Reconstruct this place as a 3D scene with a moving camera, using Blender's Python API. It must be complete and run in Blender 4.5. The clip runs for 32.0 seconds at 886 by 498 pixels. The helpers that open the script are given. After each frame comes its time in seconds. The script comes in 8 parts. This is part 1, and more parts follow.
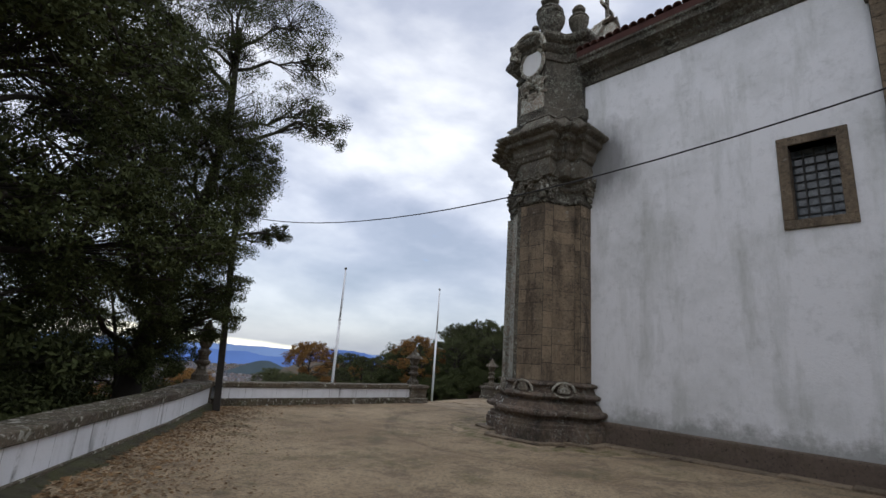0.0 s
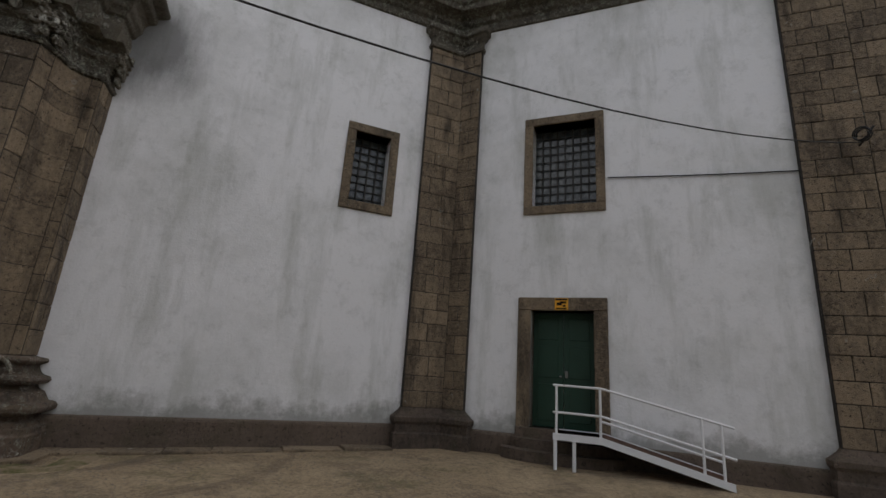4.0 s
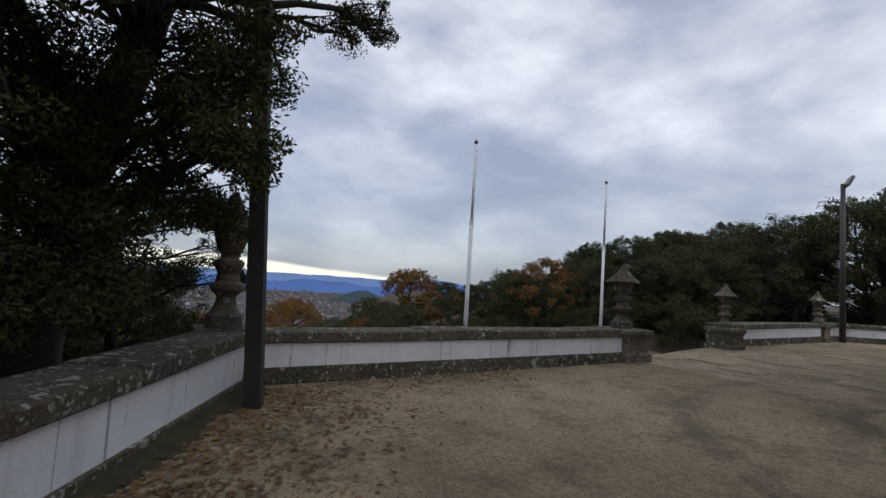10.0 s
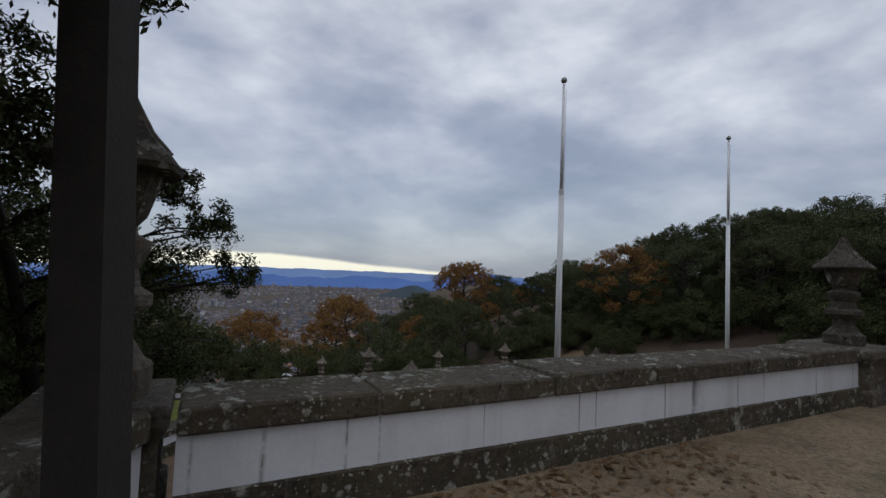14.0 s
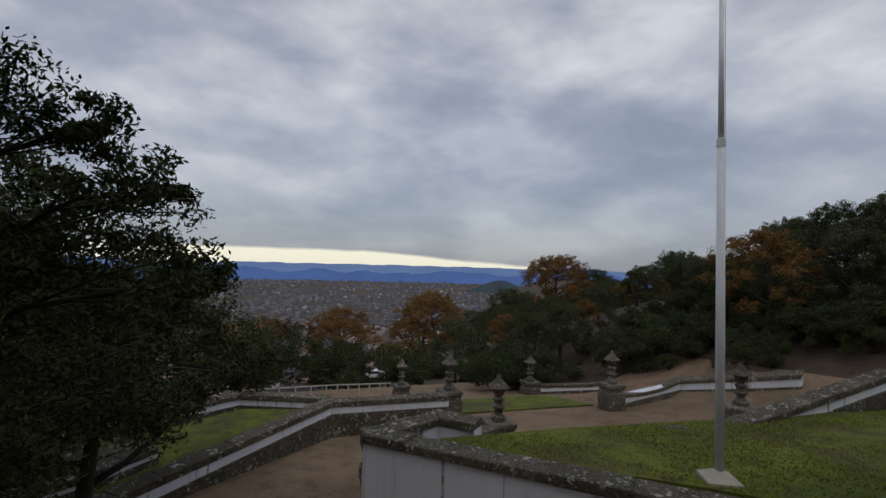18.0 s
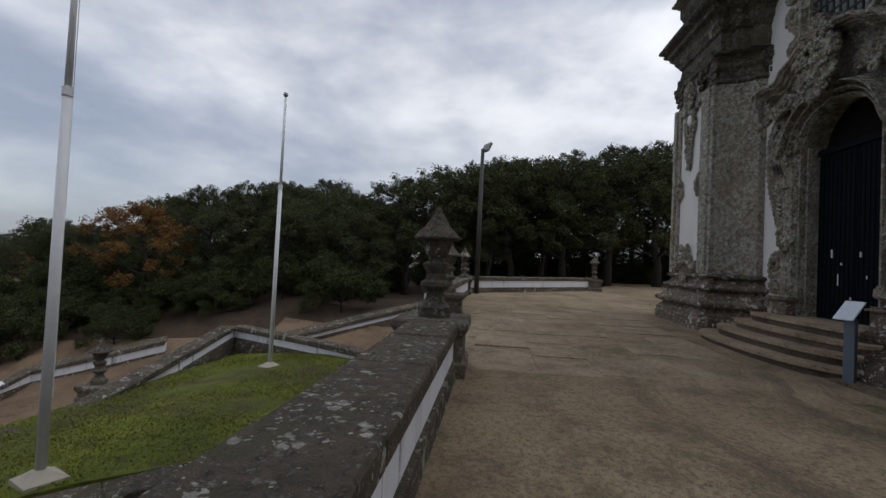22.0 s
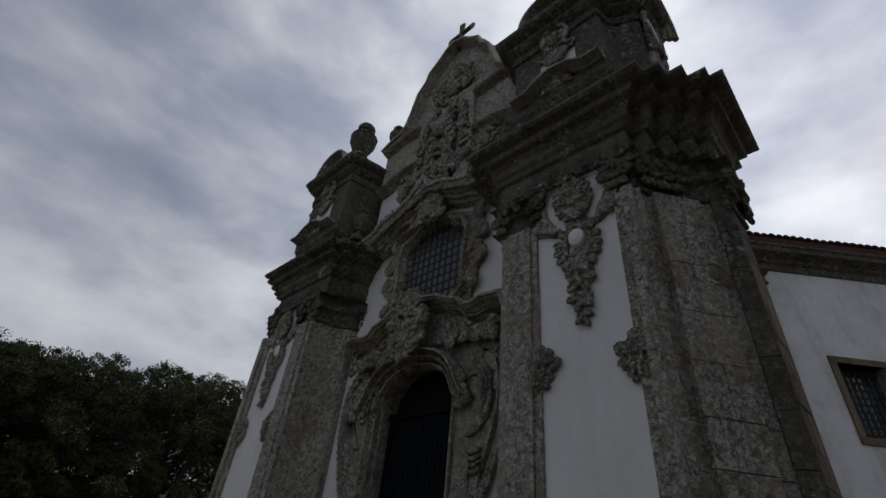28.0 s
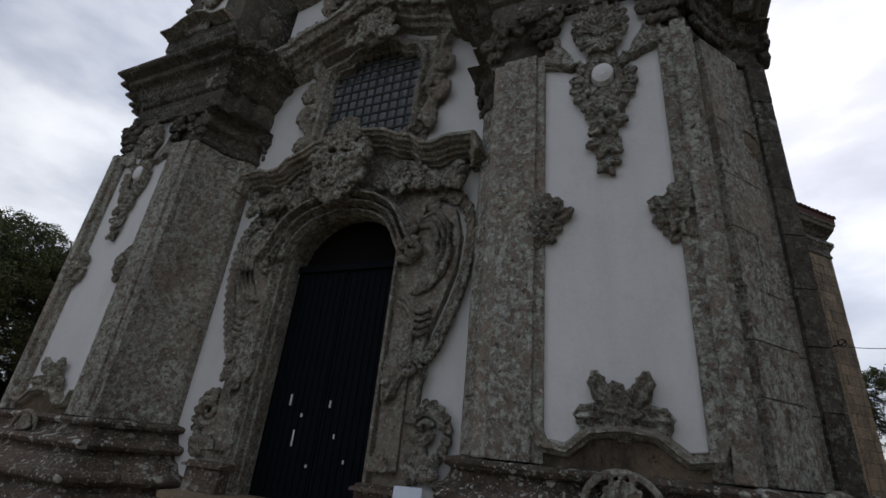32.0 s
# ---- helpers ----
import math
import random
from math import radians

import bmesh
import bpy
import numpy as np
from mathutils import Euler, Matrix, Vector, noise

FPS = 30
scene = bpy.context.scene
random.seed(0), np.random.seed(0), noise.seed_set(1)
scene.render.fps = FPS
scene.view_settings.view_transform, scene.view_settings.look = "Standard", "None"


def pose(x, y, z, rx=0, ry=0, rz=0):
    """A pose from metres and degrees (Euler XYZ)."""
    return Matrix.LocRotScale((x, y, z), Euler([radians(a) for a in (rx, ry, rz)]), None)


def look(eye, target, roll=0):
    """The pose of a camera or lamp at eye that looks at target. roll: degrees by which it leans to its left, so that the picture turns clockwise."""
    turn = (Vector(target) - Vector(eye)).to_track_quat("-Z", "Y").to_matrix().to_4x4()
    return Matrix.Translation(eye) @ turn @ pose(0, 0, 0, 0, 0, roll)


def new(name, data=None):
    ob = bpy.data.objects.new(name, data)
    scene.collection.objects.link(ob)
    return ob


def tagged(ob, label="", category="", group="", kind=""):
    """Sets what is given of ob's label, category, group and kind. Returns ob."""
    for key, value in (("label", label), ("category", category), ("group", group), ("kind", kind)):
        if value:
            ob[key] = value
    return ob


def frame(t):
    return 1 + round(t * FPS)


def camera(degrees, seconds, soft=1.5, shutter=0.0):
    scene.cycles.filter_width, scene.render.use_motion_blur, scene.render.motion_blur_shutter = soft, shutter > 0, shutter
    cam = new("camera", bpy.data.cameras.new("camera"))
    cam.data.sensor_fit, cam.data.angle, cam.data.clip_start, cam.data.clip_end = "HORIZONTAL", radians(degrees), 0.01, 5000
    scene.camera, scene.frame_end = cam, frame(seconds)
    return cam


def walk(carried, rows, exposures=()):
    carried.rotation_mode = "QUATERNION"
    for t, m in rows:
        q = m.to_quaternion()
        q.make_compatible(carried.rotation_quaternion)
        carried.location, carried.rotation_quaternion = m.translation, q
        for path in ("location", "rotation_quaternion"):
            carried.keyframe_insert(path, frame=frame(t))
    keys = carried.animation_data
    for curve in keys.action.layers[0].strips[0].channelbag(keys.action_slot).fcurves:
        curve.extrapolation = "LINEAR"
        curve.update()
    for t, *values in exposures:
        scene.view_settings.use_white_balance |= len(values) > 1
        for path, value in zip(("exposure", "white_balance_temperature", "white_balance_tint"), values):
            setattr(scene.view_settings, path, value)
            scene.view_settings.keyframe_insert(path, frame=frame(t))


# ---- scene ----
cam = camera(87.76, 32.0)
PATH = [
    (0.0, -0.018, 0.211, 1.860, 103.32, -4.00, -44.82),
    (0.5, 0.230, 0.593, 1.870, 109.09, -4.35, -53.17),
    (1.0, 0.513, 1.002, 1.836, 113.40, -5.10, -65.31),
    (1.5, 0.707, 1.386, 1.831, 117.85, -5.23, -79.95),
    (2.0, 0.926, 1.746, 1.826, 121.24, -4.60, -97.14),
    (2.5, 1.136, 2.158, 1.779, 121.18, -3.27, -111.82),
    (4.5, 2.254, 3.636, 1.615, 99.83, -5.20, -108.12),
    (5.0, 2.445, 4.091, 1.620, 98.01, -5.20, -97.99),
    (5.5, 2.666, 4.567, 1.581, 97.12, -4.94, -86.99),
    (6.0, 2.791, 5.031, 1.570, 96.24, -4.51, -75.39),
    (6.5, 2.905, 5.492, 1.531, 95.28, -4.29, -63.78),
    (7.0, 3.038, 5.981, 1.499, 94.70, -4.23, -52.87),
    (7.5, 3.125, 6.465, 1.475, 94.27, -3.98, -44.80),
    (8.0, 3.298, 6.939, 1.498, 94.06, -3.91, -41.95),
    (8.5, 3.423, 7.389, 1.504, 94.13, -3.66, -39.89),
    (9.0, 3.589, 7.863, 1.471, 94.14, -3.77, -37.91),
    (9.5, 3.709, 8.327, 1.491, 94.11, -3.76, -35.71),
    (10.0, 3.867, 8.782, 1.493, 94.08, -3.71, -34.03),
    (10.5, 4.008, 9.214, 1.490, 94.09, -3.53, -32.85),
    (11.0, 4.226, 9.642, 1.471, 93.92, -3.43, -32.04),
    (11.5, 4.429, 10.092, 1.473, 93.51, -3.29, -31.63),
    (12.0, 4.644, 10.527, 1.452, 93.23, -3.22, -31.19),
    (12.5, 4.843, 10.999, 1.441, 93.18, -3.12, -30.80),
    (13.0, 4.996, 11.431, 1.453, 93.15, -2.79, -30.02),
    (13.5, 5.204, 11.874, 1.439, 93.24, -2.75, -29.34),
    (14.0, 5.355, 12.233, 1.466, 92.99, -2.24, -27.88),
    (14.5, 5.565, 12.664, 1.435, 93.19, -2.10, -26.54),
    (15.0, 5.675, 13.055, 1.457, 93.46, -1.98, -24.70),
    (15.5, 5.850, 13.433, 1.527, 93.29, -2.00, -22.75),
    (18.0, 6.555, 14.804, 1.457, 92.03, -1.51, -17.09),
    (18.5, 6.678, 14.951, 1.458, 91.71, -1.51, -16.41),
    (19.0, 6.700, 14.969, 1.480, 91.43, -1.47, -17.17),
    (19.5, 6.730, 14.963, 1.479, 91.51, -1.27, -20.72),
    (20.0, 6.741, 14.958, 1.491, 91.87, -1.58, -28.84),
    (20.5, 6.782, 14.890, 1.490, 91.82, -2.04, -40.21),
    (21.0, 6.878, 14.764, 1.485, 91.31, -2.25, -53.39),
    (21.5, 6.962, 14.650, 1.466, 91.08, -2.38, -68.25),
    (22.0, 7.096, 14.615, 1.445, 91.57, -2.79, -84.32),
    (22.5, 7.234, 14.593, 1.443, 93.67, -2.94, -96.88),
    (23.0, 7.412, 14.497, 1.464, 96.72, -3.09, -104.83),
    (23.5, 7.538, 14.478, 1.494, 100.64, -3.17, -112.09),
    (24.0, 7.674, 14.460, 1.537, 105.33, -3.33, -117.17),
    (24.5, 7.854, 14.387, 1.549, 110.29, -3.91, -120.97),
    (25.0, 8.079, 14.342, 1.547, 114.72, -4.36, -124.75),
    (25.5, 8.295, 14.352, 1.551, 118.57, -4.66, -127.41),
    (27.5, 9.505, 14.171, 1.560, 123.10, -5.04, -134.52),
    (28.0, 9.800, 14.226, 1.563, 125.07, -5.34, -137.75),
    (28.5, 10.067, 14.274, 1.569, 127.60, -5.89, -140.86),
    (29.0, 10.361, 14.250, 1.574, 128.30, -6.20, -142.49),
    (29.5, 10.692, 14.233, 1.561, 128.68, -6.24, -143.59),
    (30.0, 10.989, 14.176, 1.547, 128.41, -6.52, -144.98),
    (30.5, 11.308, 14.085, 1.551, 125.95, -6.32, -148.26),
    (31.0, 11.607, 14.001, 1.519, 122.80, -5.89, -151.47),
    (31.5, 11.844, 13.771, 1.501, 118.97, -5.77, -154.56),
    (32.0, 12.090, 13.556, 1.474, 113.82, -5.41, -157.18),
]

EXPOSURES = [(0.0, 0.5, 6550, 10), (1.0, -0.3, 6250, 10), (2.0, -0.75, 6400, 10), (2.5, -0.8, 6400, 10), (4.5, 0.62, 7200, 10), (5.2, 0.65, 7200, 10), (6.2, 0.35, 6600, 10), (7.0, 0.15, 6300, 10), (9.0, 0.15, 6350, 10), (12.0, 0.1, 6450, 10), (15.0, -0.22, 6350, 10), (17.6, -0.28, 6550, 10), (19.0, -0.18, 6650, 10), (21.3, -0.22, 6650, 10), (22.0, 0.05, 6600, 10), (23.0, 0.66, 6550, 10), (24.3, 0.62, 6500, 10), (25.0, 0.15, 6450, 10), (25.5, -0.05, 6450, 10), (27.5, -0.6, 6450, 10), (30.0, -0.85, 6450, 10), (31.0, -0.68, 6650, 10), (32.0, 0.0, 6550, 10)]
walk(cam, [(t, pose(x, y, z, rx, ry, rz)) for t, x, y, z, rx, ry, rz in PATH], EXPOSURES)

# ---- world and sun ----
world = bpy.data.worlds.new("overcast_sky")
scene.world = world
world.use_nodes = True
wn, wl = world.node_tree.nodes, world.node_tree.links
wn.clear()


def wnode(kind, **inputs):
    n = wn.new(kind)
    for k, v in inputs.items():
        n.inputs[k.replace("_", " ")].default_value = v
    return n


def wmath(op, a, b=None, clamp=False):
    n = wn.new("ShaderNodeMath")
    n.operation, n.use_clamp = op, clamp
    for i, v in enumerate((a, b)):
        if v is None:
            continue
        if isinstance(v, (int, float)):
            n.inputs[i].default_value = v
        else:
            wl.new(v, n.inputs[i])
    return n.outputs[0]


def wmix(f, a, b):
    n = wn.new("ShaderNodeMix")
    n.data_type = "RGBA"
    for i, v in ((0, f), (6, a), (7, b)):
        if isinstance(v, (tuple, float, int)):
            n.inputs[i].default_value = v
        else:
            wl.new(v, n.inputs[i])
    return n.outputs[2]


def wramp(v, *stops):
    n = wn.new("ShaderNodeValToRGB")
    e = n.color_ramp.elements
    while len(e) < len(stops):
        e.new(0.5)
    for s, (p, c) in zip(e, stops):
        s.position, s.color = p, (*c, 1) if len(c) == 3 else c
    wl.new(v, n.inputs[0])
    return n.outputs[0]


sky = wn.new("ShaderNodeTexSky")
sky.sky_type, sky.sun_disc = "NISHITA", False
sky.sun_elevation, sky.sun_rotation = radians(38), radians(200)
coord = wn.new("ShaderNodeTexCoord")
sep = wn.new("ShaderNodeSeparateXYZ")
wl.new(coord.outputs["Generated"], sep.inputs[0])
up = wmath("MAXIMUM", sep.outputs[2], 0.0)
# the cloud deck: directions laid on a flat layer
lift = wmath("ADD", up, 0.26)
flat = wn.new("ShaderNodeCombineXYZ")
wl.new(wmath("DIVIDE", sep.outputs[0], lift), flat.inputs[0])
wl.new(wmath("DIVIDE", sep.outputs[1], lift), flat.inputs[1])
big = wnode("ShaderNodeTexNoise", Scale=0.85, Detail=8.0, Roughness=0.54, Distortion=0.25)
fine = wnode("ShaderNodeTexNoise", Scale=3.8, Detail=7.0, Roughness=0.5, Distortion=0.1)
puff = wn.new("ShaderNodeMapping")
puff.inputs["Scale"].default_value = (1.0, 1.0, 2.2)
wl.new(coord.outputs["Generated"], puff.inputs[0])
wl.new(flat.outputs[0], big.inputs["Vector"])
wl.new(puff.outputs[0], fine.inputs["Vector"])
mass = wmath("ADD", wmath("MULTIPLY", big.outputs[0], 0.52), wmath("MULTIPLY", fine.outputs[0], 0.48))
cloud = wramp(mass, (0.37, (0.27, 0.305, 0.385)), (0.45, (0.37, 0.40, 0.485)), (0.52, (0.52, 0.545, 0.61)), (0.585, (0.69, 0.71, 0.76)), (0.67, (0.84, 0.855, 0.885)))
blue = wmix(1.0, (0, 0, 0, 1), (0.20, 0.36, 0.68, 1))
gap = wramp(mass, (0.31, (1, 1, 1)), (0.345, (0, 0, 0)))
deck = wmix(gap, cloud, blue)
# overcast horizon: grey-blue veil that lets a bright gap show under the deck in the north
veil = wramp(up, (0.0, (1, 1, 1)), (0.30, (0, 0, 0)))
deck = wmix(wmath("MULTIPLY", veil, 0.72), deck, (0.195, 0.225, 0.285, 1))
side = wmath("MULTIPLY", wmath("SUBTRACT", 0.60, sep.outputs[0]), 2.1, True)
edge_n = wnode("ShaderNodeTexNoise", Scale=9.0, Detail=4.0)
wl.new(coord.outputs["Generated"], edge_n.inputs["Vector"])
limit = wmath("ADD", wmath("SUBTRACT", wmath("MULTIPLY", side, 0.036), 0.006), wmath("MULTIPLY", wmath("SUBTRACT", edge_n.outputs[0], 0.5), 0.010))
below = wmath("MULTIPLY", wmath("SUBTRACT", limit, sep.outputs[2]), 160.0, True)
ahead_only = wmath("MULTIPLY", sep.outputs[1], 4.0, True)
deck = wmix(wmath("MULTIPLY", below, ahead_only), deck, (0.95, 0.92, 0.76, 1))
# the sun behind the deck lights the southern clouds from within
toward = wn.new("ShaderNodeVectorMath")
toward.operation = "DOT_PRODUCT"
wl.new(coord.outputs["Generated"], toward.inputs[0])
toward.inputs[1].default_value = (0.05, -0.65, 0.76)
glow = wmath("POWER", wmath("MAXIMUM", toward.outputs["Value"], 0.0), 3.0)
lit = wn.new("ShaderNodeVectorMath")
lit.operation = "SCALE"
wl.new(deck, lit.inputs[0])
wl.new(wmath("ADD", 1.0, wmath("MULTIPLY", glow, 0.8)), lit.inputs["Scale"])
deck = lit.outputs[0]
cloud_bg = wnode("ShaderNodeBackground", Strength=1.0)
wl.new(deck, cloud_bg.inputs["Color"])
sky_bg = wnode("ShaderNodeBackground", Strength=0.02)
wl.new(sky.outputs[0], sky_bg.inputs["Color"])
both = wn.new("ShaderNodeAddShader")
wl.new(cloud_bg.outputs[0], both.inputs[0])
wl.new(sky_bg.outputs[0], both.inputs[1])
wo = wn.new("ShaderNodeOutputWorld")
wl.new(both.outputs[0], wo.inputs[0])

sun = new("sun", bpy.data.lights.new("sun", "SUN"))
sun.data.energy, sun.data.angle, sun.data.color = 0.25, radians(40), (1.0, 0.96, 0.9)
sun.matrix_world = look((0, 0, 60), (12, 30, 0))


# ---- materials ----
class Mat:
    """A node material with short ways to add nodes."""

    def __init__(self, name):
        self.m = bpy.data.materials.new(name)
        self.m.use_nodes = True
        self.n, self.l = self.m.node_tree.nodes, self.m.node_tree.links
        self.b = self.n["Principled BSDF"]
        self.co = self.n.new("ShaderNodeTexCoord").outputs["Object"]

    def put(self, v, socket):
        if isinstance(v, (int, float)):
            socket.default_value = v
        elif isinstance(v, tuple):
            socket.default_value = (*v, 1) if len(v) == 3 else v
        else:
            self.l.new(v, socket)

    def scaled(self, x, y, z):
        n = self.n.new("ShaderNodeMapping")
        n.inputs["Scale"].default_value = (x, y, z)
        self.l.new(self.co, n.inputs[0])
        return n.outputs[0]

    def noise(self, scale, detail=4.0, rough=0.55, co=None):
        n = self.n.new("ShaderNodeTexNoise")
        n.inputs["Scale"].default_value, n.inputs["Detail"].default_value, n.inputs["Roughness"].default_value = scale, detail, rough
        self.l.new(co or self.co, n.inputs["Vector"])
        return n.outputs[0]

    def cells(self, scale, feature="F1", out="Distance", co=None):
        n = self.n.new("ShaderNodeTexVoronoi")
        n.feature = feature
        n.inputs["Scale"].default_value = scale
        self.l.new(co or self.co, n.inputs["Vector"])
        return n.outputs[out]

    def ramp(self, v, *stops):
        n = self.n.new("ShaderNodeValToRGB")
        e = n.color_ramp.elements
        while len(e) < len(stops):
            e.new(0.5)
        for s, (p, c) in zip(e, stops):
            c = (c, c, c) if isinstance(c, (int, float)) else c
            s.position, s.color = p, (*c, 1)
        self.l.new(v, n.inputs[0])
        return n.outputs[0]

    def mix(self, f, a, b):
        n = self.n.new("ShaderNodeMix")
        n.data_type = "RGBA"
        self.put(f, n.inputs[0]), self.put(a, n.inputs[6]), self.put(b, n.inputs[7])
        return n.outputs[2]

    def math(self, op, a, b):
        n = self.n.new("ShaderNodeMath")
        n.operation = op
        self.put(a, n.inputs[0]), self.put(b, n.inputs[1])
        return n.outputs[0]

    def random(self):
        return self.n.new("ShaderNodeObjectInfo").outputs["Random"]

    def island(self):
        return self.n.new("ShaderNodeNewGeometry").outputs["Random Per Island"]

    def bump(self, h, strength, distance=0.02):
        n = self.n.new("ShaderNodeBump")
        n.inputs["Strength"].default_value, n.inputs["Distance"].default_value = strength, distance
        self.l.new(h, n.inputs["Height"])
        self.l.new(n.outputs[0], self.b.inputs["Normal"])

    def done(self, colour, rough=0.85, metal=0.0):
        self.put(colour, self.b.inputs["Base Color"]), self.put(rough, self.b.inputs["Roughness"]), self.put(metal, self.b.inputs["Metallic"])
        return self.m


def granite(name, light, dark, lichen, cover, spots, moss=0.0, pale=(0.40, 0.41, 0.36), streak=0.35, vary=0.75, crusts=0.0, weather=False):
    """Weathered granite: two tones of stone, a broken veil of grey lichen, pale and black specks, a few round crusts."""
    m = Mat(name)
    wide, grain = m.noise(0.9, 8, 0.68), m.noise(60, 4, 0.75)
    c = m.mix(m.ramp(wide, (0.38, 0.0), (0.62, 1.0)), dark, light)
    c = m.mix(m.ramp(m.random(), (0.0, 0.0), (0.6, 0.0), (1.0, vary)), m.mix(m.ramp(m.random(), (0.0, vary), (0.4, 0.0)), c, tuple(v * 0.5 for v in light)), tuple(v * 1.25 for v in light))
    c = m.mix(m.math("MULTIPLY", m.ramp(m.noise(14, 8, 0.78), (0.44, 0.0), (0.62, 1.0)), 0.5), c, tuple(v * 1.4 for v in light))
    grime = m.ramp(m.noise(1.6, 8, 0.7, m.scaled(1.0, 1.0, 0.3)), (0.50, 0.0), (0.66, 1.0))
    c = m.mix(m.math("MULTIPLY", grime, streak), c, tuple(v * 0.4 for v in dark))
    zone = m.ramp(m.noise(0.75, 7, 0.7), (0.50 - cover * 1.6, 0.0), (0.66 - cover * 1.6, 1.0))
    patch = m.math("MULTIPLY", m.ramp(m.noise(10.0, 12, 0.84), (0.575 - cover, 0.0), (0.61 - cover, 1.0)), zone)
    tone = m.mix(m.ramp(m.noise(24, 9, 0.82), (0.42, 0.0), (0.56, 1.0)), tuple(v * 0.6 for v in lichen), tuple(v * 1.35 for v in lichen))
    c = m.mix(m.math("MULTIPLY", patch, 0.9), c, tone)
    flecks = m.math("MULTIPLY", m.ramp(m.noise(19, 10, 0.86), (0.555, 0.0), (0.60, 1.0)), m.ramp(m.noise(1.9, 7, 0.75), (0.56 - spots, 0.0), (0.70 - spots, 1.0)))
    c = m.mix(m.math("MULTIPLY", flecks, 0.75), c, pale)
    speck = m.ramp(m.noise(15, 9, 0.86), (0.41, 1.0), (0.445, 0.0))
    c = m.mix(m.math("MULTIPLY", speck, 0.85), c, tuple(v * 0.3 for v in dark))
    blot = m.ramp(m.noise(5.0, 10, 0.8), (0.33, 1.0), (0.40, 0.0))
    c = m.mix(m.math("MULTIPLY", blot, 0.5), c, tuple(v * 0.4 for v in dark))
    n = m.n.new("ShaderNodeTexNoise")
    n.inputs["Scale"].default_value, n.inputs["Detail"].default_value, n.inputs["Roughness"].default_value = 9.0, 6.0, 0.7
    m.l.new(m.co, n.inputs["Vector"])
    warp = m.n.new("ShaderNodeVectorMath")
    warp.operation = "MULTIPLY_ADD"
    m.l.new(n.outputs["Color"], warp.inputs[0])
    warp.inputs[1].default_value = (0.10, 0.10, 0.10)
    m.l.new(m.co, warp.inputs[2])
    where = m.ramp(m.noise(1.7, 5, 0.7), (0.60 - crusts, 0.0), (0.68 - crusts, 1.0))
    if weather:
        sp = m.n.new("ShaderNodeSeparateXYZ")
        m.l.new(m.n.new("ShaderNodeNewGeometry").outputs["Position"], sp.inputs[0])
        where = m.math("MULTIPLY", where, m.ramp(m.math("MULTIPLY", m.math("SUBTRACT", sp.outputs[1], 7.4), 0.7), (0.0, 0.05), (1.0, 1.0)))
    for scale, spread in ((6.5, 0.5), (13.0, 0.45), (26.0, 0.4)):
        size = m.math("ADD", m.cells(scale, co=warp.outputs[0]), m.math("MULTIPLY", m.math("SUBTRACT", m.noise(scale * 0.45, 2), 0.5), spread * 3.0))
        crust = m.math("MULTIPLY", m.ramp(size, (0.14, 1.0), (0.20, 0.0)), where)
        c = m.mix(m.math("MULTIPLY", crust, 0.85), c, m.mix(m.ramp(m.noise(30, 5, 0.8), (0.42, 0.0), (0.58, 1.0)), tuple(v * 0.55 for v in pale), pale))
    if moss:
        c = m.mix(m.math("MULTIPLY", m.ramp(m.noise(1.7, 6, 0.7), (0.5, 0.0), (0.62, 1.0)), moss), c, (0.050, 0.058, 0.014))
    m.bump(m.math("ADD", m.math("ADD", m.noise(9, 8, 0.75), m.math("MULTIPLY", grain, 0.5)), m.math("MULTIPLY", patch, 0.3)), 1.0, 0.045)
    return m.done(c, 0.93)


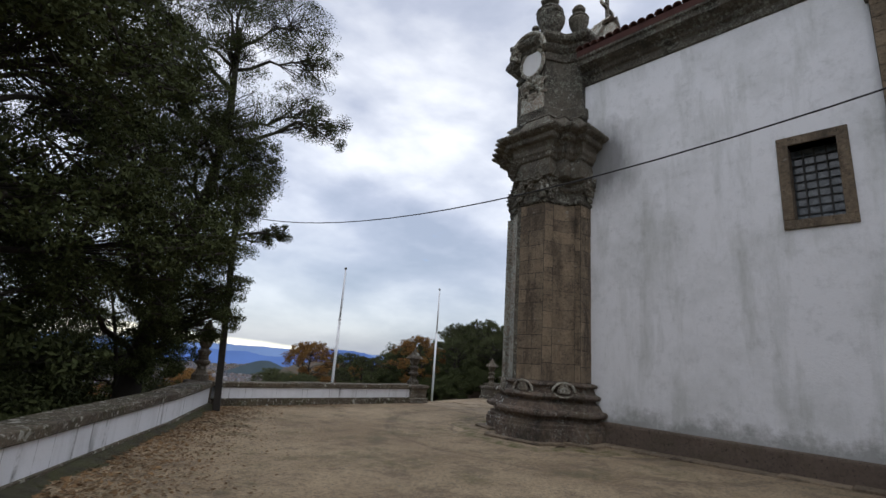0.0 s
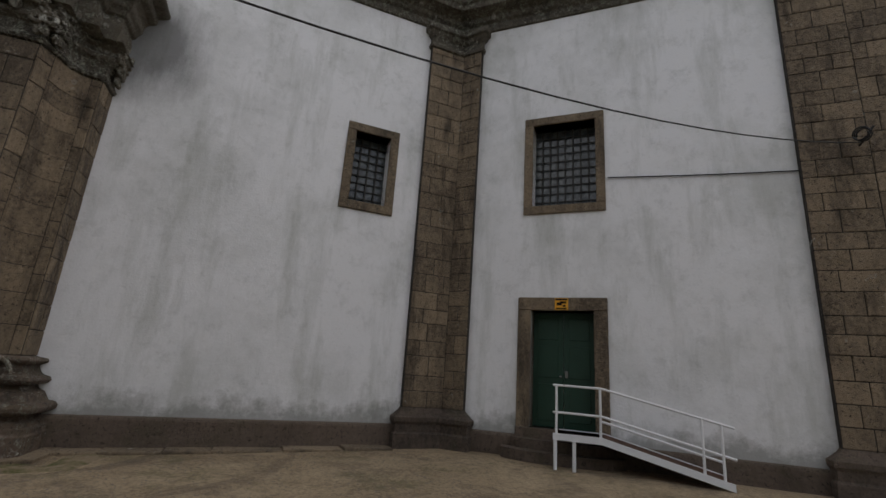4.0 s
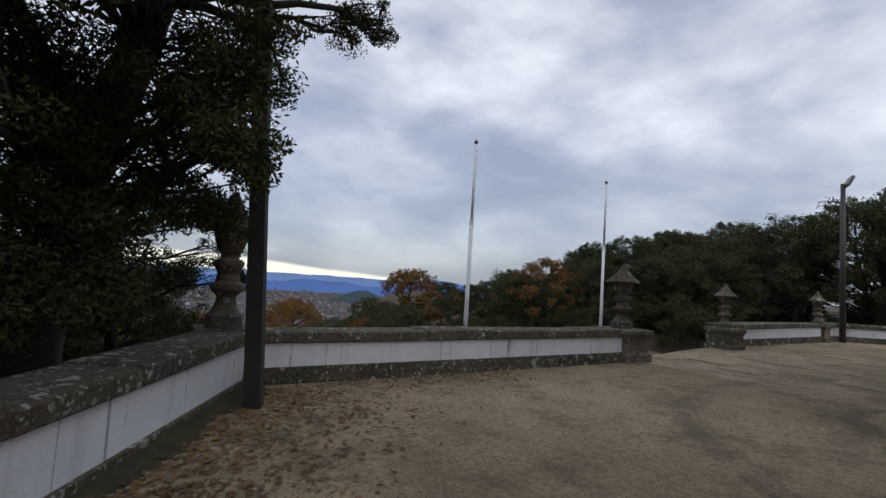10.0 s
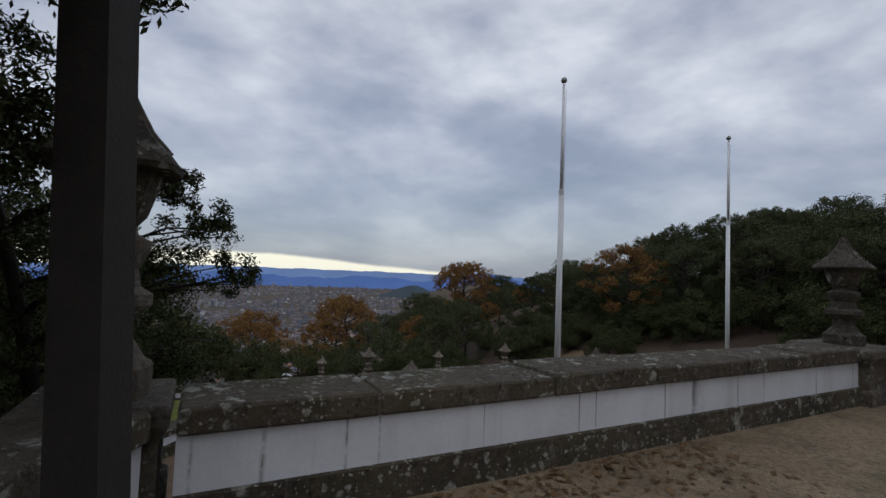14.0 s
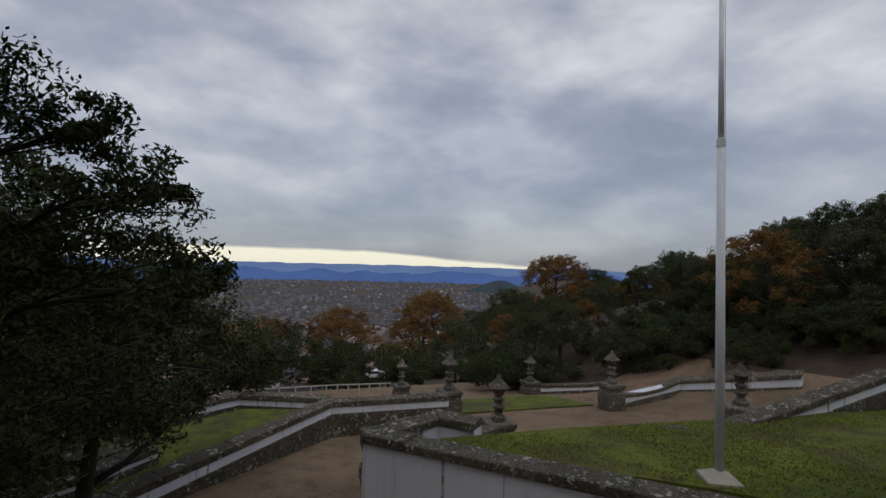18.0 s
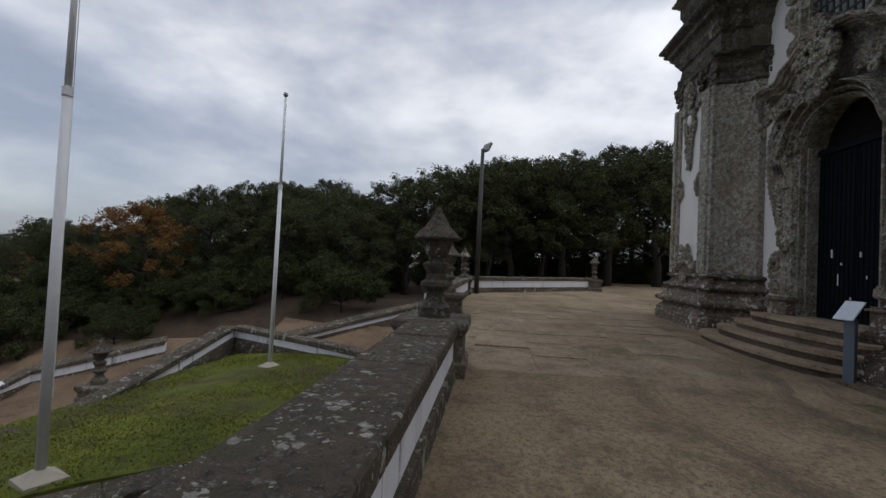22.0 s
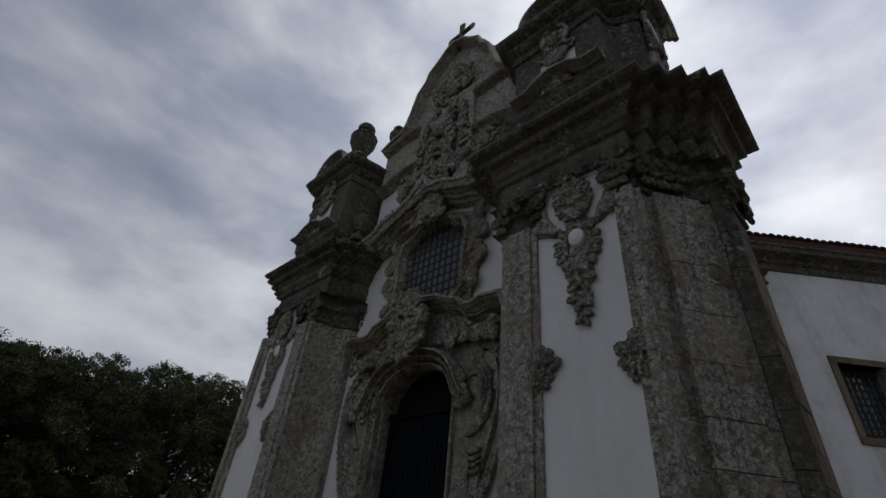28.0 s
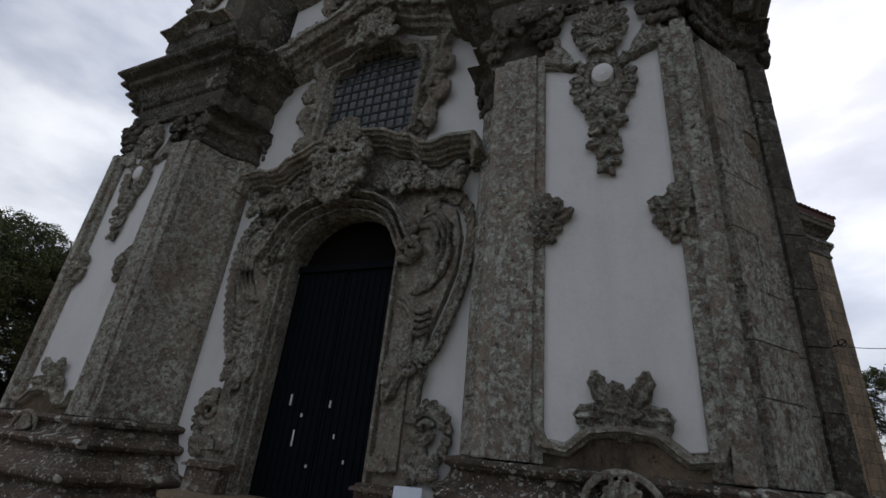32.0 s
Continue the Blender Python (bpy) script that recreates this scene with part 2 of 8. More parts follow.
def plaster(name, tone, grime, amount, damp=False, cracks=False):
    m = Mat(name)
    streak = m.ramp(m.noise(1.0, 7, 0.66, m.scaled(1.5, 1.5, 0.32)), (0.50, 0.0), (0.72, 1.0))
    blot = m.ramp(m.noise(0.5, 9, 0.7), (0.46, 0.0), (0.70, 1.0))
    c = m.mix(m.math("MULTIPLY", streak, amount * 0.7), tone, grime)
    c = m.mix(m.math("MULTIPLY", blot, amount * 0.5), c, tuple(v * 0.9 for v in grime))
    c = m.mix(m.math("MULTIPLY", m.ramp(m.noise(2.6, 9, 0.78), (0.52, 0.0), (0.72, 1.0)), amount * 0.4), c, tuple(v * 0.7 for v in grime))
    c = m.mix(m.math("MULTIPLY", m.ramp(m.noise(14, 5, 0.7), (0.58, 0.0), (0.75, 1.0)), 0.18), c, tuple(v * 0.6 for v in grime))
    if cracks:
        up = m.scaled(1, 1, 0.015)
        thin = m.math("MULTIPLY", m.ramp(m.noise(1.3, 2, 0.5, up), (0.494, 0.0), (0.50, 1.0), (0.506, 0.0)), m.ramp(m.noise(2.2, 5, 0.7), (0.40, 0.0), (0.52, 1.0)))
        drip = m.ramp(m.noise(3.0, 5, 0.6, up), (0.56, 0.0), (0.70, 1.0))
        c = m.mix(m.math("MULTIPLY", drip, 0.22), c, (0.22, 0.22, 0.205))
        c = m.mix(m.math("MULTIPLY", thin, 0.85), c, (0.07, 0.07, 0.062))
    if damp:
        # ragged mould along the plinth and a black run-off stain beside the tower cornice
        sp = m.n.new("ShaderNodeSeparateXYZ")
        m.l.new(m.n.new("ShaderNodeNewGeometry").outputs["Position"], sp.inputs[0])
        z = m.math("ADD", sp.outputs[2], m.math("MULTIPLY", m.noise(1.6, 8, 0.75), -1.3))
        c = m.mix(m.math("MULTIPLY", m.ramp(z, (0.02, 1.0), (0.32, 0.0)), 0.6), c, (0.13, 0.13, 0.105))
        away = m.n.new("ShaderNodeVectorMath")
        away.operation = "DISTANCE"
        m.l.new(m.n.new("ShaderNodeNewGeometry").outputs["Position"], away.inputs[0])
        away.inputs[1].default_value = (11.75, 6.2, 7.7)
        d = m.math("ADD", away.outputs["Value"], m.math("MULTIPLY", m.noise(1.3, 7, 0.7, m.scaled(1.6, 1.6, 0.6)), 1.3))
        c = m.mix(m.math("MULTIPLY", m.ramp(m.math("MULTIPLY", d, 0.4), (0.50, 1.0), (0.86, 0.0)), 0.75), c, (0.085, 0.085, 0.082))
    m.bump(m.math("ADD", m.noise(26, 4, 0.6), m.math("MULTIPLY", m.noise(2.2, 3), 2.0)), 0.25, 0.015)
    return m.done(c, 0.9)


def plain(name, colour, rough=0.6, metal=0.0, vary=0.25, scale=6.0, bump=0.15):
    m = Mat(name)
    c = m.mix(m.math("MULTIPLY", m.ramp(m.noise(scale, 6, 0.65), (0.4, 0.0), (0.7, 1.0)), vary), colour, tuple(v * 0.45 for v in colour))
    m.bump(m.noise(scale * 8, 3), bump, 0.004)
    return m.done(c, rough, metal)


STONE = granite("lichened_granite", (0.37, 0.285, 0.215), (0.165, 0.130, 0.100), (0.52, 0.535, 0.45), 0.10, 0.17, 0.0, (0.78, 0.78, 0.70), 0.45, 0.75, 0.10)
BROWN = granite("brown_granite", (0.25, 0.190, 0.125), (0.105, 0.080, 0.055), (0.22, 0.20, 0.16), -0.02, 0.0, 0.0, (0.46, 0.44, 0.38), 0.85)
JOINT = granite("dark_stone_joint", (0.040, 0.033, 0.026), (0.022, 0.019, 0.016), (0.06, 0.06, 0.05), -0.05, -0.1)
BASE = granite("damp_base_granite", (0.165, 0.118, 0.085), (0.045, 0.035, 0.027), (0.34, 0.34, 0.28), 0.04, 0.12, 0.15, (0.80, 0.79, 0.71), 0.8, 0.75, 0.22, True)
DAMP = granite("damp_plinth_granite", (0.135, 0.100, 0.076), (0.056, 0.044, 0.035), (0.17, 0.16, 0.13), -0.06, -0.04, 0.2, (0.36, 0.35, 0.31))
CAP = granite("mossy_cap_granite", (0.122, 0.096, 0.064), (0.038, 0.030, 0.022), (0.25, 0.23, 0.185), 0.04, 0.08, 0.45, (0.68, 0.66, 0.58), 0.4, 0.6, 0.16)
DARKSTONE = granite("grimy_cornice_granite", (0.130, 0.112, 0.084), (0.044, 0.039, 0.030), (0.30, 0.305, 0.24), 0.06, 0.09, 0.0, (0.60, 0.59, 0.52), 0.75, 0.75, 0.06)
URNSTONE = granite("lichened_urn_granite", (0.150, 0.122, 0.092), (0.052, 0.043, 0.033), (0.33, 0.32, 0.265), 0.04, 0.10, 0.15, (0.60, 0.59, 0.52), 0.4, 0.75, 0.10)
CARVED = granite("carved_granite", (0.31, 0.255, 0.195), (0.105, 0.088, 0.068), (0.48, 0.485, 0.40), 0.09, 0.15, 0.0, (0.74, 0.73, 0.64), 0.55, 0.75, 0.10)
PAVE = granite("worn_paving_granite", (0.42, 0.325, 0.215), (0.25, 0.185, 0.118), (0.34, 0.275, 0.19), 0.0, -0.1, 0.10, (0.4, 0.34, 0.26), 0.5, 0.12)
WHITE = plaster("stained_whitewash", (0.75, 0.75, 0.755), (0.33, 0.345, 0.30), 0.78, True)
CLEAN = plaster("whitewash", (0.72, 0.71, 0.69), (0.52, 0.50, 0.47), 0.5)
LOWWHITE = plaster("parapet_whitewash", (0.72, 0.73, 0.76), (0.46, 0.46, 0.46), 0.5, False, True)
IRON = plain("dark_iron", (0.035, 0.033, 0.03), 0.7, 0.4)
GREEN = plain("dark_green_paint", (0.012, 0.045, 0.028), 0.45, 0.0, 0.3, 3.0)
NAVY = plain("blue_black_paint", (0.006, 0.008, 0.011), 0.6, 0.0, 0.5, 4.0)
# near-black colour that stands in for the shade inside the church
DEEP = plain("painted_interior_shade", (0.012, 0.011, 0.010), 0.9)
PAINT = plain("white_painted_steel", (0.72, 0.73, 0.74), 0.4, 0.0, 0.12, 9.0)
CONCRETE = plain("cast_concrete", (0.42, 0.38, 0.31), 0.9, 0.0, 0.35, 5.0)
POLEWOOD = plain("tarred_wood", (0.026, 0.022, 0.018), 0.9, 0.0, 0.6, 7.0, 0.8)
STEEL = plain("galvanised_steel", (0.24, 0.24, 0.23), 0.5, 0.6, 0.3)
DARKSTEEL = plain("weathered_dark_steel", (0.075, 0.072, 0.066), 0.6, 0.4, 0.3)
TILE = plain("red_roof_tile", (0.080, 0.030, 0.022), 0.9, 0.0, 0.75, 4.0, 0.5)
CABLE = plain("black_cable", (0.012, 0.012, 0.012), 0.7)
YELLOW = plain("yellow_sign", (0.75, 0.36, 0.02), 0.6, 0.0, 0.1)
BLACK = plain("black_print", (0.01, 0.01, 0.01), 0.6)
SLATE = plain("blue_grey_panel", (0.11, 0.14, 0.18), 0.45, 0.2, 0.2)
GLARE = plain("glossy_print", (0.55, 0.60, 0.66), 0.12, 0.0, 0.2, 20.0)


def glass_material():
    m = Mat("leaded_glass")
    c = m.mix(m.ramp(m.noise(7, 3), (0.45, 0.0), (0.6, 1.0)), (0.05, 0.06, 0.066), (0.11, 0.125, 0.13))
    m.bump(m.noise(5, 2), 0.15, 0.01)
    return m.done(c, 0.10)


GLASS = glass_material()
# facade panes: grey-blue base stands in for the reflected sky
SKYGLASS = plain("sky_tinted_leaded_glass", (0.21, 0.235, 0.25), 0.25, 0.0, 0.45, 3.0, 0.1)
for matt in (NAVY, DEEP, BLACK):
    matt.node_tree.nodes["Principled BSDF"].inputs["Specular IOR Level"].default_value = 0.04


def dirt_material():
    m = Mat("packed_dirt")
    c = m.mix(m.ramp(m.noise(0.35, 8, 0.66), (0.38, 0.0), (0.62, 1.0)), (0.325, 0.232, 0.134), (0.520, 0.392, 0.242))
    c = m.mix(m.math("MULTIPLY", m.ramp(m.noise(1.1, 8, 0.72), (0.5, 0.0), (0.64, 1.0)), 0.6), c, (0.100, 0.070, 0.044))
    green = m.ramp(m.noise(0.6, 9, 0.78), (0.52, 0.0), (0.62, 1.0))
    c = m.mix(m.math("MULTIPLY", green, 0.6), c, (0.105, 0.105, 0.034))
    # wheel tracks that bend round the corner of the church
    bend = m.n.new("ShaderNodeVectorMath")
    bend.operation = "DISTANCE"
    flat = m.n.new("ShaderNodeMapping")
    flat.inputs["Scale"].default_value = (1, 1, 0)
    m.l.new(m.co, flat.inputs[0])
    m.l.new(flat.outputs[0], bend.inputs[0])
    bend.inputs[1].default_value = (12.6, 7.4, 0)
    r = m.math("ADD", bend.outputs["Value"], m.math("MULTIPLY", m.noise(0.5, 4), 0.9))
    row = m.n.new("ShaderNodeCombineXYZ")
    m.l.new(m.math("MULTIPLY", r, 2.1), row.inputs[0])
    m.l.new(m.noise(0.35, 3), row.inputs[1])
    track = m.ramp(m.noise(1.0, 5, 0.6, row.outputs[0]), (0.52, 0.0), (0.60, 1.0))
    zone = m.ramp(m.math("MULTIPLY", r, 0.1), (0.30, 0.0), (0.36, 1.0), (0.58, 1.0), (0.66, 0.0))
    ruts = m.math("MULTIPLY", m.math("MULTIPLY", track, zone), m.ramp(m.noise(0.8, 6, 0.7), (0.36, 0.0), (0.50, 1.0)))
    c = m.mix(m.math("MULTIPLY", ruts, 0.5), c, (0.085, 0.062, 0.042))
    c = m.mix(m.math("MULTIPLY", m.ramp(m.noise(16, 7, 0.78), (0.44, 1.0), (0.52, 0.0)), 0.5), c, (0.10, 0.076, 0.052))
    c = m.mix(m.math("MULTIPLY", m.ramp(m.noise(21, 7, 0.85), (0.55, 0.0), (0.60, 1.0)), 0.5), c, (0.47, 0.37, 0.25))
    c = m.mix(m.math("MULTIPLY", m.ramp(m.noise(48, 5, 0.8), (0.55, 0.0), (0.62, 1.0)), 0.55), c, (0.33, 0.27, 0.20))
    c = m.mix(m.math("MULTIPLY", m.ramp(m.noise(85, 3, 0.7), (0.36, 1.0), (0.46, 0.0)), 0.7), c, (0.045, 0.034, 0.025))
    m.bump(m.math("ADD", m.math("ADD", m.noise(60, 5, 0.75), m.noise(18, 5, 0.7)), m.math("SUBTRACT", m.math("MULTIPLY", m.noise(3, 6, 0.65), 2.5), m.math("MULTIPLY", ruts, 1.5))), 0.9, 0.035)
    return m.done(c, 0.96)


def earth_material(name, dark, light):
    """Brown earth strewn with rotting leaves."""
    m = Mat(name)
    c = m.mix(m.ramp(m.noise(0.22, 8, 0.7), (0.38, 0.0), (0.62, 1.0)), dark, light)
    c = m.mix(m.math("MULTIPLY", m.ramp(m.noise(1.4, 8, 0.75), (0.48, 0.0), (0.62, 1.0)), 0.6), c, tuple(v * 0.45 for v in dark))
    c = m.mix(m.math("MULTIPLY", m.ramp(m.noise(22, 6, 0.8), (0.46, 0.0), (0.60, 1.0)), 0.5), c, tuple(v * 1.3 for v in light))
    m.bump(m.math("ADD", m.noise(30, 5, 0.75), m.math("MULTIPLY", m.noise(2.5, 6, 0.7), 2.0)), 0.9, 0.05)
    return m.done(c, 0.96)


def grass_material():
    m = Mat("mossy_grass")
    c = m.mix(m.ramp(m.noise(0.7, 6, 0.65), (0.35, 0.0), (0.65, 1.0)), (0.082, 0.106, 0.006), (0.205, 0.225, 0.012))
    c = m.mix(m.math("MULTIPLY", m.ramp(m.noise(0.40, 8, 0.72), (0.50, 0.0), (0.62, 1.0)), 0.85), c, (0.085, 0.058, 0.026))
    c = m.mix(m.math("MULTIPLY", m.ramp(m.noise(3.0, 7, 0.75), (0.50, 0.0), (0.60, 1.0)), 0.6), c, (0.040, 0.046, 0.008))
    c = m.mix(m.math("MULTIPLY", m.noise(40, 3, 0.7), 0.45), c, (0.03, 0.045, 0.006))
    m.bump(m.noise(55, 4, 0.7), 0.8, 0.04)
    return m.done(c, 0.95)


def land_material():
    m = Mat("wooded_land")
    c = m.mix(m.ramp(m.noise(0.012, 7, 0.7), (0.42, 0.0), (0.58, 1.0)), (0.030, 0.033, 0.017), (0.060, 0.046, 0.027))
    c = m.mix(m.ramp(m.noise(0.3, 6, 0.7), (0.4, 0.0), (0.65, 1.0)), c, (0.085, 0.054, 0.033))
    m.bump(m.noise(0.8, 5), 0.6, 0.4)
    return m.done(c, 0.95)


def leaf_material(name, a, b, c):
    m = Mat(name)
    r = m.island()
    col = m.mix(r, a, b)
    col = m.mix(m.ramp(m.noise(0.6, 3), (0.45, 0.0), (0.62, 1.0)), col, c)
    m.b.inputs["Specular IOR Level"].default_value = 0.12
    return m.done(col, 0.8)


def moss_material():
    m = Mat("dark_moss")
    c = m.mix(m.ramp(m.noise(2.2, 8, 0.75), (0.40, 0.0), (0.60, 1.0)), (0.030, 0.027, 0.014), (0.058, 0.066, 0.016))
    c = m.mix(m.math("MULTIPLY", m.noise(45, 4, 0.75), 0.6), c, (0.05, 0.036, 0.02))
    m.bump(m.noise(40, 5, 0.75), 1.0, 0.04)
    return m.done(c, 0.95)


DARKMOSS = moss_material()
GARDEN_DIRT = earth_material("brown_garden_path", (0.150, 0.097, 0.057), (0.265, 0.180, 0.110))
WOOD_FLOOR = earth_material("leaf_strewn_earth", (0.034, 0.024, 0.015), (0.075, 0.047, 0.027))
DIRT, GRASS, LAND = dirt_material(), grass_material(), land_material()
LEAF = leaf_material("holm_oak_leaves", (0.028, 0.036, 0.014), (0.080, 0.094, 0.036), (0.046, 0.054, 0.020))
WOODLEAF = leaf_material("wood_oak_leaves", (0.0317, 0.0389, 0.0158), (0.0972, 0.1080, 0.0461), (0.0612, 0.0691, 0.0302))
OLIVE = leaf_material("grey_green_leaves", (0.045, 0.055, 0.024), (0.095, 0.108, 0.048), (0.06, 0.068, 0.03))
RUST = leaf_material("autumn_leaves", (0.11, 0.056, 0.020), (0.27, 0.155, 0.045), (0.16, 0.08, 0.028))
BARK = plain("dark_bark", (0.034, 0.028, 0.022), 0.95, 0.0, 0.6, 5.0, 1.0)
# ridge colours: the distance haze is painted into these blue base tones
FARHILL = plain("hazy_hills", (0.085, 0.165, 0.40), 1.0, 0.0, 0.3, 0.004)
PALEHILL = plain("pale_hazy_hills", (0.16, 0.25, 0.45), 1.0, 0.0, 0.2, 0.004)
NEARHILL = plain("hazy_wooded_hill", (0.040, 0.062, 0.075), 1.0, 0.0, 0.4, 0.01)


# ---- mesh helpers ----
def mesh_ob(name, verts, faces, material, parent=None, label="", smooth=False):
    me = bpy.data.meshes.new(name)
    me.from_pydata([tuple(v) for v in verts], [], faces)
    me.materials.append(material)
    if smooth:
        me.polygons.foreach_set("use_smooth", [True] * len(me.polygons))
    ob = new(name, me)
    if parent:
        ob.parent = parent
    if label:
        ob["label"] = label
    return ob


def part(name, bm, material, parent, label="", smooth=False):
    me = bpy.data.meshes.new(name)
    bm.normal_update()
    bm.to_mesh(me)
    bm.free()
    me.materials.append(material)
    if smooth:
        me.polygons.foreach_set("use_smooth", [True] * len(me.polygons))
    ob = new(name, me)
    if parent:
        ob.parent = parent
    if label:
        ob["label"] = label
    return ob


def thing(name, label, category, group="", kind=""):
    return tagged(new(name), label, category, group, kind)


def box(bm, x0, x1, y0, y1, z0, z1, m=None, bevel=0.0):
    r = bmesh.ops.create_cube(bm, size=1)
    mm = Matrix.Translation(((x0 + x1) / 2, (y0 + y1) / 2, (z0 + z1) / 2)) @ Matrix.Diagonal((x1 - x0, y1 - y0, z1 - z0, 1))
    bmesh.ops.transform(bm, matrix=(m @ mm) if m else mm, verts=r["verts"])
    if bevel:
        es = {e for v in r["verts"] for e in v.link_edges}
        bmesh.ops.bevel(bm, geom=list(es), offset=bevel, segments=1, affect="EDGES")
    return bm


def prism(bm, poly, z0, z1):
    """An upright prism; poly anticlockwise from above."""
    lo = [bm.verts.new((x, y, z0)) for x, y in poly]
    hi = [bm.verts.new((x, y, z1)) for x, y in poly]
    bm.faces.new(lo[::-1]), bm.faces.new(hi)
    for i in range(len(poly)):
        j = (i + 1) % len(poly)
        bm.faces.new((lo[i], lo[j], hi[j], hi[i]))
    return bm


def offset_path(path, off, closed=False):
    """A plan line moved to its right by off, with mitred corners."""
    p = [Vector(q) for q in path]
    out, n = [], len(p)
    for i in range(n):
        a = p[i] - p[i - 1] if (i or closed) else p[1] - p[0]
        b = p[(i + 1) % n] - p[i] if (i < n - 1 or closed) else a
        a, b = a.normalized(), b.normalized()
        na, nb = Vector((a.y, -a.x)), Vector((b.y, -b.x))
        m = (na + nb)
        m = m / max(m.dot(na), 0.35) if m.length > 1e-6 else na
        out.append(p[i] + m * off)
    return out


def moulding(bm, path, profile, closed=False):
    """A profile of (out, z) run along a plan line; outwards is to the right of the line."""
    rows = [[bm.verts.new((q.x, q.y, z)) for q in offset_path(path, o, closed)] for o, z in profile]
    for lo, hi in zip(rows, rows[1:]):
        n = len(lo)
        for i in range(n if closed else n - 1):
            j = (i + 1) % n
            bm.faces.new((lo[j], lo[i], hi[i], hi[j]))
    return bm


def lathe(bm, profile, seg=20, m=None, square=0.0):
    """Turn (radius, z) round the z axis; square > 0 gives a four-sided look."""
    rows = []
    for r, z in profile:
        row = []
        for i in range(seg):
            a = 2 * math.pi * i / seg
            k = 1.0
            if square:
                k = 1 / max(abs(math.cos(a)), abs(math.sin(a))) ** square
            v = Vector((r * k * math.cos(a), r * k * math.sin(a), z))
            row.append(bm.verts.new(m @ v if m else v))
        rows.append(row)
    for lo, hi in zip(rows, rows[1:]):
        for i in range(seg):
            j = (i + 1) % seg
            bm.faces.new((lo[i], lo[j], hi[j], hi[i]))
    bm.faces.new(rows[0][::-1]), bm.faces.new(rows[-1])
    return bm


def tube(bm, pts, radii, seg=8):
    """A round tube along points, with its own radius at each."""
    rows, up = [], Vector((0, 0, 1))
    pts = [Vector(p) for p in pts]
    for i, p in enumerate(pts):
        d = (pts[min(i + 1, len(pts) - 1)] - pts[max(i - 1, 0)]).normalized()
        u = d.cross(up if abs(d.z) < 0.95 else Vector((1, 0, 0))).normalized()
        v = u.cross(d)
        rows.append([bm.verts.new(p + (u * math.cos(a) + v * math.sin(a)) * radii[i]) for a in (2 * math.pi * k / seg for k in range(seg))])
    for lo, hi in zip(rows, rows[1:]):
        for i in range(seg):
            j = (i + 1) % seg
            bm.faces.new((lo[i], lo[j], hi[j], hi[i]))
    bm.faces.new(rows[0][::-1]), bm.faces.new(rows[-1])
    return bm


def arc(a, c, b, n=6):
    """Points of a quadratic curve from a to b pulled towards c."""
    a, b, c = Vector(a), Vector(b), Vector(c)
    return [tuple(a * (1 - t) ** 2 + c * 2 * t * (1 - t) + b * t * t) for t in (i / n for i in range(n + 1))]


AXIS = 16.45


def mirrored(path):
    return [(2 * AXIS + 0.25 - x, y) for x, y in path][::-1]


# ---- ground and terrace ----
def terrace_z(x, y):
    """The terrace rises a little towards the side door of the church."""
    return 0.018 * min(max(8 - y, 0), 11) + 0.011 * min(max(x - 14, 0), 20) + 0.015 * noise.noise((x * 0.5, y * 0.5, 0.3)) + 0.006 * noise.noise((x * 2.1, y * 2.1, 4.3))


def land_z(x, y):
    """Garden below the terrace, then the hillside down to the plain."""
    z = -3.45 - 0.13 * min(max(y - 25, 0), 16)
    east = min(max((x - 20.5) / 12, 0), 1)
    z += (2.6 + 0.1 * min(max(y - 22, 0), 20)) * east * east * (3 - 2 * east)
    far = max(y - 41 - 0.5 * min(max(x - 25, 0), 400), 0)
    d = math.hypot(x - 10, max(y - 20, 0))
    z -= 0.27 * min(far, 560)
    west = max(-1.0 - x - 0.3 * max(12 - y, 0), 0)
    z -= 0.22 * min(west, 500)
    if d > 30:
        z += 0.4 * noise.noise((x * 0.05, y * 0.05, 1.7)) * min((d - 30) / 40, 3)
    return max(z, -150) + 0.02 * min(max(math.hypot(x, y) - 700, 0), 2300) * (y > 0) + 62 * math.exp(-((x - 225) ** 2 + (y - 410) ** 2) / 9000)


def land():
    xs = sorted({round(v, 2) for v in [*np.arange(-60, 100, 2.0), *np.linspace(-4500, -60, 26), *np.linspace(100, 500, 26), *np.linspace(520, 4500, 22)]})
    ys = sorted({round(v, 2) for v in [*np.arange(-60, 100, 2.0), *np.linspace(100, 800, 40), *np.linspace(820, 4700, 26), *np.linspace(-4000, -60, 12)]})
    verts = [(x, y, land_z(x, y)) for y in ys for x in xs]
    w = len(xs)
    faces = [(j * w + i, j * w + i + 1, (j + 1) * w + i + 1, (j + 1) * w + i) for j in range(len(ys) - 1) for i in range(w - 1)]
    ob = mesh_ob("ground", verts, faces, GARDEN_DIRT, smooth=True)
    ob.data.materials.append(LAND)
    ob.data.materials.append(WOOD_FLOOR)
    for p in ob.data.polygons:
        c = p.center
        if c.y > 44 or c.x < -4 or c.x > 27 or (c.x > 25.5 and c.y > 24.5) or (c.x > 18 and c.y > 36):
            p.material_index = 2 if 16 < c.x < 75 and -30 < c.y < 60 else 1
    tagged(ob, "brown dirt paths and wooded hillside falling to the plain", "ground", kind="structure")


land()

PARAPET_WEST = [(-5.2, -1.0), (0.15, 7.1), (3.4, 12.05), (5.15, 15.05)]
TERRACE = [(-5.4, -1.0), (-0.05, 7.2), (3.2, 12.15), (5.0, 15.3), (13.6, 15.35), (18.6, 15.9), (27.6, 15.45), (33.9, 8.7), (48, 4), (48, -40), (-20, -40)]


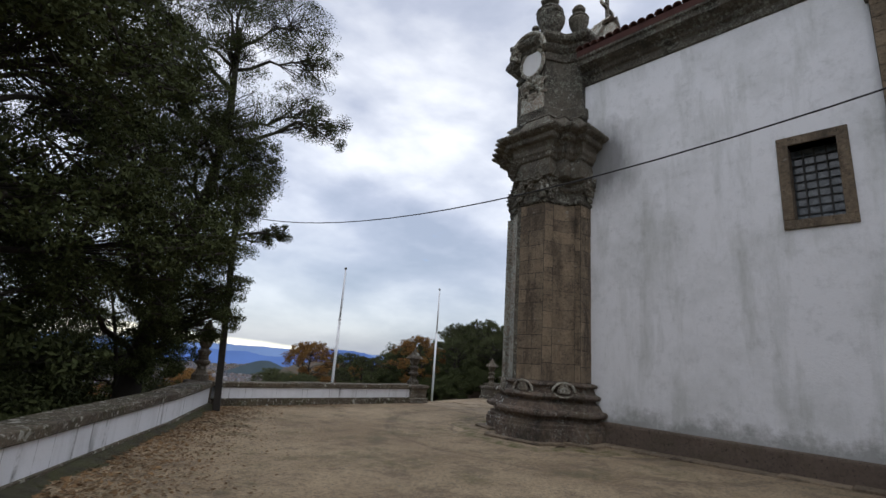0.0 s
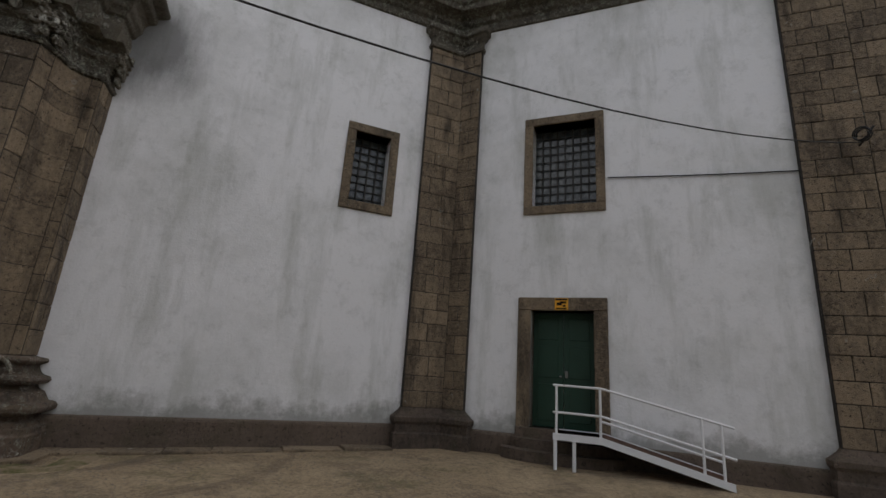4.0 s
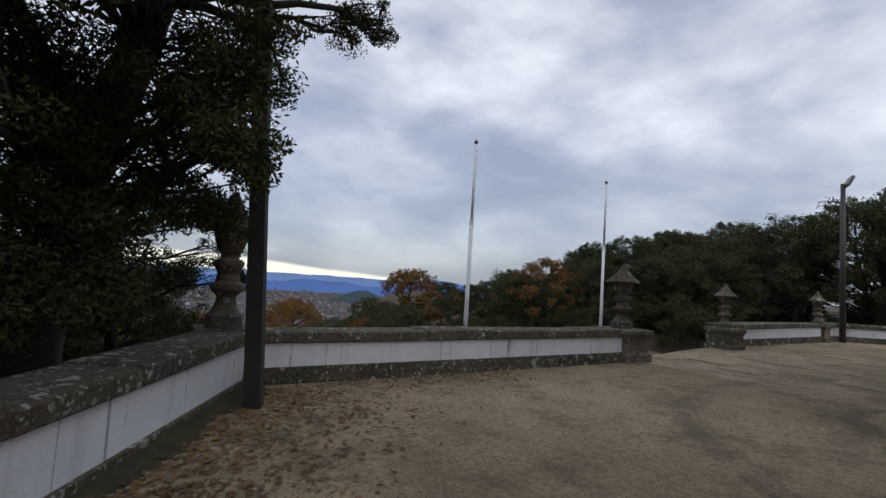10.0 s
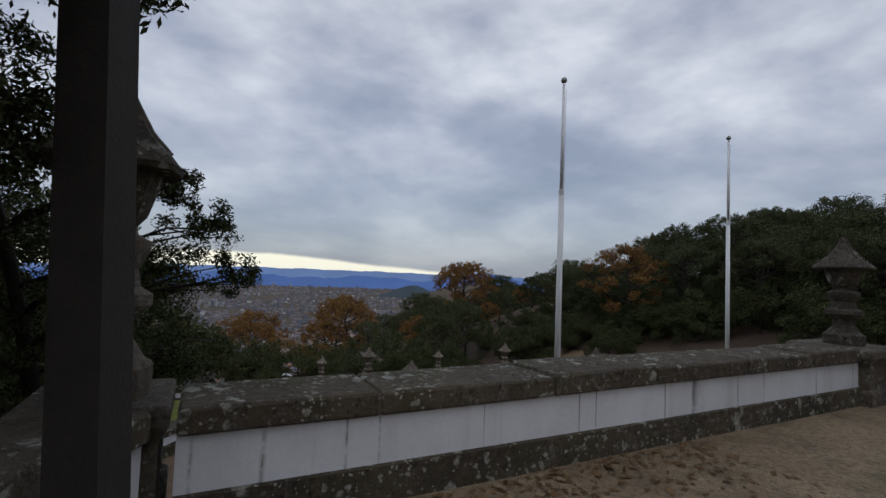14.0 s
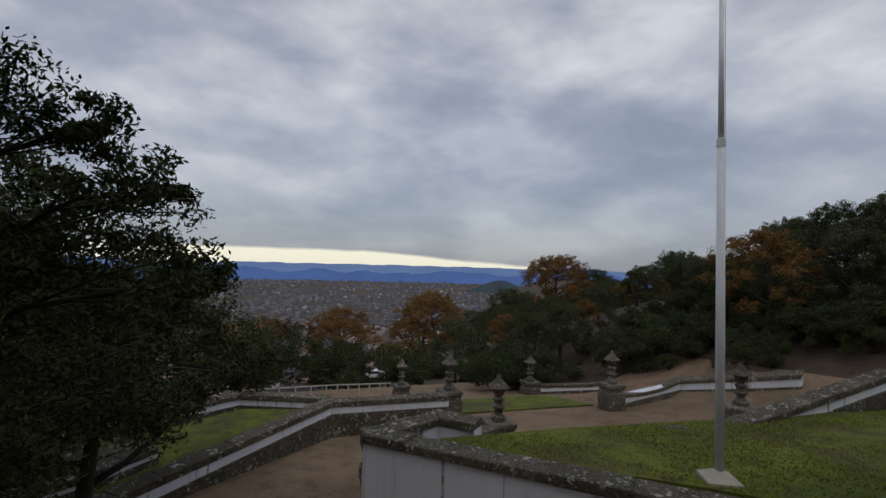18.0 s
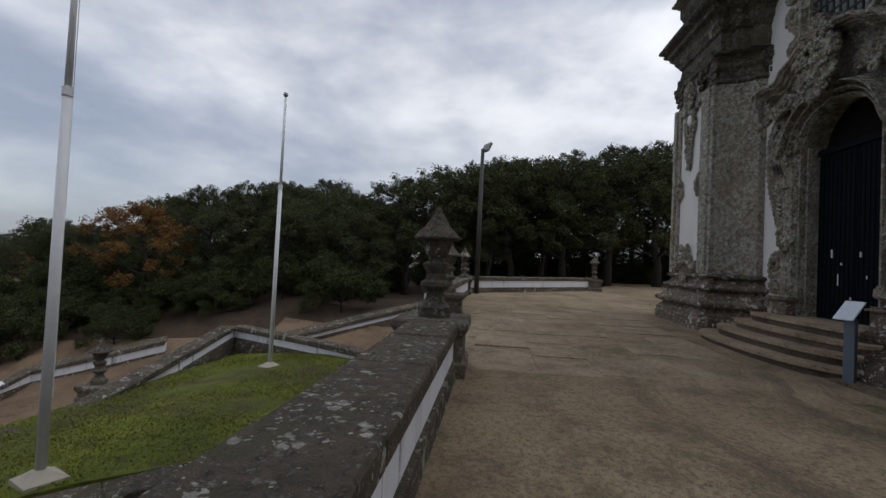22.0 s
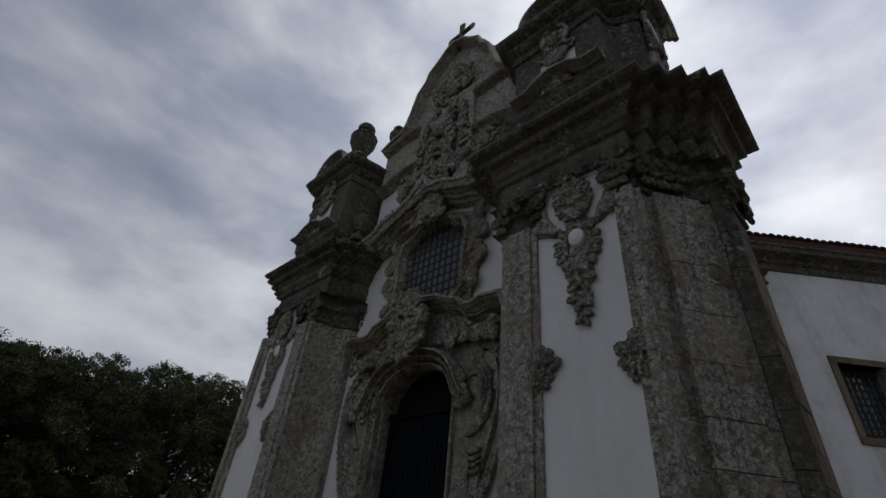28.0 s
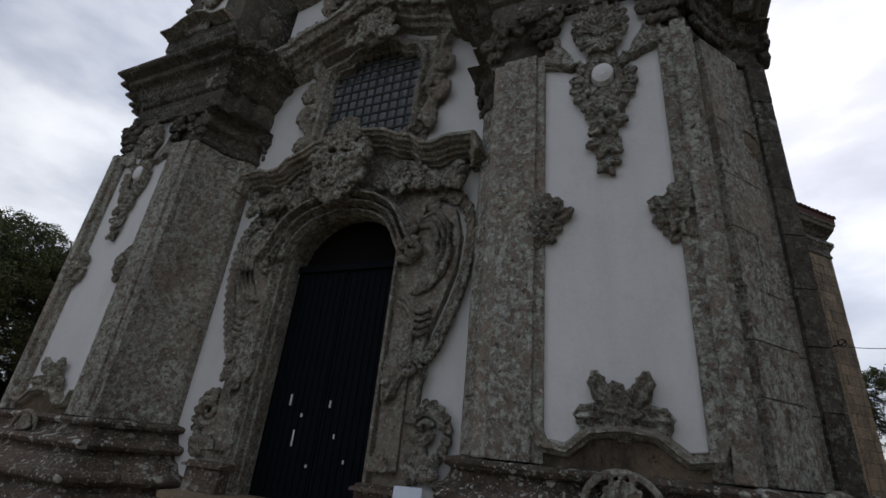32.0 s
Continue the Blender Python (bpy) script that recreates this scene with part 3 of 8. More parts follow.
def inside(x, y, poly):
    hit = False
    for (ax, ay), (bx, by) in zip(poly, poly[1:] + poly[:1]):
        if (ay > y) != (by > y) and x < (bx - ax) * (y - ay) / (by - ay) + ax:
            hit = not hit
    return hit


def terrace():
    bm = bmesh.new()
    vs = [bm.verts.new((x, y, 0)) for x, y in TERRACE]
    f = bm.faces.new(vs[::-1])
    if f.normal.z < 0:
        f.normal_flip()
    for axis, lo, hi, step in (((1, 0, 0), -6, 34, 0.5), ((0, 1, 0), -8, 16, 0.5)):
        for v in np.arange(lo, hi, step):
            bmesh.ops.bisect_plane(bm, geom=bm.verts[:] + bm.edges[:] + bm.faces[:], plane_co=Vector(axis) * v, plane_no=axis)
    bm.normal_update()
    for v in bm.verts:
        v.co.z = terrace_z(v.co.x, v.co.y)
    rim = [e for e in bm.edges if e.is_boundary]
    r = bmesh.ops.extrude_edge_only(bm, edges=rim)
    for v in r["geom"]:
        if isinstance(v, bmesh.types.BMVert):
            v.co.z = -6
    bmesh.ops.recalc_face_normals(bm, faces=bm.faces[:])
    ob = part("terrace", bm, DIRT, None, smooth=False)
    tagged(ob, "packed brown dirt forecourt with gravel and moss", "ground", kind="structure")


terrace()

# ---- church ----
church = thing("church", "baroque granite and whitewash church with rich carved facade", "church")

TOWER = [(14.15, 7.7), (14.15, 8.15)] + arc((14.12, 8.2), (13.80, 8.35), (13.76, 8.78), 4) + [(13.72, 8.96), (13.02, 8.96), (11.70, 8.96), (11.42, 8.96)]
TOWER += arc((11.40, 8.90), (11.10, 8.30), (10.68, 8.06), 5) + [(10.50, 7.96), (10.47, 7.14), (10.74, 7.02)] + arc((10.78, 7.00), (11.18, 6.94), (11.22, 6.62), 5) + [(11.24, 6.46), (11.80, 6.44)]
STEPS = [(14.15, 7.7), (14.15, 8.30), (13.94, 8.30), (13.94, 8.62), (13.74, 8.62), (13.74, 8.90), (11.46, 8.90), (11.46, 8.66), (11.20, 8.66), (11.20, 8.38), (10.95, 8.38), (10.95, 8.12), (10.69, 8.12), (10.69, 7.92), (10.50, 7.92),
         (10.50, 7.06), (10.86, 7.06), (10.86, 6.76), (11.18, 6.76), (11.18, 6.46), (11.80, 6.44)]
PEDESTAL = [(0.46, -0.6), (0.46, 0.34), (0.43, 0.37), (0.43, 0.44), (0.38, 0.46), (0.36, 0.52), (0.29, 0.54), (0.28, 0.60), (0.40, 0.63), (0.46, 0.67), (0.47, 0.73), (0.43, 0.78), (0.33, 0.80), (0.30, 0.85), (0.25, 0.93),
            (0.16, 0.98), (0.14, 1.03), (0.26, 1.06), (0.30, 1.11), (0.27, 1.16), (0.17, 1.19), (0.13, 1.23), (0.10, 1.29), (0.09, 1.33), (0.17, 1.36), (0.20, 1.40), (0.17, 1.44), (0.05, 1.46), (0.0, 1.47)]
CAPITAL = [(0.0, 6.33), (0.05, 6.35), (0.07, 6.40), (0.05, 6.45), (0.015, 6.46), (0.015, 6.66), (0.05, 6.70), (0.10, 6.74), (0.12, 6.80), (0.08, 6.84), (0.10, 6.92), (0.20, 6.98), (0.22, 7.06),
           (0.12, 7.10), (0.06, 7.16), (0.10, 7.42), (0.06, 7.64), (0.12, 7.68), (0.15, 7.76), (0.20, 7.82), (0.21, 7.96), (0.27, 8.06), (0.38, 8.11), (0.40, 8.14), (0.40, 8.25), (0.55, 8.31), (0.60, 8.36), (0.60, 8.42),
           (0.34, 8.46), (0.24, 8.54), (0.14, 8.68), (0.04, 8.92), (-0.1, 9.15), (-0.6, 9.2)]
ATTIC = [(13.75, 7.4), (13.62, 8.4), (13.48, 9.0), (11.50, 9.0)] + arc((11.46, 8.93), (11.5, 8.55), (11.12, 8.45), 4) + [(10.88, 8.35), (10.86, 7.46), (11.1, 7.3)] + arc((11.15, 7.28), (11.45, 7.16), (11.52, 6.8), 4) + [(11.56, 6.6), (12.6, 6.5)]
ATTIC_BASE = [(0.02, 9.1), (0.10, 9.25), (0.10, 9.55), (0.04, 9.62), (0.0, 9.66)]
ATTIC_TOP = [(0.0, 11.24), (0.05, 11.26), (0.06, 11.34), (0.02, 11.38), (0.02, 11.54), (0.10, 11.60), (0.18, 11.68), (0.20, 11.76), (0.34, 11.84), (0.40, 11.92), (0.40, 12.02), (0.30, 12.06), (0.1, 12.14), (-0.3, 12.18)]


def blocks(parent, path, segs, z0, z1, course, length, material, depth=0.05, seed=1):
    """Ashlar: dressed blocks on the straight stretches of a plan line, with open joints."""
    rnd = random.Random(seed)
    for s in segs:
        a, b = Vector(path[s]), Vector(path[s + 1])
        d = b - a
        n = Vector((d.y, -d.x)).normalized()
        u = d.normalized()
        z, row = z0, 0
        while z < z1 - 0.05:
            h = min(course * rnd.uniform(0.85, 1.15), z1 - z)
            if z1 - z - h < 0.12:
                h = z1 - z
            cuts, x = [0.0], (0.5 if row % 2 else 1.0) * length * rnd.uniform(0.75, 1.15)
            while x < d.length - 0.15:
                cuts.append(x)
                x += length * rnd.uniform(0.75, 1.2)
            cuts.append(d.length)
            for c0, c1 in zip(cuts, cuts[1:]):
                bm = bmesh.new()
                out = rnd.uniform(0.010, 0.020)
                g = 0.0075
                m = Matrix(((u.x, -n.x, 0, a.x), (u.y, -n.y, 0, a.y), (0, 0, 1, 0), (0, 0, 0, 1)))
                box(bm, c0 + g, c1 - g, -out, depth, z + g, z + h - g, m, 0.008)
                part("block", bm, material, parent)
            z += h
            row += 1


def curved_blocks(parent, path, z0, z1, course, material, seed=1):
    """Ashlar on a curved stretch: each course is one bent block or two."""
    rnd = random.Random(seed)
    z = z0
    while z < z1 - 0.05:
        h = min(course * rnd.uniform(0.8, 1.25), z1 - z)
        if z1 - z - h < 0.12:
            h = z1 - z
        k = rnd.choice((0, 0, 3)) if len(path) > 4 and material is not STONE else 0
        for piece in ([path] if not k else [path[:k + 1], path[k:]]):
            o = rnd.uniform(0.010, 0.016)
            part("block", moulding(bmesh.new(), piece, [(-0.03, z + 0.006), (o, z + 0.006), (o, z + h - 0.006), (-0.03, z + h - 0.006)]), material, parent)
        z += h


def tower(right=True):
    f = (lambda p: p) if right else mirrored
    side = "near" if right else "far"
    bm = moulding(bmesh.new(), f(TOWER), PEDESTAL)
    part("pedestal", bm, BASE, church, "damp dark granite pedestal with heavy mouldings")
    bm = moulding(bmesh.new(), f(TOWER), [(0.0, 1.44), (0.0, 6.36)])
    shaft = part("shaft", bm, JOINT if right else STONE, church, "granite corner pier of dressed blocks")
    low, high = [q for q in CAPITAL if q[1] < 7.05], [(0.0, 7.0)] + [q for q in CAPITAL if q[1] > 7.05]
    k = TOWER.index((13.02, 8.96))
    for piece in (TOWER[:k + 1] + [(13.02, 8.6)], [(11.70, 8.6)] + TOWER[k + 1:]):
        part("capital", moulding(bmesh.new(), f(piece), low + [(0.0, 7.06)]), DARKSTONE, church, "moulded granite capital of the pier")
    bm = moulding(bmesh.new(), f(STEPS), high)
    top = bmesh.new()
    top.faces.new([top.verts.new((x, y, 9.05)) for x, y in f(STEPS)])
    part("cornice_top", top, DARKSTONE, church)
    part("entablature", bm, DARKSTONE, church, "lichened capital, frieze and projecting cornice")
    bm = moulding(bmesh.new(), f(ATTIC), ATTIC_BASE + ATTIC_TOP)
    part("attic", bm, DARKSTONE, church, "lichened granite attic stage with its own cornice")
    bm = bmesh.new()
    vs = [bm.verts.new((x, y, 12.16)) for x, y in f(ATTIC)]
    bm.faces.new(vs)
    part("attic_top", bm, DARKSTONE, church)
    # front pilaster strips and the white panel between them
    g = lambda x: x if right else 2 * AXIS + 0.25 - x
    for x0, x1, y1 in ((13.02, 13.70, 9.06), (13.12, 13.55, 9.11), (11.44, 11.70, 9.08), (11.40, 11.56, 9.15)):
        bm = box(bmesh.new(), min(g(x0), g(x1)), max(g(x0), g(x1)), 8.9, y1, 1.46, 6.34, None, 0.01)
        part("pilaster_strip", bm, STONE, church)
    lines = (((11.52, 8.98), (11.37, 8.89), 0.10), ((11.28, 8.73), (10.84, 8.17), 0.085), ((10.70, 8.04), (10.48, 7.95), 0.10))
    cut = random.Random(14)
    for k, (p, e, thick) in enumerate(lines):
        p, e = Vector(p), Vector(e)
        u = (e - p).normalized()
        w = Vector((u.y, -u.x)) * thick
        z = 1.46
        while z < 6.30:
            h = 6.34 - z if z > 5.75 else cut.uniform(0.45, 0.75)
            halves = ((0.0, 1.0),) if k != 1 or cut.random() < 0.4 else ((0.0, cut.uniform(0.4, 0.6)),)
            if len(halves) == 1 and halves[0][1] < 1.0:
                halves = (halves[0], (halves[0][1], 1.0))
            for f0, f1 in halves:
                a, b = p.lerp(e, f0) + u * 0.006, p.lerp(e, f1) - u * 0.006
                o = w * cut.uniform(0.94, 1.06)
                bm = prism(bmesh.new(), [(g(v.x), v.y) for v in (a + o, b + o, b - w, a - w)], z + 0.006, z + h - 0.006)
                bmesh.ops.recalc_face_normals(bm, faces=bm.faces[:])
                part("block", bm, DARKSTONE if k == 2 else STONE, shaft)
            z += h
    bm = box(bmesh.new(), min(g(11.70), g(13.02)), max(g(11.70), g(13.02)), 8.7, 9.005, 1.5, 7.12)
    part("plaster_panel", bm, CLEAN, church, "white plaster panel between pilasters")
    return shaft


shaft_near = tower(True)
shaft_far = tower(False)

# nave walls
CORNER = (11.75, -0.70)
END = (6.25, -6.44)
NAVE = [(11.75, 6.6), CORNER, END, (5.4, -7.3), (5.4, -16.0), (27.5, -16.0), (27.5, -7.3), (26.65, -6.44), (21.15, -0.70), (21.15, 6.6)]
WU = (Vector(END) - Vector(CORNER)).normalized()
WN = Vector((WU.y, -WU.x))


def wall2(s, out=0.0, z=0.0):
    """A place on the slanting nave wall: metres from the corner, metres out of the wall."""
    p = Vector(CORNER) + WU * s + WN * out
    return Vector((p.x, p.y, z))


def wall2_frame():
    o = wall2(0)
    return Matrix(((WU.x, -WN.x, 0, o.x), (WU.y, -WN.y, 0, o.y), (0, 0, 1, 0), (0, 0, 0, 1)))


def wall1_frame():
    """x along the wall from its far end, y into the wall."""
    return Matrix(((0, 1, 0, 11.75), (-1, 0, 0, 6.6), (0, 0, 1, 0), (0, 0, 0, 1)))


def wall_with_holes(name, m, length, height, thick, holes, label):
    """A wall in its own frame with openings (x0, x1, z0, z1) cut through."""
    bm = bmesh.new()
    xs = sorted({0.0, length, *[h[i] for h in holes for i in (0, 1)]})
    zs = sorted({-0.6, height, *[h[i] for h in holes for i in (2, 3)]})
    for x0, x1 in zip(xs, xs[1:]):
        solid = [z for z in zip(zs, zs[1:]) if not any(h[0] <= x0 and x1 <= h[1] and h[2] <= z[0] and z[1] <= h[3] for h in holes)]
        for z0, z1 in solid:
            box(bm, x0, x1, 0, thick, z0, z1, m)
    bmesh.ops.remove_doubles(bm, verts=bm.verts[:], dist=0.0005)
    seen = {}
    for f in bm.faces:
        seen.setdefault(tuple(round(v, 3) for v in f.calc_center_median()), []).append(f)
    bmesh.ops.delete(bm, geom=[f for fs in seen.values() if len(fs) > 1 for f in fs], context="FACES")
    return part(name, bm, WHITE, church, label)


W1, W2 = wall1_frame(), wall2_frame()
L2 = (Vector(END) - Vector(CORNER)).length
SMALL = (4.86, 5.68, 5.22, 6.92)
BIG = (2.00, 3.38, 5.40, 7.42)
DOOR = (2.02, 3.28, 0.74, 3.06)
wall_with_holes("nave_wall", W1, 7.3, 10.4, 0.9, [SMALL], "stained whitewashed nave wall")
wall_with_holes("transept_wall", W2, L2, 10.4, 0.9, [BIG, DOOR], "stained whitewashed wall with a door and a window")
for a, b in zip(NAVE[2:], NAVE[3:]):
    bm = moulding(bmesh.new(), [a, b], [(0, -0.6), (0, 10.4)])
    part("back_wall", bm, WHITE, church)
bm = moulding(bmesh.new(), NAVE[:4], [(0.10, -0.6), (0.10, 0.52), (0.08, 0.56), (0.0, 0.58)])
part("plinth", bm, DAMP, church, "dark damp stone base course")
EAVES = [(0.0, 10.36), (0.05, 10.38), (0.06, 10.46), (0.02, 10.50), (0.02, 10.62), (0.10, 10.68), (0.14, 10.78), (0.26, 10.84), (0.42, 10.88), (0.44, 11.02), (0.50, 11.06), (0.50, 11.14), (0.1, 11.2)]
part("eaves_cornice", moulding(bmesh.new(), NAVE, EAVES), DARKSTONE, church, "moulded granite eaves cornice")
roof = part("roof", moulding(bmesh.new(), NAVE, [(0.50, 11.12), (0.50, 11.34), (-5.0, 13.4)]), TILE, church, "weathered red clay tile roof")


def quoin_pier(path, material, seed, cap=True):
    pier = part("pilaster", moulding(bmesh.new(), path, [(0.0, 0.9), (0.0, 10.0)]), JOINT, church, "brown granite pilaster of dressed blocks")
    part("pilaster_base", moulding(bmesh.new(), path, [(0.20, -0.6), (0.20, 0.42), (0.16, 0.46), (0.16, 0.60), (0.20, 0.66), (0.20, 0.74), (0.12, 0.80), (0.05, 0.86), (0.0, 0.92)]), DAMP, church)
    part("pilaster_capital", moulding(bmesh.new(), path, [(0.0, 9.72), (0.05, 9.74), (0.06, 9.82), (0.02, 9.86), (0.02, 10.02), (0.08, 10.08), (0.12, 10.16), (0.18, 10.20), (0.18, 10.34), (0.1, 10.4)]), DARKSTONE, church)
    blocks(pier, path, range(1, len(path) - 2), 0.92, 9.72, 0.36, 0.55, material, 0.05, seed)


P_IN = [(11.76, 0.12), (11.62, 0.12), (11.62, -0.78), tuple(wall2(0.66, 0.13).xy), tuple(wall2(0.66, -0.01).xy)]
quoin_pier(P_IN, BROWN, 3)
P_OUT = [tuple(wall2(L2 - 0.95, -0.01).xy), tuple(wall2(L2 - 0.95, 0.14).xy), tuple(wall2(L2 + 0.10, 0.14).xy), (5.26, -7.26), (5.26, -8.3), (5.4, -8.3)]
quoin_pier(P_OUT, BROWN, 4)


def nave_window(m, hole, frame_w, nx, nz):
    x0, x1, z0, z1 = hole
    win = new("window")
    win.parent = church
    for a0, a1, b0, b1 in ((x0 - frame_w, x1 + frame_w, z1, z1 + frame_w), (x0 - frame_w, x1 + frame_w, z0 - frame_w, z0), (x0 - frame_w, x0, z0, z1), (x1, x1 + frame_w, z0, z1)):
        bm = box(bmesh.new(), a0, a1, -0.05, 0.42, b0, b1, m, 0.012)
        part("frame_stone", bm, BROWN, win)
    part("pane", box(bmesh.new(), x0, x1, 0.36, 0.38, z0, z1, m), GLASS, win, "dark leaded glass")
    for i in range(1, nx + 1):
        x = x0 + (x1 - x0) * i / (nx + 1)
        part("bar", box(bmesh.new(), x - 0.016, x + 0.016, 0.285, 0.315, z0, z1, m), IRON, win)
    for i in range(1, nz + 1):
        z = z0 + (z1 - z0) * i / (nz + 1)
        part("bar", box(bmesh.new(), x0, x1, 0.31, 0.33, z - 0.012, z + 0.012, m), IRON, win)
    # black sheet behind the pane in place of the shaded room
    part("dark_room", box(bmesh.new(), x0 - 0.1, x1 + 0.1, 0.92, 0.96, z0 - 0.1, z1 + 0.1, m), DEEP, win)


nave_window(W1, SMALL, 0.20, 3, 8)
nave_window(W2, BIG, 0.19, 7, 9)


def side_door(m, hole):
    x0, x1, z0, z1 = hole
    d = new("side_door")
    d.parent = church
    fw = 0.27
    part("lintel", box(bmesh.new(), x0 - fw, x1 + fw, -0.07, 0.4, z1, z1 + 0.27, m, 0.015), BROWN, d)
    for a, b in ((x0 - fw, x0), (x1, x1 + fw)):
        part("jamb", box(bmesh.new(), a, b, -0.06, 0.4, z0 - 0.1, z1, m, 0.015), BROWN, d)
    mid = (x0 + x1) / 2
    for a, b in ((x0, mid - 0.004), (mid + 0.004, x1)):
        bm = box(bmesh.new(), a, b, 0.30, 0.35, z0, z1, m, 0.006)
        w = (b - a)
        for c0, c1 in ((z0 + 0.12, z0 + 0.85), (z0 + 0.97, z0 + 1.62), (z0 + 1.74, z1 - 0.12)):
            box(bm, a + 0.1, b - 0.1, 0.285, 0.31, c0, c1, m, 0.01)
        part("leaf", bm, GREEN, d, "dark green painted door leaf")
    part("lock", box(bmesh.new(), mid + 0.03, mid + 0.09, 0.27, 0.3, z0 + 0.98, z0 + 1.12, m, 0.01), STEEL, d)
    part("knob", lathe(bmesh.new(), [(0.01, 0), (0.025, 0.01), (0.03, 0.03), (0.015, 0.05)], 10, m @ Matrix.Translation((mid - 0.06, 0.30, z0 + 1.0)) @ pose(0, 0, 0, 90)), STEEL, d)
    for i, (o, h) in enumerate(((0.62, 0.37), (0.34, 0.55))):
        bm = bmesh.new()
        pts = [(x0 - fw - 0.25 + 0.18 * i, 0.0)] + [((x0 + x1) / 2 - (x1 - x0 + 1.1 - 0.36 * i) / 2 * math.cos(a), -o * math.sin(a) ** 0.6 - 0.02) for a in np.linspace(0.02, math.pi - 0.02, 12)] + [(x1 + fw + 0.25 - 0.18 * i, 0.0)]
        prism(bm, pts, 0.0, h + 0.0)
        bmesh.ops.transform(bm, matrix=m, verts=bm.verts[:])
        bmesh.ops.recalc_face_normals(bm, faces=bm.faces[:])
        part("step", bm, DAMP, d, "worn dark stone step")
    part("threshold", box(bmesh.new(), x0 - fw, x1 + fw, -0.12, 0.4, 0.3, z0, m, 0.015), DAMP, d)


side_door(W2, DOOR)

# ---- central bay ----
YC = 8.0


def relief(outline, y0, y1, material, name, parent, label="", bevel=0.0):
    """A flat figure of (x, z) points given depth from y0 to y1."""
    bm = bmesh.new()
    lo = [bm.verts.new((x, y0, z)) for x, z in outline]
    hi = [bm.verts.new((x, y1, z)) for x, z in outline]
    bm.faces.new(lo), bm.faces.new(hi[::-1])
    n = len(outline)
    for i in range(n):
        j = (i + 1) % n
        bm.faces.new((lo[j], lo[i], hi[i], hi[j]))
    bmesh.ops.recalc_face_normals(bm, faces=bm.faces[:])
    return part(name, bm, material, parent, label)


def band(line, w, y0, y1, material, name, parent, label="", prof=None):
    """A moulded band of width w that follows a line of (x, z) points on the facade."""
    p = [Vector(q) for q in line]
    prof = prof or [(0, 0), (0.06, 0.55), (0.2, 0.6), (0.35, 1.0), (0.62, 1.0), (0.72, 0.7), (0.9, 0.6), (1, 0)]
    bm = bmesh.new()
    rows = []
    for i in range(len(p)):
        a = (p[i] - p[i - 1]).normalized() if i else (p[1] - p[0]).normalized()
        b = (p[i + 1] - p[i]).normalized() if i < len(p) - 1 else a
        na, nb = Vector((-a.y, a.x)), Vector((-b.y, b.x))
        m = na + nb
        m = m / max(m.dot(na), 0.5) if m.length > 1e-6 else na
        rows.append([bm.verts.new((p[i].x + m.x * w * s, y0 + (y1 - y0) * h, p[i].y + m.y * w * s)) for s, h in prof])
    for lo, hi in zip(rows, rows[1:]):
        for i in range(len(prof) - 1):
            bm.faces.new((lo[i], lo[i + 1], hi[i + 1], hi[i]))
    bm.faces.new(rows[0]), bm.faces.new(rows[-1][::-1])
    bmesh.ops.recalc_face_normals(bm, faces=bm.faces[:])
    return part(name, bm, material, parent, label)


def sym(half):
    """The whole symmetric line from its right half (x measured from the axis)."""
    return [(AXIS - x, z) for x, z in half] + [(AXIS + x, z) for x, z in half[::-1]]


def door_outline(w, spring, top, n=14):
    pts = [(w, 0.66), (w, spring)]
    pts += [(w * math.cos(a), spring + (top - spring) * math.sin(a)) for a in np.linspace(0.0, math.pi / 2, n)]
    return pts


# wall of the bay, in pieces round the door and window
def bay_wall():
    bm = bmesh.new()
    w, dw, ww = 2.75, 1.05, 0.93
    for x0, x1, z0, z1 in ((-w, -dw, -0.3, 4.10), (dw, w, -0.3, 4.10), (-w, w, 5.14, 6.38), (-w, -ww, 6.38, 8.52), (ww, w, 6.38, 8.52), (-w, w, 8.52, 13.0)):
        box(bm, AXIS + x0, AXIS + x1, 7.2, YC, z0, z1)
    half = [(dw * math.cos(a), 4.10 + 0.92 * math.sin(a)) for a in np.linspace(0, math.pi / 2, 10)]
    for s in (-1, 1):
        for (xa, za), (xb, zb) in zip(half, half[1:]):
            vs = [bm.verts.new((AXIS + s * x, y, z)) for y in (7.2, YC) for x, z in ((xa, za), (xb, zb), (xb, 5.14), (xa, 5.14))]
            for q in ((0, 1, 2, 3), (4, 5, 6, 7), (0, 1, 5, 4)):
                bm.faces.new([vs[k] for k in q])
        vs = [bm.verts.new((AXIS + s * x, y, z)) for y in (7.2, YC) for x, z in ((dw, 4.10), (w, 4.10), (w, 5.14), (dw, 5.14))]
        bm.faces.new(vs[:4]), bm.faces.new(vs[4:])
    bmesh.ops.recalc_face_normals(bm, faces=bm.faces[:])
    part("central_wall", bm, CLEAN, church, "white plaster wall behind the carved portal")


bay_wall()
GABLE = [(2.85, 12.2), (2.85, 12.75), (2.45, 12.95), (2.0, 13.05), (1.72, 13.35), (1.55, 13.9), (1.38, 14.7), (1.05, 15.1), (0.95, 15.5), (0.55, 15.85), (0.3, 16.15), (0.0, 16.25)]
relief(sym(GABLE)[:], 7.72, 8.05, STONE, "gable", church, "lichened granite gable with an ogee outline")
band(sym(GABLE[1:]), 0.26, 7.72, 8.38, STONE, "gable_cornice", church, "moulded ogee coping of the gable")
door_arch = door_outline(1.05, 4.10, 5.02)
band(sym(door_arch), 0.16, YC - 0.02, YC + 0.24, CARVED, "door_surround", church, "moulded granite door surround")
main_door = new("main_door")
main_door.parent = church
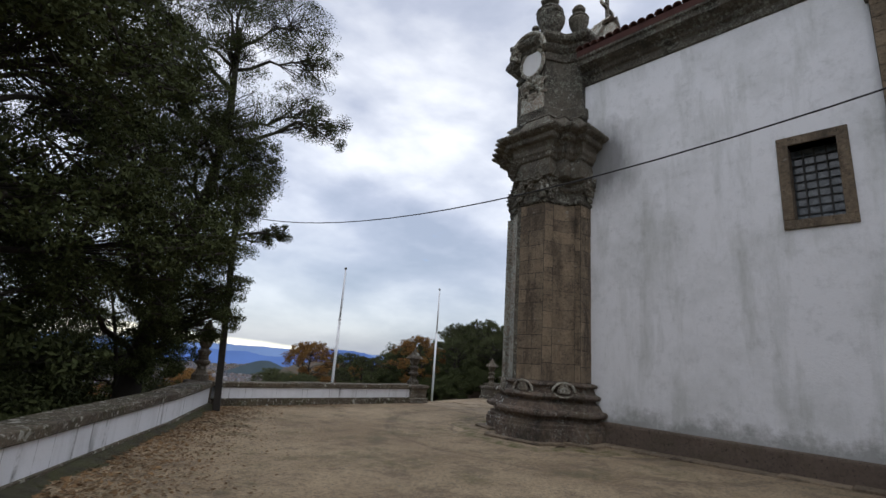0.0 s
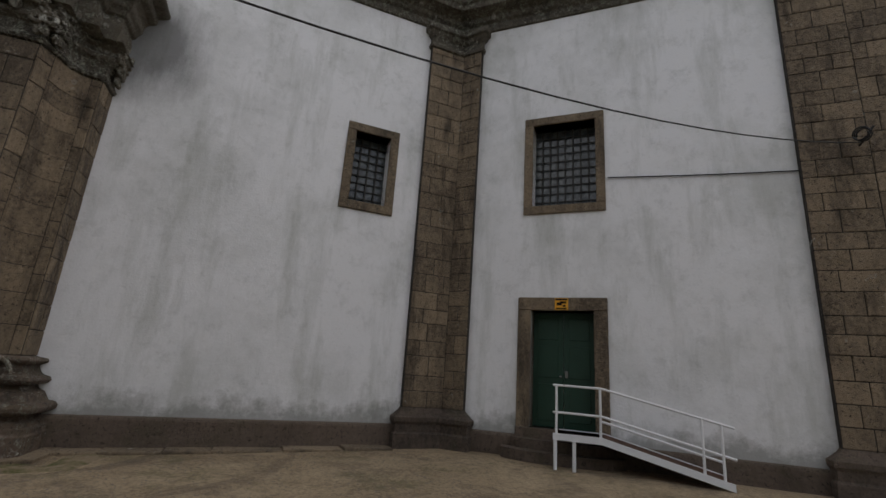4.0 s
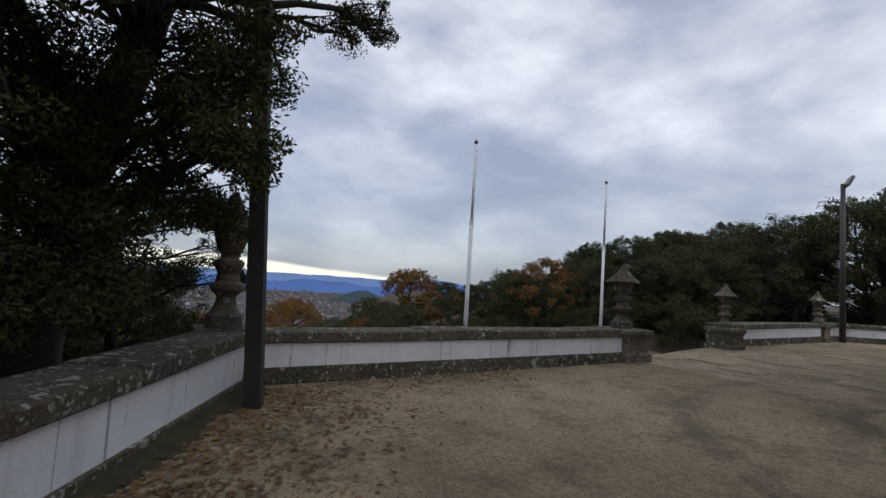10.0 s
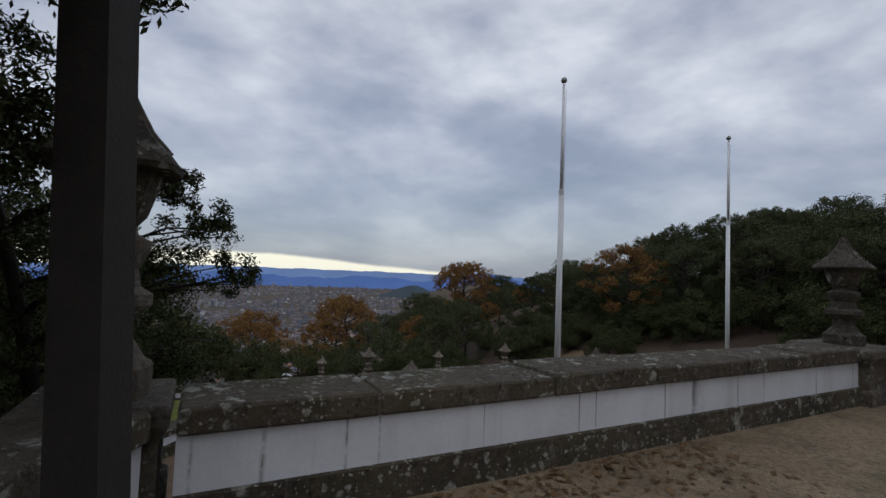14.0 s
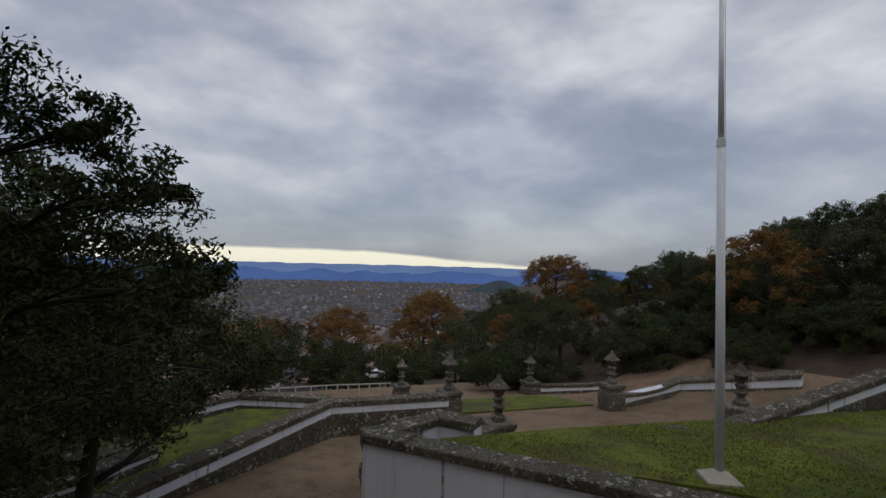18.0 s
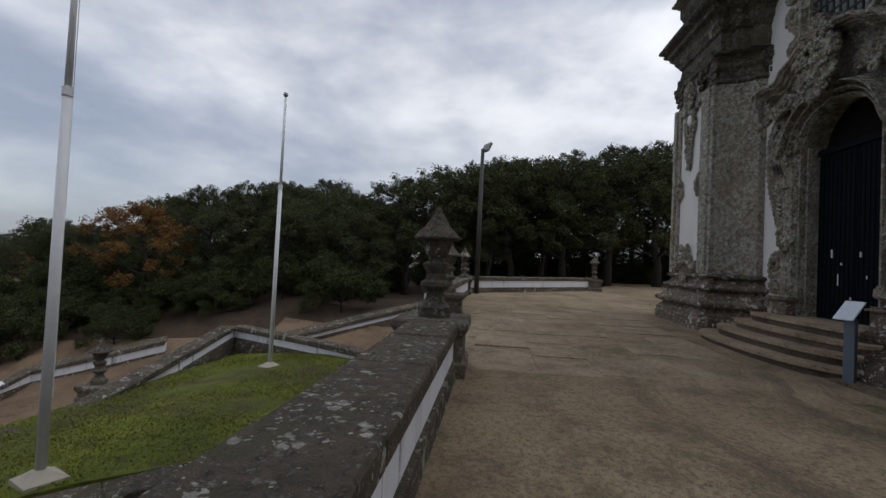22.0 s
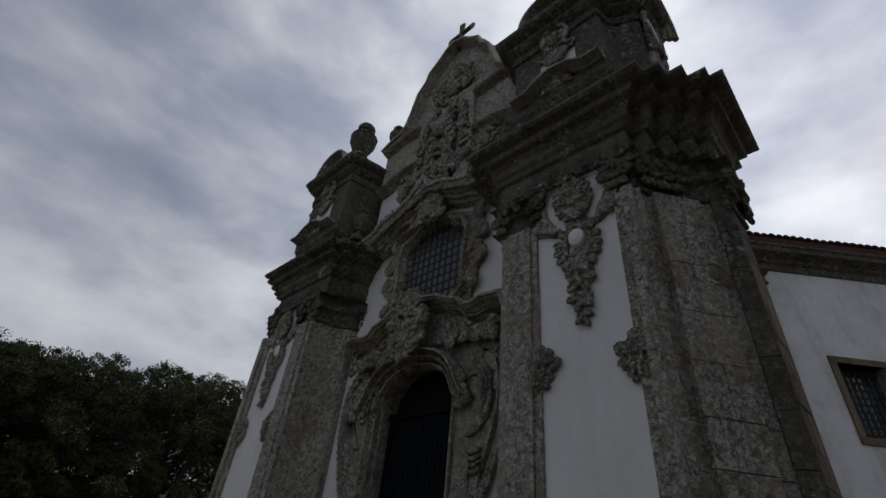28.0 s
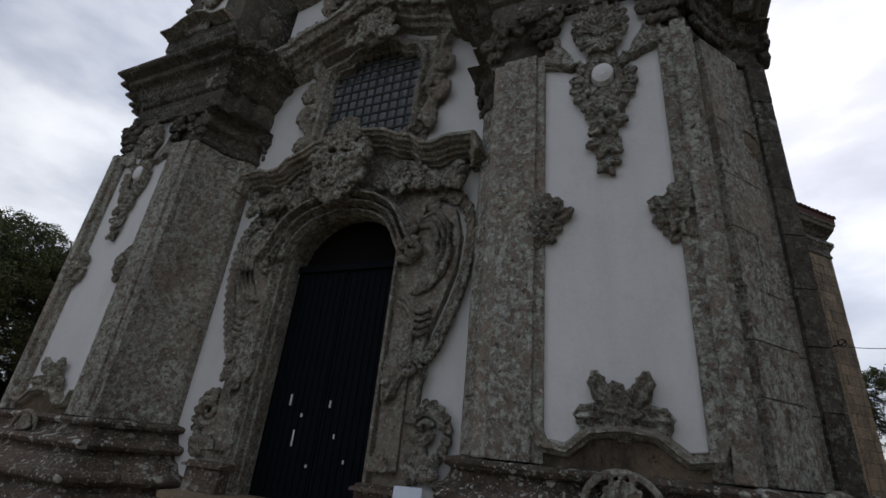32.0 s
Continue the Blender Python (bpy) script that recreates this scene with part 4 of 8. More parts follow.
for s in (-1, 1):
    bm = box(bmesh.new(), AXIS + min(0.01 * s, 1.05 * s), AXIS + max(0.01 * s, 1.05 * s), 7.72, 7.78, 0.66, 4.02)
    for i in range(9):
        x = s * (0.06 + 0.115 * i)
        box(bm, AXIS + x - 0.012, AXIS + x + 0.012, 7.78, 7.795, 0.75, 3.97)
    part("leaf", bm, NAVY, main_door, "blue-black painted door leaf with worn patches")
part("transom", box(bmesh.new(), AXIS - 1.05, AXIS + 1.05, 7.70, 7.84, 4.02, 4.14), NAVY, main_door)
# black sheet paints the shade in the arch above the transom
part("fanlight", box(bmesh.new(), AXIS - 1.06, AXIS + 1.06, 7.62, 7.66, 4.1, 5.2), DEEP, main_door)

for s in (-1, 1):
    part("reveal", box(bmesh.new(), AXIS + min(s * 1.0, s * 1.07), AXIS + max(s * 1.0, s * 1.07), 7.6, 8.01, 0.6, 4.12), CARVED, main_door)
band([(AXIS - 1.0 * math.cos(a), 4.10 + 0.88 * math.sin(a)) for a in np.linspace(0, math.pi, 15)], 0.10, 7.6, 8.02, CARVED, "arch_reveal", main_door, "", [(0, 0), (0.001, 1.0), (0.999, 1.0), (1, 0)])
for i, (x, z, h) in enumerate(((-0.28, 1.5, 0.06), (-0.12, 1.9, 0.10), (0.42, 1.35, 0.22), (0.35, 1.75, 0.05), (-0.5, 1.2, 0.05), (0.6, 1.9, 0.16), (0.1, 1.1, 0.04))):
    part("worn_patch", box(bmesh.new(), AXIS + x - 0.012, AXIS + x + 0.014, 7.78, 7.799, z, z + h), CLEAN, main_door)

facade_window = new("facade_window")
facade_window.parent = church
part("pane", box(bmesh.new(), AXIS - 0.95, AXIS + 0.95, 7.96, 7.975, 6.35, 8.55), SKYGLASS, facade_window, "grey leaded glass with the sky's reflection painted in")
for i in range(1, 10):
    x = AXIS - 0.92 + 1.84 * i / 10
    part("bar", box(bmesh.new(), x - 0.020, x + 0.020, 8.02, 8.046, 6.35, 8.55), IRON, facade_window)
for i in range(1, 10):
    z = 6.38 + 2.14 * i / 10
    part("bar", box(bmesh.new(), AXIS - 0.94, AXIS + 0.94, 8.046, 8.07, z - 0.020, z + 0.020), IRON, facade_window)

WIN_LINE = [(0.0, 6.28), (0.62, 6.28), (0.92, 6.50), (0.90, 7.3), (0.96, 7.95), (0.84, 8.2), (0.56, 8.26), (0.40, 8.46), (0.0, 8.50)]
band([(AXIS - x, z) for x, z in WIN_LINE][::1], 0.30, YC - 0.02, YC + 0.24, CARVED, "window_surround", church)
band([(AXIS + x, z) for x, z in WIN_LINE], -0.30, YC - 0.02, YC + 0.24, CARVED, "window_surround", church)
HOOD = [(2.14, 5.42), (2.10, 5.58), (1.86, 5.60), (1.62, 5.52), (1.30, 5.58), (1.12, 5.76), (0.86, 5.84), (0.62, 5.98), (0.3, 6.04), (0.0, 6.06)]
STEPPED = [(0, 0), (0.02, 0.30), (0.14, 0.36), (0.16, 0.50), (0.30, 0.52), (0.34, 0.64), (0.46, 0.70), (0.50, 0.86), (0.64, 0.92), (0.68, 1.0), (0.86, 1.0), (0.90, 0.9), (1, 0)]
band(sym(HOOD), 0.28, YC, YC + 0.52, CARVED, "door_hood", church, "heavy broken hood over the portal", STEPPED)
MID = [(2.6, 8.22), (2.2, 8.26), (1.75, 8.36), (1.35, 8.62), (0.8, 8.78), (0.45, 8.98), (0.0, 9.05)]
band(sym(MID), 0.50, YC, YC + 0.70, STONE, "middle_cornice", church, "curving main cornice over the facade window", STEPPED)
relief(sym([(0.42, 9.7), (0.40, 12.3), (0.34, 12.6), (0.0, 12.75)]), YC, YC + 0.25, CARVED, "niche_panel", church)

# frieze that carries the gable, with the flanks of the upper stage
for s in (-1, 1):
    relief([(AXIS + s * x, z) for x, z in ((1.05, 11.15), (1.9, 11.10), (2.7, 10.86), (2.75, 12.9), (1.05, 13.2))], YC - 0.01, YC + 0.16, STONE, "upper_frieze", church)
    band([(AXIS + s * x, z) for x, z in ((1.05, 11.10), (1.5, 11.12), (1.95, 11.04), (2.3, 10.90), (2.72, 10.84))][::s], 0.20, YC, YC + 0.34, STONE, "frieze_moulding", church, "", STEPPED)
    band([(AXIS + s * x, z) for x, z in ((1.05, 12.62), (1.9, 12.66), (2.72, 12.5))][::s], 0.22, YC, YC + 0.40, STONE, "frieze_moulding", church, "", STEPPED)
relief(sym([(1.05, 12.6), (1.05, 13.3), (0.0, 13.6)]), YC - 0.01, YC + 0.14, STONE, "gable_ground", church)

# stone grounds behind the portal and window carving
for s in (-1, 1):
    k = lambda x: AXIS + s * x
    relief([(k(x), z) for x, z in ((1.07, 4.3), (1.32, 4.4), (1.42, 4.75), (1.5, 5.05), (2.0, 5.25), (2.1, 5.5), (0.0, 6.2), (0.0, 5.14), (0.33, 5.04), (0.6, 4.92), (0.86, 4.68))], YC - 0.01, YC + 0.10, CARVED, "portal_ground", church)
    relief([(k(x), z) for x, z in ((0.95, 6.3), (1.26, 6.3), (1.32, 6.9), (1.24, 7.4), (1.38, 7.9), (1.34, 8.4), (0.0, 8.95), (0.0, 8.53), (0.95, 8.53))], YC - 0.01, YC + 0.09, CARVED, "window_ground", church)
    relief([(k(x), z) for x, z in ((0.0, 6.1), (1.3, 5.95), (1.22, 6.34), (0.0, 6.34))], YC - 0.01, YC + 0.085, CARVED, "window_apron", church)

cross = new("cross")
cross.parent = church
part("shaft", box(bmesh.new(), AXIS - 0.07, AXIS + 0.07, 8.02, 8.16, 16.2, 17.72, None, 0.015), DARKSTONE, cross)
part("arm", box(bmesh.new(), AXIS - 0.45, AXIS + 0.45, 8.03, 8.15, 17.14, 17.28, None, 0.015), DARKSTONE, cross)

# portal steps
steps = thing("portal_steps", "worn mossy stone steps in front of the portal", "steps")
for i, (z0, z1, y, hw) in enumerate(((-0.3, 0.16, 9.95, 2.45), (0.0, 0.33, 9.60, 2.2), (0.1, 0.49, 9.25, 1.95), (0.1, 0.66, 8.90, 1.75))):
    pts = [(AXIS + hw, 7.6)] + [(AXIS + hw * math.copysign(abs(math.cos(a)) ** 0.72, math.cos(a)), 8.4 + (y - 8.4) * math.sin(a) ** 0.6) for a in np.linspace(0.0, math.pi, 61)] + [(AXIS - hw, 7.6)]
    bm = prism(bmesh.new(), pts, z0, z1)
    bmesh.ops.bevel(bm, geom=[e for e in bm.edges if abs(e.verts[0].co.z - z1) < 1e-4 and abs(e.verts[1].co.z - z1) < 1e-4], offset=0.02, segments=2, affect="EDGES")
    step = part("step", bm, DAMP, steps, "dark mossy riser")
    lip = [(AXIS + (x - AXIS) * (1 + 0.03 / hw), q + (0.03 if q > 8.45 else 0)) for x, q in pts]
    bm = prism(bmesh.new(), lip, z1 - 0.055, z1 + 0.006)
    part("tread", bm, PAVE, step, "worn stone tread")

# ---- parapets ----
def parapet(path, zg, label, group="parapets", top=0.70, width=0.5, plinth=0.22, stone_len=1.3, seed=1, low=-4.0):
    """A low wall along a plan line (terrace on its right): mossy base, white face, thick cap stones."""
    p = thing("parapet_wall", label, "wall", group)
    c = offset_path(path, -width / 2)
    rnd = random.Random(seed)
    def strip(name, a, b, z0, z1, mat, bevel=0.0):
        bm = bmesh.new()
        for (q0, q1), (r0, r1) in zip(zip(offset_path(path, a), offset_path(path, a)[1:]), zip(offset_path(path, b), offset_path(path, b)[1:])):
            za, zb = zg(*q0), zg(*q1)
            vs = [bm.verts.new((q.x, q.y, z)) for q, z in ((q0, za + z0), (q1, zb + z0), (r1, zb + z0), (r0, za + z0), (q0, za + z1), (q1, zb + z1), (r1, zb + z1), (r0, za + z1))]
            for f in ((0, 1, 2, 3), (7, 6, 5, 4), (0, 4, 5, 1), (1, 5, 6, 2), (2, 6, 7, 3), (3, 7, 4, 0)):
                bm.faces.new([vs[k] for k in f])
        bmesh.ops.recalc_face_normals(bm, faces=bm.faces[:])
        return part(name, bm, mat, p)
    strip("base_course", 0.05, -width - 0.04, low, plinth, CAP)
    strip("body", 0.0, -width, plinth - 0.02, top - 0.16, LOWWHITE)
    out, back = offset_path(path, 0.05), offset_path(path, -width - 0.06)
    for k in range(len(path) - 1):
        L = (Vector(path[k + 1]) - Vector(path[k])).length
        n = max(1, round(L / stone_len))
        cuts = [0] + [(i + rnd.uniform(-0.2, 0.2)) / n for i in range(1, n)] + [1]
        for s0, s1 in zip(cuts, cuts[1:]):
            bm = bmesh.new()
            q = [out[k].lerp(out[k + 1], s0), out[k].lerp(out[k + 1], s1), back[k].lerp(back[k + 1], s1), back[k].lerp(back[k + 1], s0)]
            dz = rnd.uniform(-0.012, 0.012)
            lo = [bm.verts.new((v.x, v.y, zg(v.x, v.y) + top - 0.16)) for v in q]
            hi = [bm.verts.new((v.x, v.y, zg(v.x, v.y) + top + dz)) for v in q]
            for f in (lo[::-1], hi, *[(lo[i], lo[(i + 1) % 4], hi[(i + 1) % 4], hi[i]) for i in range(4)]):
                bm.faces.new(f)
            bmesh.ops.recalc_face_normals(bm, faces=bm.faces[:])
            bmesh.ops.bevel(bm, geom=bm.edges[:], offset=0.018, segments=1, affect="EDGES")
            part("cap_stone", bm, CAP, p)
    return p


flat0 = lambda x, y: terrace_z(x, y)
parapet(PARAPET_WEST[::-1][::-1], flat0, "low white parapet with lichened granite cap stones", seed=2, plinth=0.10)
parapet([(5.3, 15.10), (12.9, 15.01)], flat0, "low white parapet with mossy granite cap stones", seed=3)
parapet([(19.0, 15.75), (27.4, 15.35), (33.6, 8.7)], flat0, "low white parapet along the far forecourt", seed=4)


URN = [(0.30, 0.0), (0.30, 0.16), (0.24, 0.20), (0.17, 0.30), (0.15, 0.40), (0.20, 0.44), (0.27, 0.50), (0.27, 0.56), (0.19, 0.60), (0.17, 0.70), (0.22, 0.78), (0.24, 0.82), (0.24, 0.86), (0.15, 0.90), (0.14, 0.96)]
BOWL = [(0.14, 0.94), (0.20, 1.00), (0.27, 1.18), (0.28, 1.24), (0.25, 1.27)]
LID = [(0.24, 1.25), (0.40, 1.25), (0.42, 1.28), (0.36, 1.34), (0.22, 1.46), (0.12, 1.60), (0.07, 1.68), (0.05, 1.76), (0.0, 1.80)]


def urn(x, y, z, s=1.0, ped=None, turn=0, group="stone urns", slim=0.9):
    """A pinnacle: turned granite stem, bowl and roof-like lid, on a moulded pedestal."""
    u = thing("stone_urn", "lichened granite urn with a roof-shaped lid on a pedestal", "urn", group)
    m = pose(x, y, z, 0, 0, turn) @ Matrix.Scale(s, 4)
    h = 0.0
    if ped:
        w, h = ped
        prof = [(w * 1.12, -2.0), (w * 1.12, 0.16), (w, 0.20), (w, h - 0.2), (w * 1.06, h - 0.16), (w * 1.16, h - 0.10), (w * 1.16, h - 0.02), (w * 1.1, h)]
        part("pedestal", lathe(bmesh.new(), [(r * 1.414, q) for r, q in prof], 4, pose(x, y, z, 0, 0, turn + 45)), URNSTONE, u)
    m = m @ Matrix.Translation((0, 0, h / s)) @ Matrix.Diagonal((slim, slim, 1, 1))
    part("stem", lathe(bmesh.new(), URN, 16, m, 0.25), URNSTONE, u, smooth=False)
    part("bowl", lathe(bmesh.new(), BOWL, 16, m, 0.25), URNSTONE, u)
    lid = part("lid", lathe(bmesh.new(), LID, 16, m, 0.55), URNSTONE, u)
    for a in range(0, 360, 45):
        pts = [m @ Matrix.Rotation(radians(a + 22), 4, "Z") @ Vector((r * 0.97, 0, q + 0.012)) for r, q in LID[3:-1]]
        part("rib", tube(bmesh.new(), pts, [0.022 * s * (1 - 0.12 * i) for i in range(len(pts))], 5), URNSTONE, lid)
    return u


urn(13.32, 15.32, 0, 0.83, (0.42, 0.70))
urn(18.86, 15.62, 0, 0.75, (0.36, 0.66))
urn(26.3, 15.62, 0.12, 0.72, (0.30, 0.66))
urn(33.5, 8.75, 0.2, 0.72, (0.34, 0.66))
urn(4.92, 15.38, 0, 1.0, (0.30, 0.72), 0, "stone urns", 0.78)
for x, y, z, s in ((11.93, 26.7, -3.3, 0.72), (19.3, 25.5, -3.0, 0.72), (11.9, 31.0, -3.6, 0.75), (18.76, 30.8, -3.65, 0.75), (11.6, 37.8, -5.1, 0.72), (17.7, 35.7, -4.7, 0.72)):
    urn(x, y, z, s, (0.34, 0.5))


def flagpole(x, y, z, top, label):
    p = thing("flagpole", label, "flagpole", "flagpoles")
    part("base_block", lathe(bmesh.new(), [(0.32, -0.3), (0.32, 0.03), (0.22, 0.07), (0.08, 0.14)], 4, pose(x, y, z, 0, 0, 20)), CONCRETE, p)
    part("lower_tube", lathe(bmesh.new(), [(0.06, 0.0), (0.055, (top - z) * 0.66)], 14, pose(x, y, z)), PAINT, p, smooth=True)
    part("upper_tube", lathe(bmesh.new(), [(0.042, (top - z) * 0.66), (0.03, top - z)], 14, pose(x, y, z)), PAINT, p, smooth=True)
    part("collar", lathe(bmesh.new(), [(0.064, (top - z) * 0.655), (0.064, (top - z) * 0.67)], 14, pose(x, y, z)), PAINT, p)
    part("finial", lathe(bmesh.new(), [(0.02, 0), (0.06, 0.03), (0.07, 0.07), (0.05, 0.12), (0.01, 0.14)], 12, pose(x, y, top)), STEEL, p, smooth=True)
    part("rope", tube(bmesh.new(), [(x + 0.09, y, z + 1.0), (x + 0.07, y, top - 0.1)], [0.006, 0.006], 5), PAINT, p)
    return p


flagpole(12.35, 20.0, -1.49, 5.82, "tall white flagpole on a concrete foot in the lawn")
flagpole(19.5, 20.55, -1.72, 5.88, "tall white flagpole farther along the lawn")

# lawn
LAWN = [(8.75, 23.3), (14.1, 17.6), (20.6, 17.6), (21.6, 18.4), (21.9, 22.9)]


def lawn_z(x, y):
    return -1.45 - 0.10 * max(y - 19.5, 0) - 0.02 * max(x - 12, 0)


bm = bmesh.new()
f = bm.faces.new([bm.verts.new((x, y, 0)) for x, y in LAWN])
for axis, lo, hi in (((1, 0, 0), 8, 22), ((0, 1, 0), 17, 24)):
    for v in np.arange(lo, hi, 0.5):
        bmesh.ops.bisect_plane(bm, geom=bm.verts[:] + bm.edges[:] + bm.faces[:], plane_co=Vector(axis) * float(v), plane_no=axis)
for v in bm.verts:
    v.co.z = lawn_z(v.co.x, v.co.y) + 0.03 * noise.noise(v.co * 0.8)
r = bmesh.ops.extrude_edge_only(bm, edges=[e for e in bm.edges if e.is_boundary])
for v in r["geom"]:
    if isinstance(v, bmesh.types.BMVert):
        v.co.z = -6
bmesh.ops.recalc_face_normals(bm, faces=bm.faces[:])
tagged(part("lawn", bm, GRASS, None), "bright mossy green lawn with bare patches", "lawn", kind="structure")

# poles
pole = thing("utility_pole", "dark square wooden utility pole beside the parapet", "pole")
part("post", lathe(bmesh.new(), [(0.125, -0.3), (0.12, 3.0), (0.10, 6.6)], 4, pose(5.1, 14.15, 0.05, -4.0, -1.6, 20)), POLEWOOD, pole)

lamp = thing("floodlight_pole", "tall floodlight on a dark steel pole", "street lamp")
part("post", lathe(bmesh.new(), [(0.11, 0.0), (0.08, 6.35)], 10, pose(27.2, 15.1, 0.1)), DARKSTEEL, lamp, smooth=True)
part("lamp_head", box(bmesh.new(), -0.3, 0.3, -0.06, 0.06, -0.02, 0.4, pose(27.2, 15.0, 6.35, 25, 0, 30), 0.02), STEEL, lamp)

# sign stand
stand = thing("information_stand", "slanted information panel on a blue-grey post", "sign")
part("post", box(bmesh.new(), -0.07, 0.07, -0.035, 0.035, -0.2, 0.93, pose(14.05, 9.58, 0, 0, 0, 25), 0.006), SLATE, stand)
part("panel", box(bmesh.new(), -0.125, 0.125, -0.19, 0.19, 0, 0.022, pose(14.05, 9.60, 1.03, -42, 0, 25), 0.005), GLARE, stand)


# ---- trees ----
def leaf_cloud(centres, radii, per, size, rnd, flat=0.75):
    """Many small two-triangle leaves round the given twig ends."""
    c = np.repeat(np.array(centres), per, 0)
    r = np.repeat(np.array(radii), per)[:, None]
    n = len(c)
    d = rnd.normal(size=(n, 3))
    d /= np.linalg.norm(d, axis=1)[:, None]
    pos = c + d * r * rnd.random((n, 1)) ** 0.45 * np.array([1, 1, flat])
    u = rnd.normal(size=(n, 3))
    u /= np.linalg.norm(u, axis=1)[:, None]
    w = np.cross(u, rnd.normal(size=(n, 3)))
    w /= np.linalg.norm(w, axis=1)[:, None]
    s = size * rnd.uniform(0.6, 1.3, (n, 1))
    v = np.stack([pos - u * s, pos + w * s * 0.38, pos + u * s, pos - w * s * 0.38], 1).reshape(-1, 3)
    return v


def crown_mesh(v, leaf):
    me = bpy.data.meshes.new("crown")
    n = len(v) // 4
    me.vertices.add(4 * n)
    me.vertices.foreach_set("co", v.ravel())
    me.loops.add(4 * n)
    me.loops.foreach_set("vertex_index", np.arange(4 * n))
    me.polygons.add(n)
    me.polygons.foreach_set("loop_start", np.arange(0, 4 * n, 4))
    me.update(calc_edges=True)
    me.materials.append(leaf)
    return me


def bough_tree(trunk, radius, boughs, seed, leaf, size, dense=22, per=60, clump=0.30):
    """A trunk along points, a bent limb to each bough (x, y, z, spread), forking twigs inside it and leaves round the twig ends."""
    r = np.random.default_rng(seed)
    bm = bmesh.new()
    T = [Vector(p) for p in trunk]
    n = len(T) - 1
    tube(bm, T, [radius * (1.25 if i == 0 else 1 - 0.8 * i / n) for i in range(n + 1)], 9)
    ends, spreads = [], []
    for x, y, z, spread in boughs:
        c = Vector((x, y, z))
        fork = [(T[k].lerp(T[k + 1], f), (k + f) / n) for k in range(n) for f in (0.0, 0.25, 0.5, 0.75)]
        fork = [q for q in fork if 0.22 < q[1]]
        a, f = min(fork, key=lambda q: (q[0] - c).length + 1.6 * max(0.0, q[0].z + 0.35 * (q[0] - c).length - c.z))
        L = (c - a).length
        mid = a.lerp(c, 0.5) + Vector((r.normal() * 0.12, r.normal() * 0.12, 0.12)) * L
        line = [Vector(p) for p in arc(a, mid, c, 6)]
        thick = min(radius * (1 - 0.7 * f) * 0.5, 0.022 + 0.018 * L)
        line = [p + Vector(r.normal(size=3)) * 0.03 * L * (0 < i < 6) for i, p in enumerate(line)]
        tube(bm, line, [thick * (1 - 0.13 * i) for i in range(7)], 6)
        k = int(dense * spread * spread) + 8
        d = r.normal(size=(k, 3))
        d /= np.linalg.norm(d, axis=1)[:, None]
        p = np.array(c) + d * spread * r.random((k, 1)) ** 0.4 * np.array([1, 1, 0.72])
        for j, q in enumerate(p):
            s = line[r.integers(3, 7)] if j % 3 or not j else Vector(p[j - 1])
            q = Vector(q)
            m = s.lerp(q, 0.5) + Vector(r.normal(size=3)) * 0.08 * spread
            tube(bm, [s, m, q], [thick * 0.36, thick * 0.22, 0.006], 3)
            ends.append(tuple(q))
            spreads.append(clump * spread ** 0.5 * r.uniform(0.6, 1.4))
    v = leaf_cloud(np.array(ends), np.array(spreads), per, size, r)
    me = bpy.data.meshes.new("trunk")
    bm.normal_update()
    bm.to_mesh(me)
    bm.free()
    me.materials.append(BARK)
    me.polygons.foreach_set("use_smooth", [True] * len(me.polygons))
    return me, crown_mesh(v, leaf), 1.0


def oak_meshes(height, seed, leaf, size=0.085, blobs=20, reach=0.40, per=55, dense=9, bare=0.30):
    """A field oak: short trunk that forks, a wide domed crown of separate billows with gaps below."""
    r = random.Random(seed)
    h, boughs = height, []
    trunk = [(0, 0, -0.6)]
    x = y = 0.0
    for i in range(1, 6):
        x, y = x + r.uniform(-0.035, 0.035) * h, y + r.uniform(-0.035, 0.035) * h
        trunk.append((x, y, h * 0.15 * i - 0.1))
    for i in range(blobs):
        f = (i + 0.5) / blobs
        a, q = i * 2.4 + r.uniform(-0.4, 0.4), math.sqrt(f) * reach * h
        s = h * r.uniform(0.085, 0.135)
        top = h - s * 0.75 - 0.42 * h * f ** 1.5 * r.uniform(0.75, 1.2)
        boughs.append((x * 0.6 + q * math.cos(a), y * 0.6 + q * math.sin(a), top, s))
    for i in range(7):
        a, q = i * 0.9 + r.uniform(-0.3, 0.3), reach * h * r.uniform(0.45, 0.95)
        boughs.append((q * math.cos(a), q * math.sin(a), h * r.uniform(bare, bare + 0.22), h * r.uniform(0.07, 0.10)))
    return bough_tree(trunk, 0.030 * h, boughs, seed, leaf, size, dense, per, 0.36)


def shrub_meshes(height, seed, leaf, size=0.06):
    r = random.Random(seed)
    boughs = [(r.uniform(-0.45, 0.45) * height, r.uniform(-0.45, 0.45) * height, height * r.uniform(0.18, 0.85), height * r.uniform(0.14, 0.24)) for _ in range(16)]
    return bough_tree([(0, 0, -0.3), (0.05, 0, height * 0.2), (0, 0.08, height * 0.45), (0.1, 0.05, height * 0.7)], 0.05, boughs, seed, leaf, size, 22, 46, 0.30)


def plant(meshes, x, y, z, turn, scale, label, group="trees", name="tree"):
    t = thing(name, label, "tree", group)
    me_t, me_l, k = meshes
    for nm, me in (("trunk", me_t), ("crown", me_l)):
        o = new(nm, me)
        o.parent = t
    t.matrix_world = pose(x, y, z, 0, 0, turn) @ Matrix.Scale(scale * k, 4)
    return t


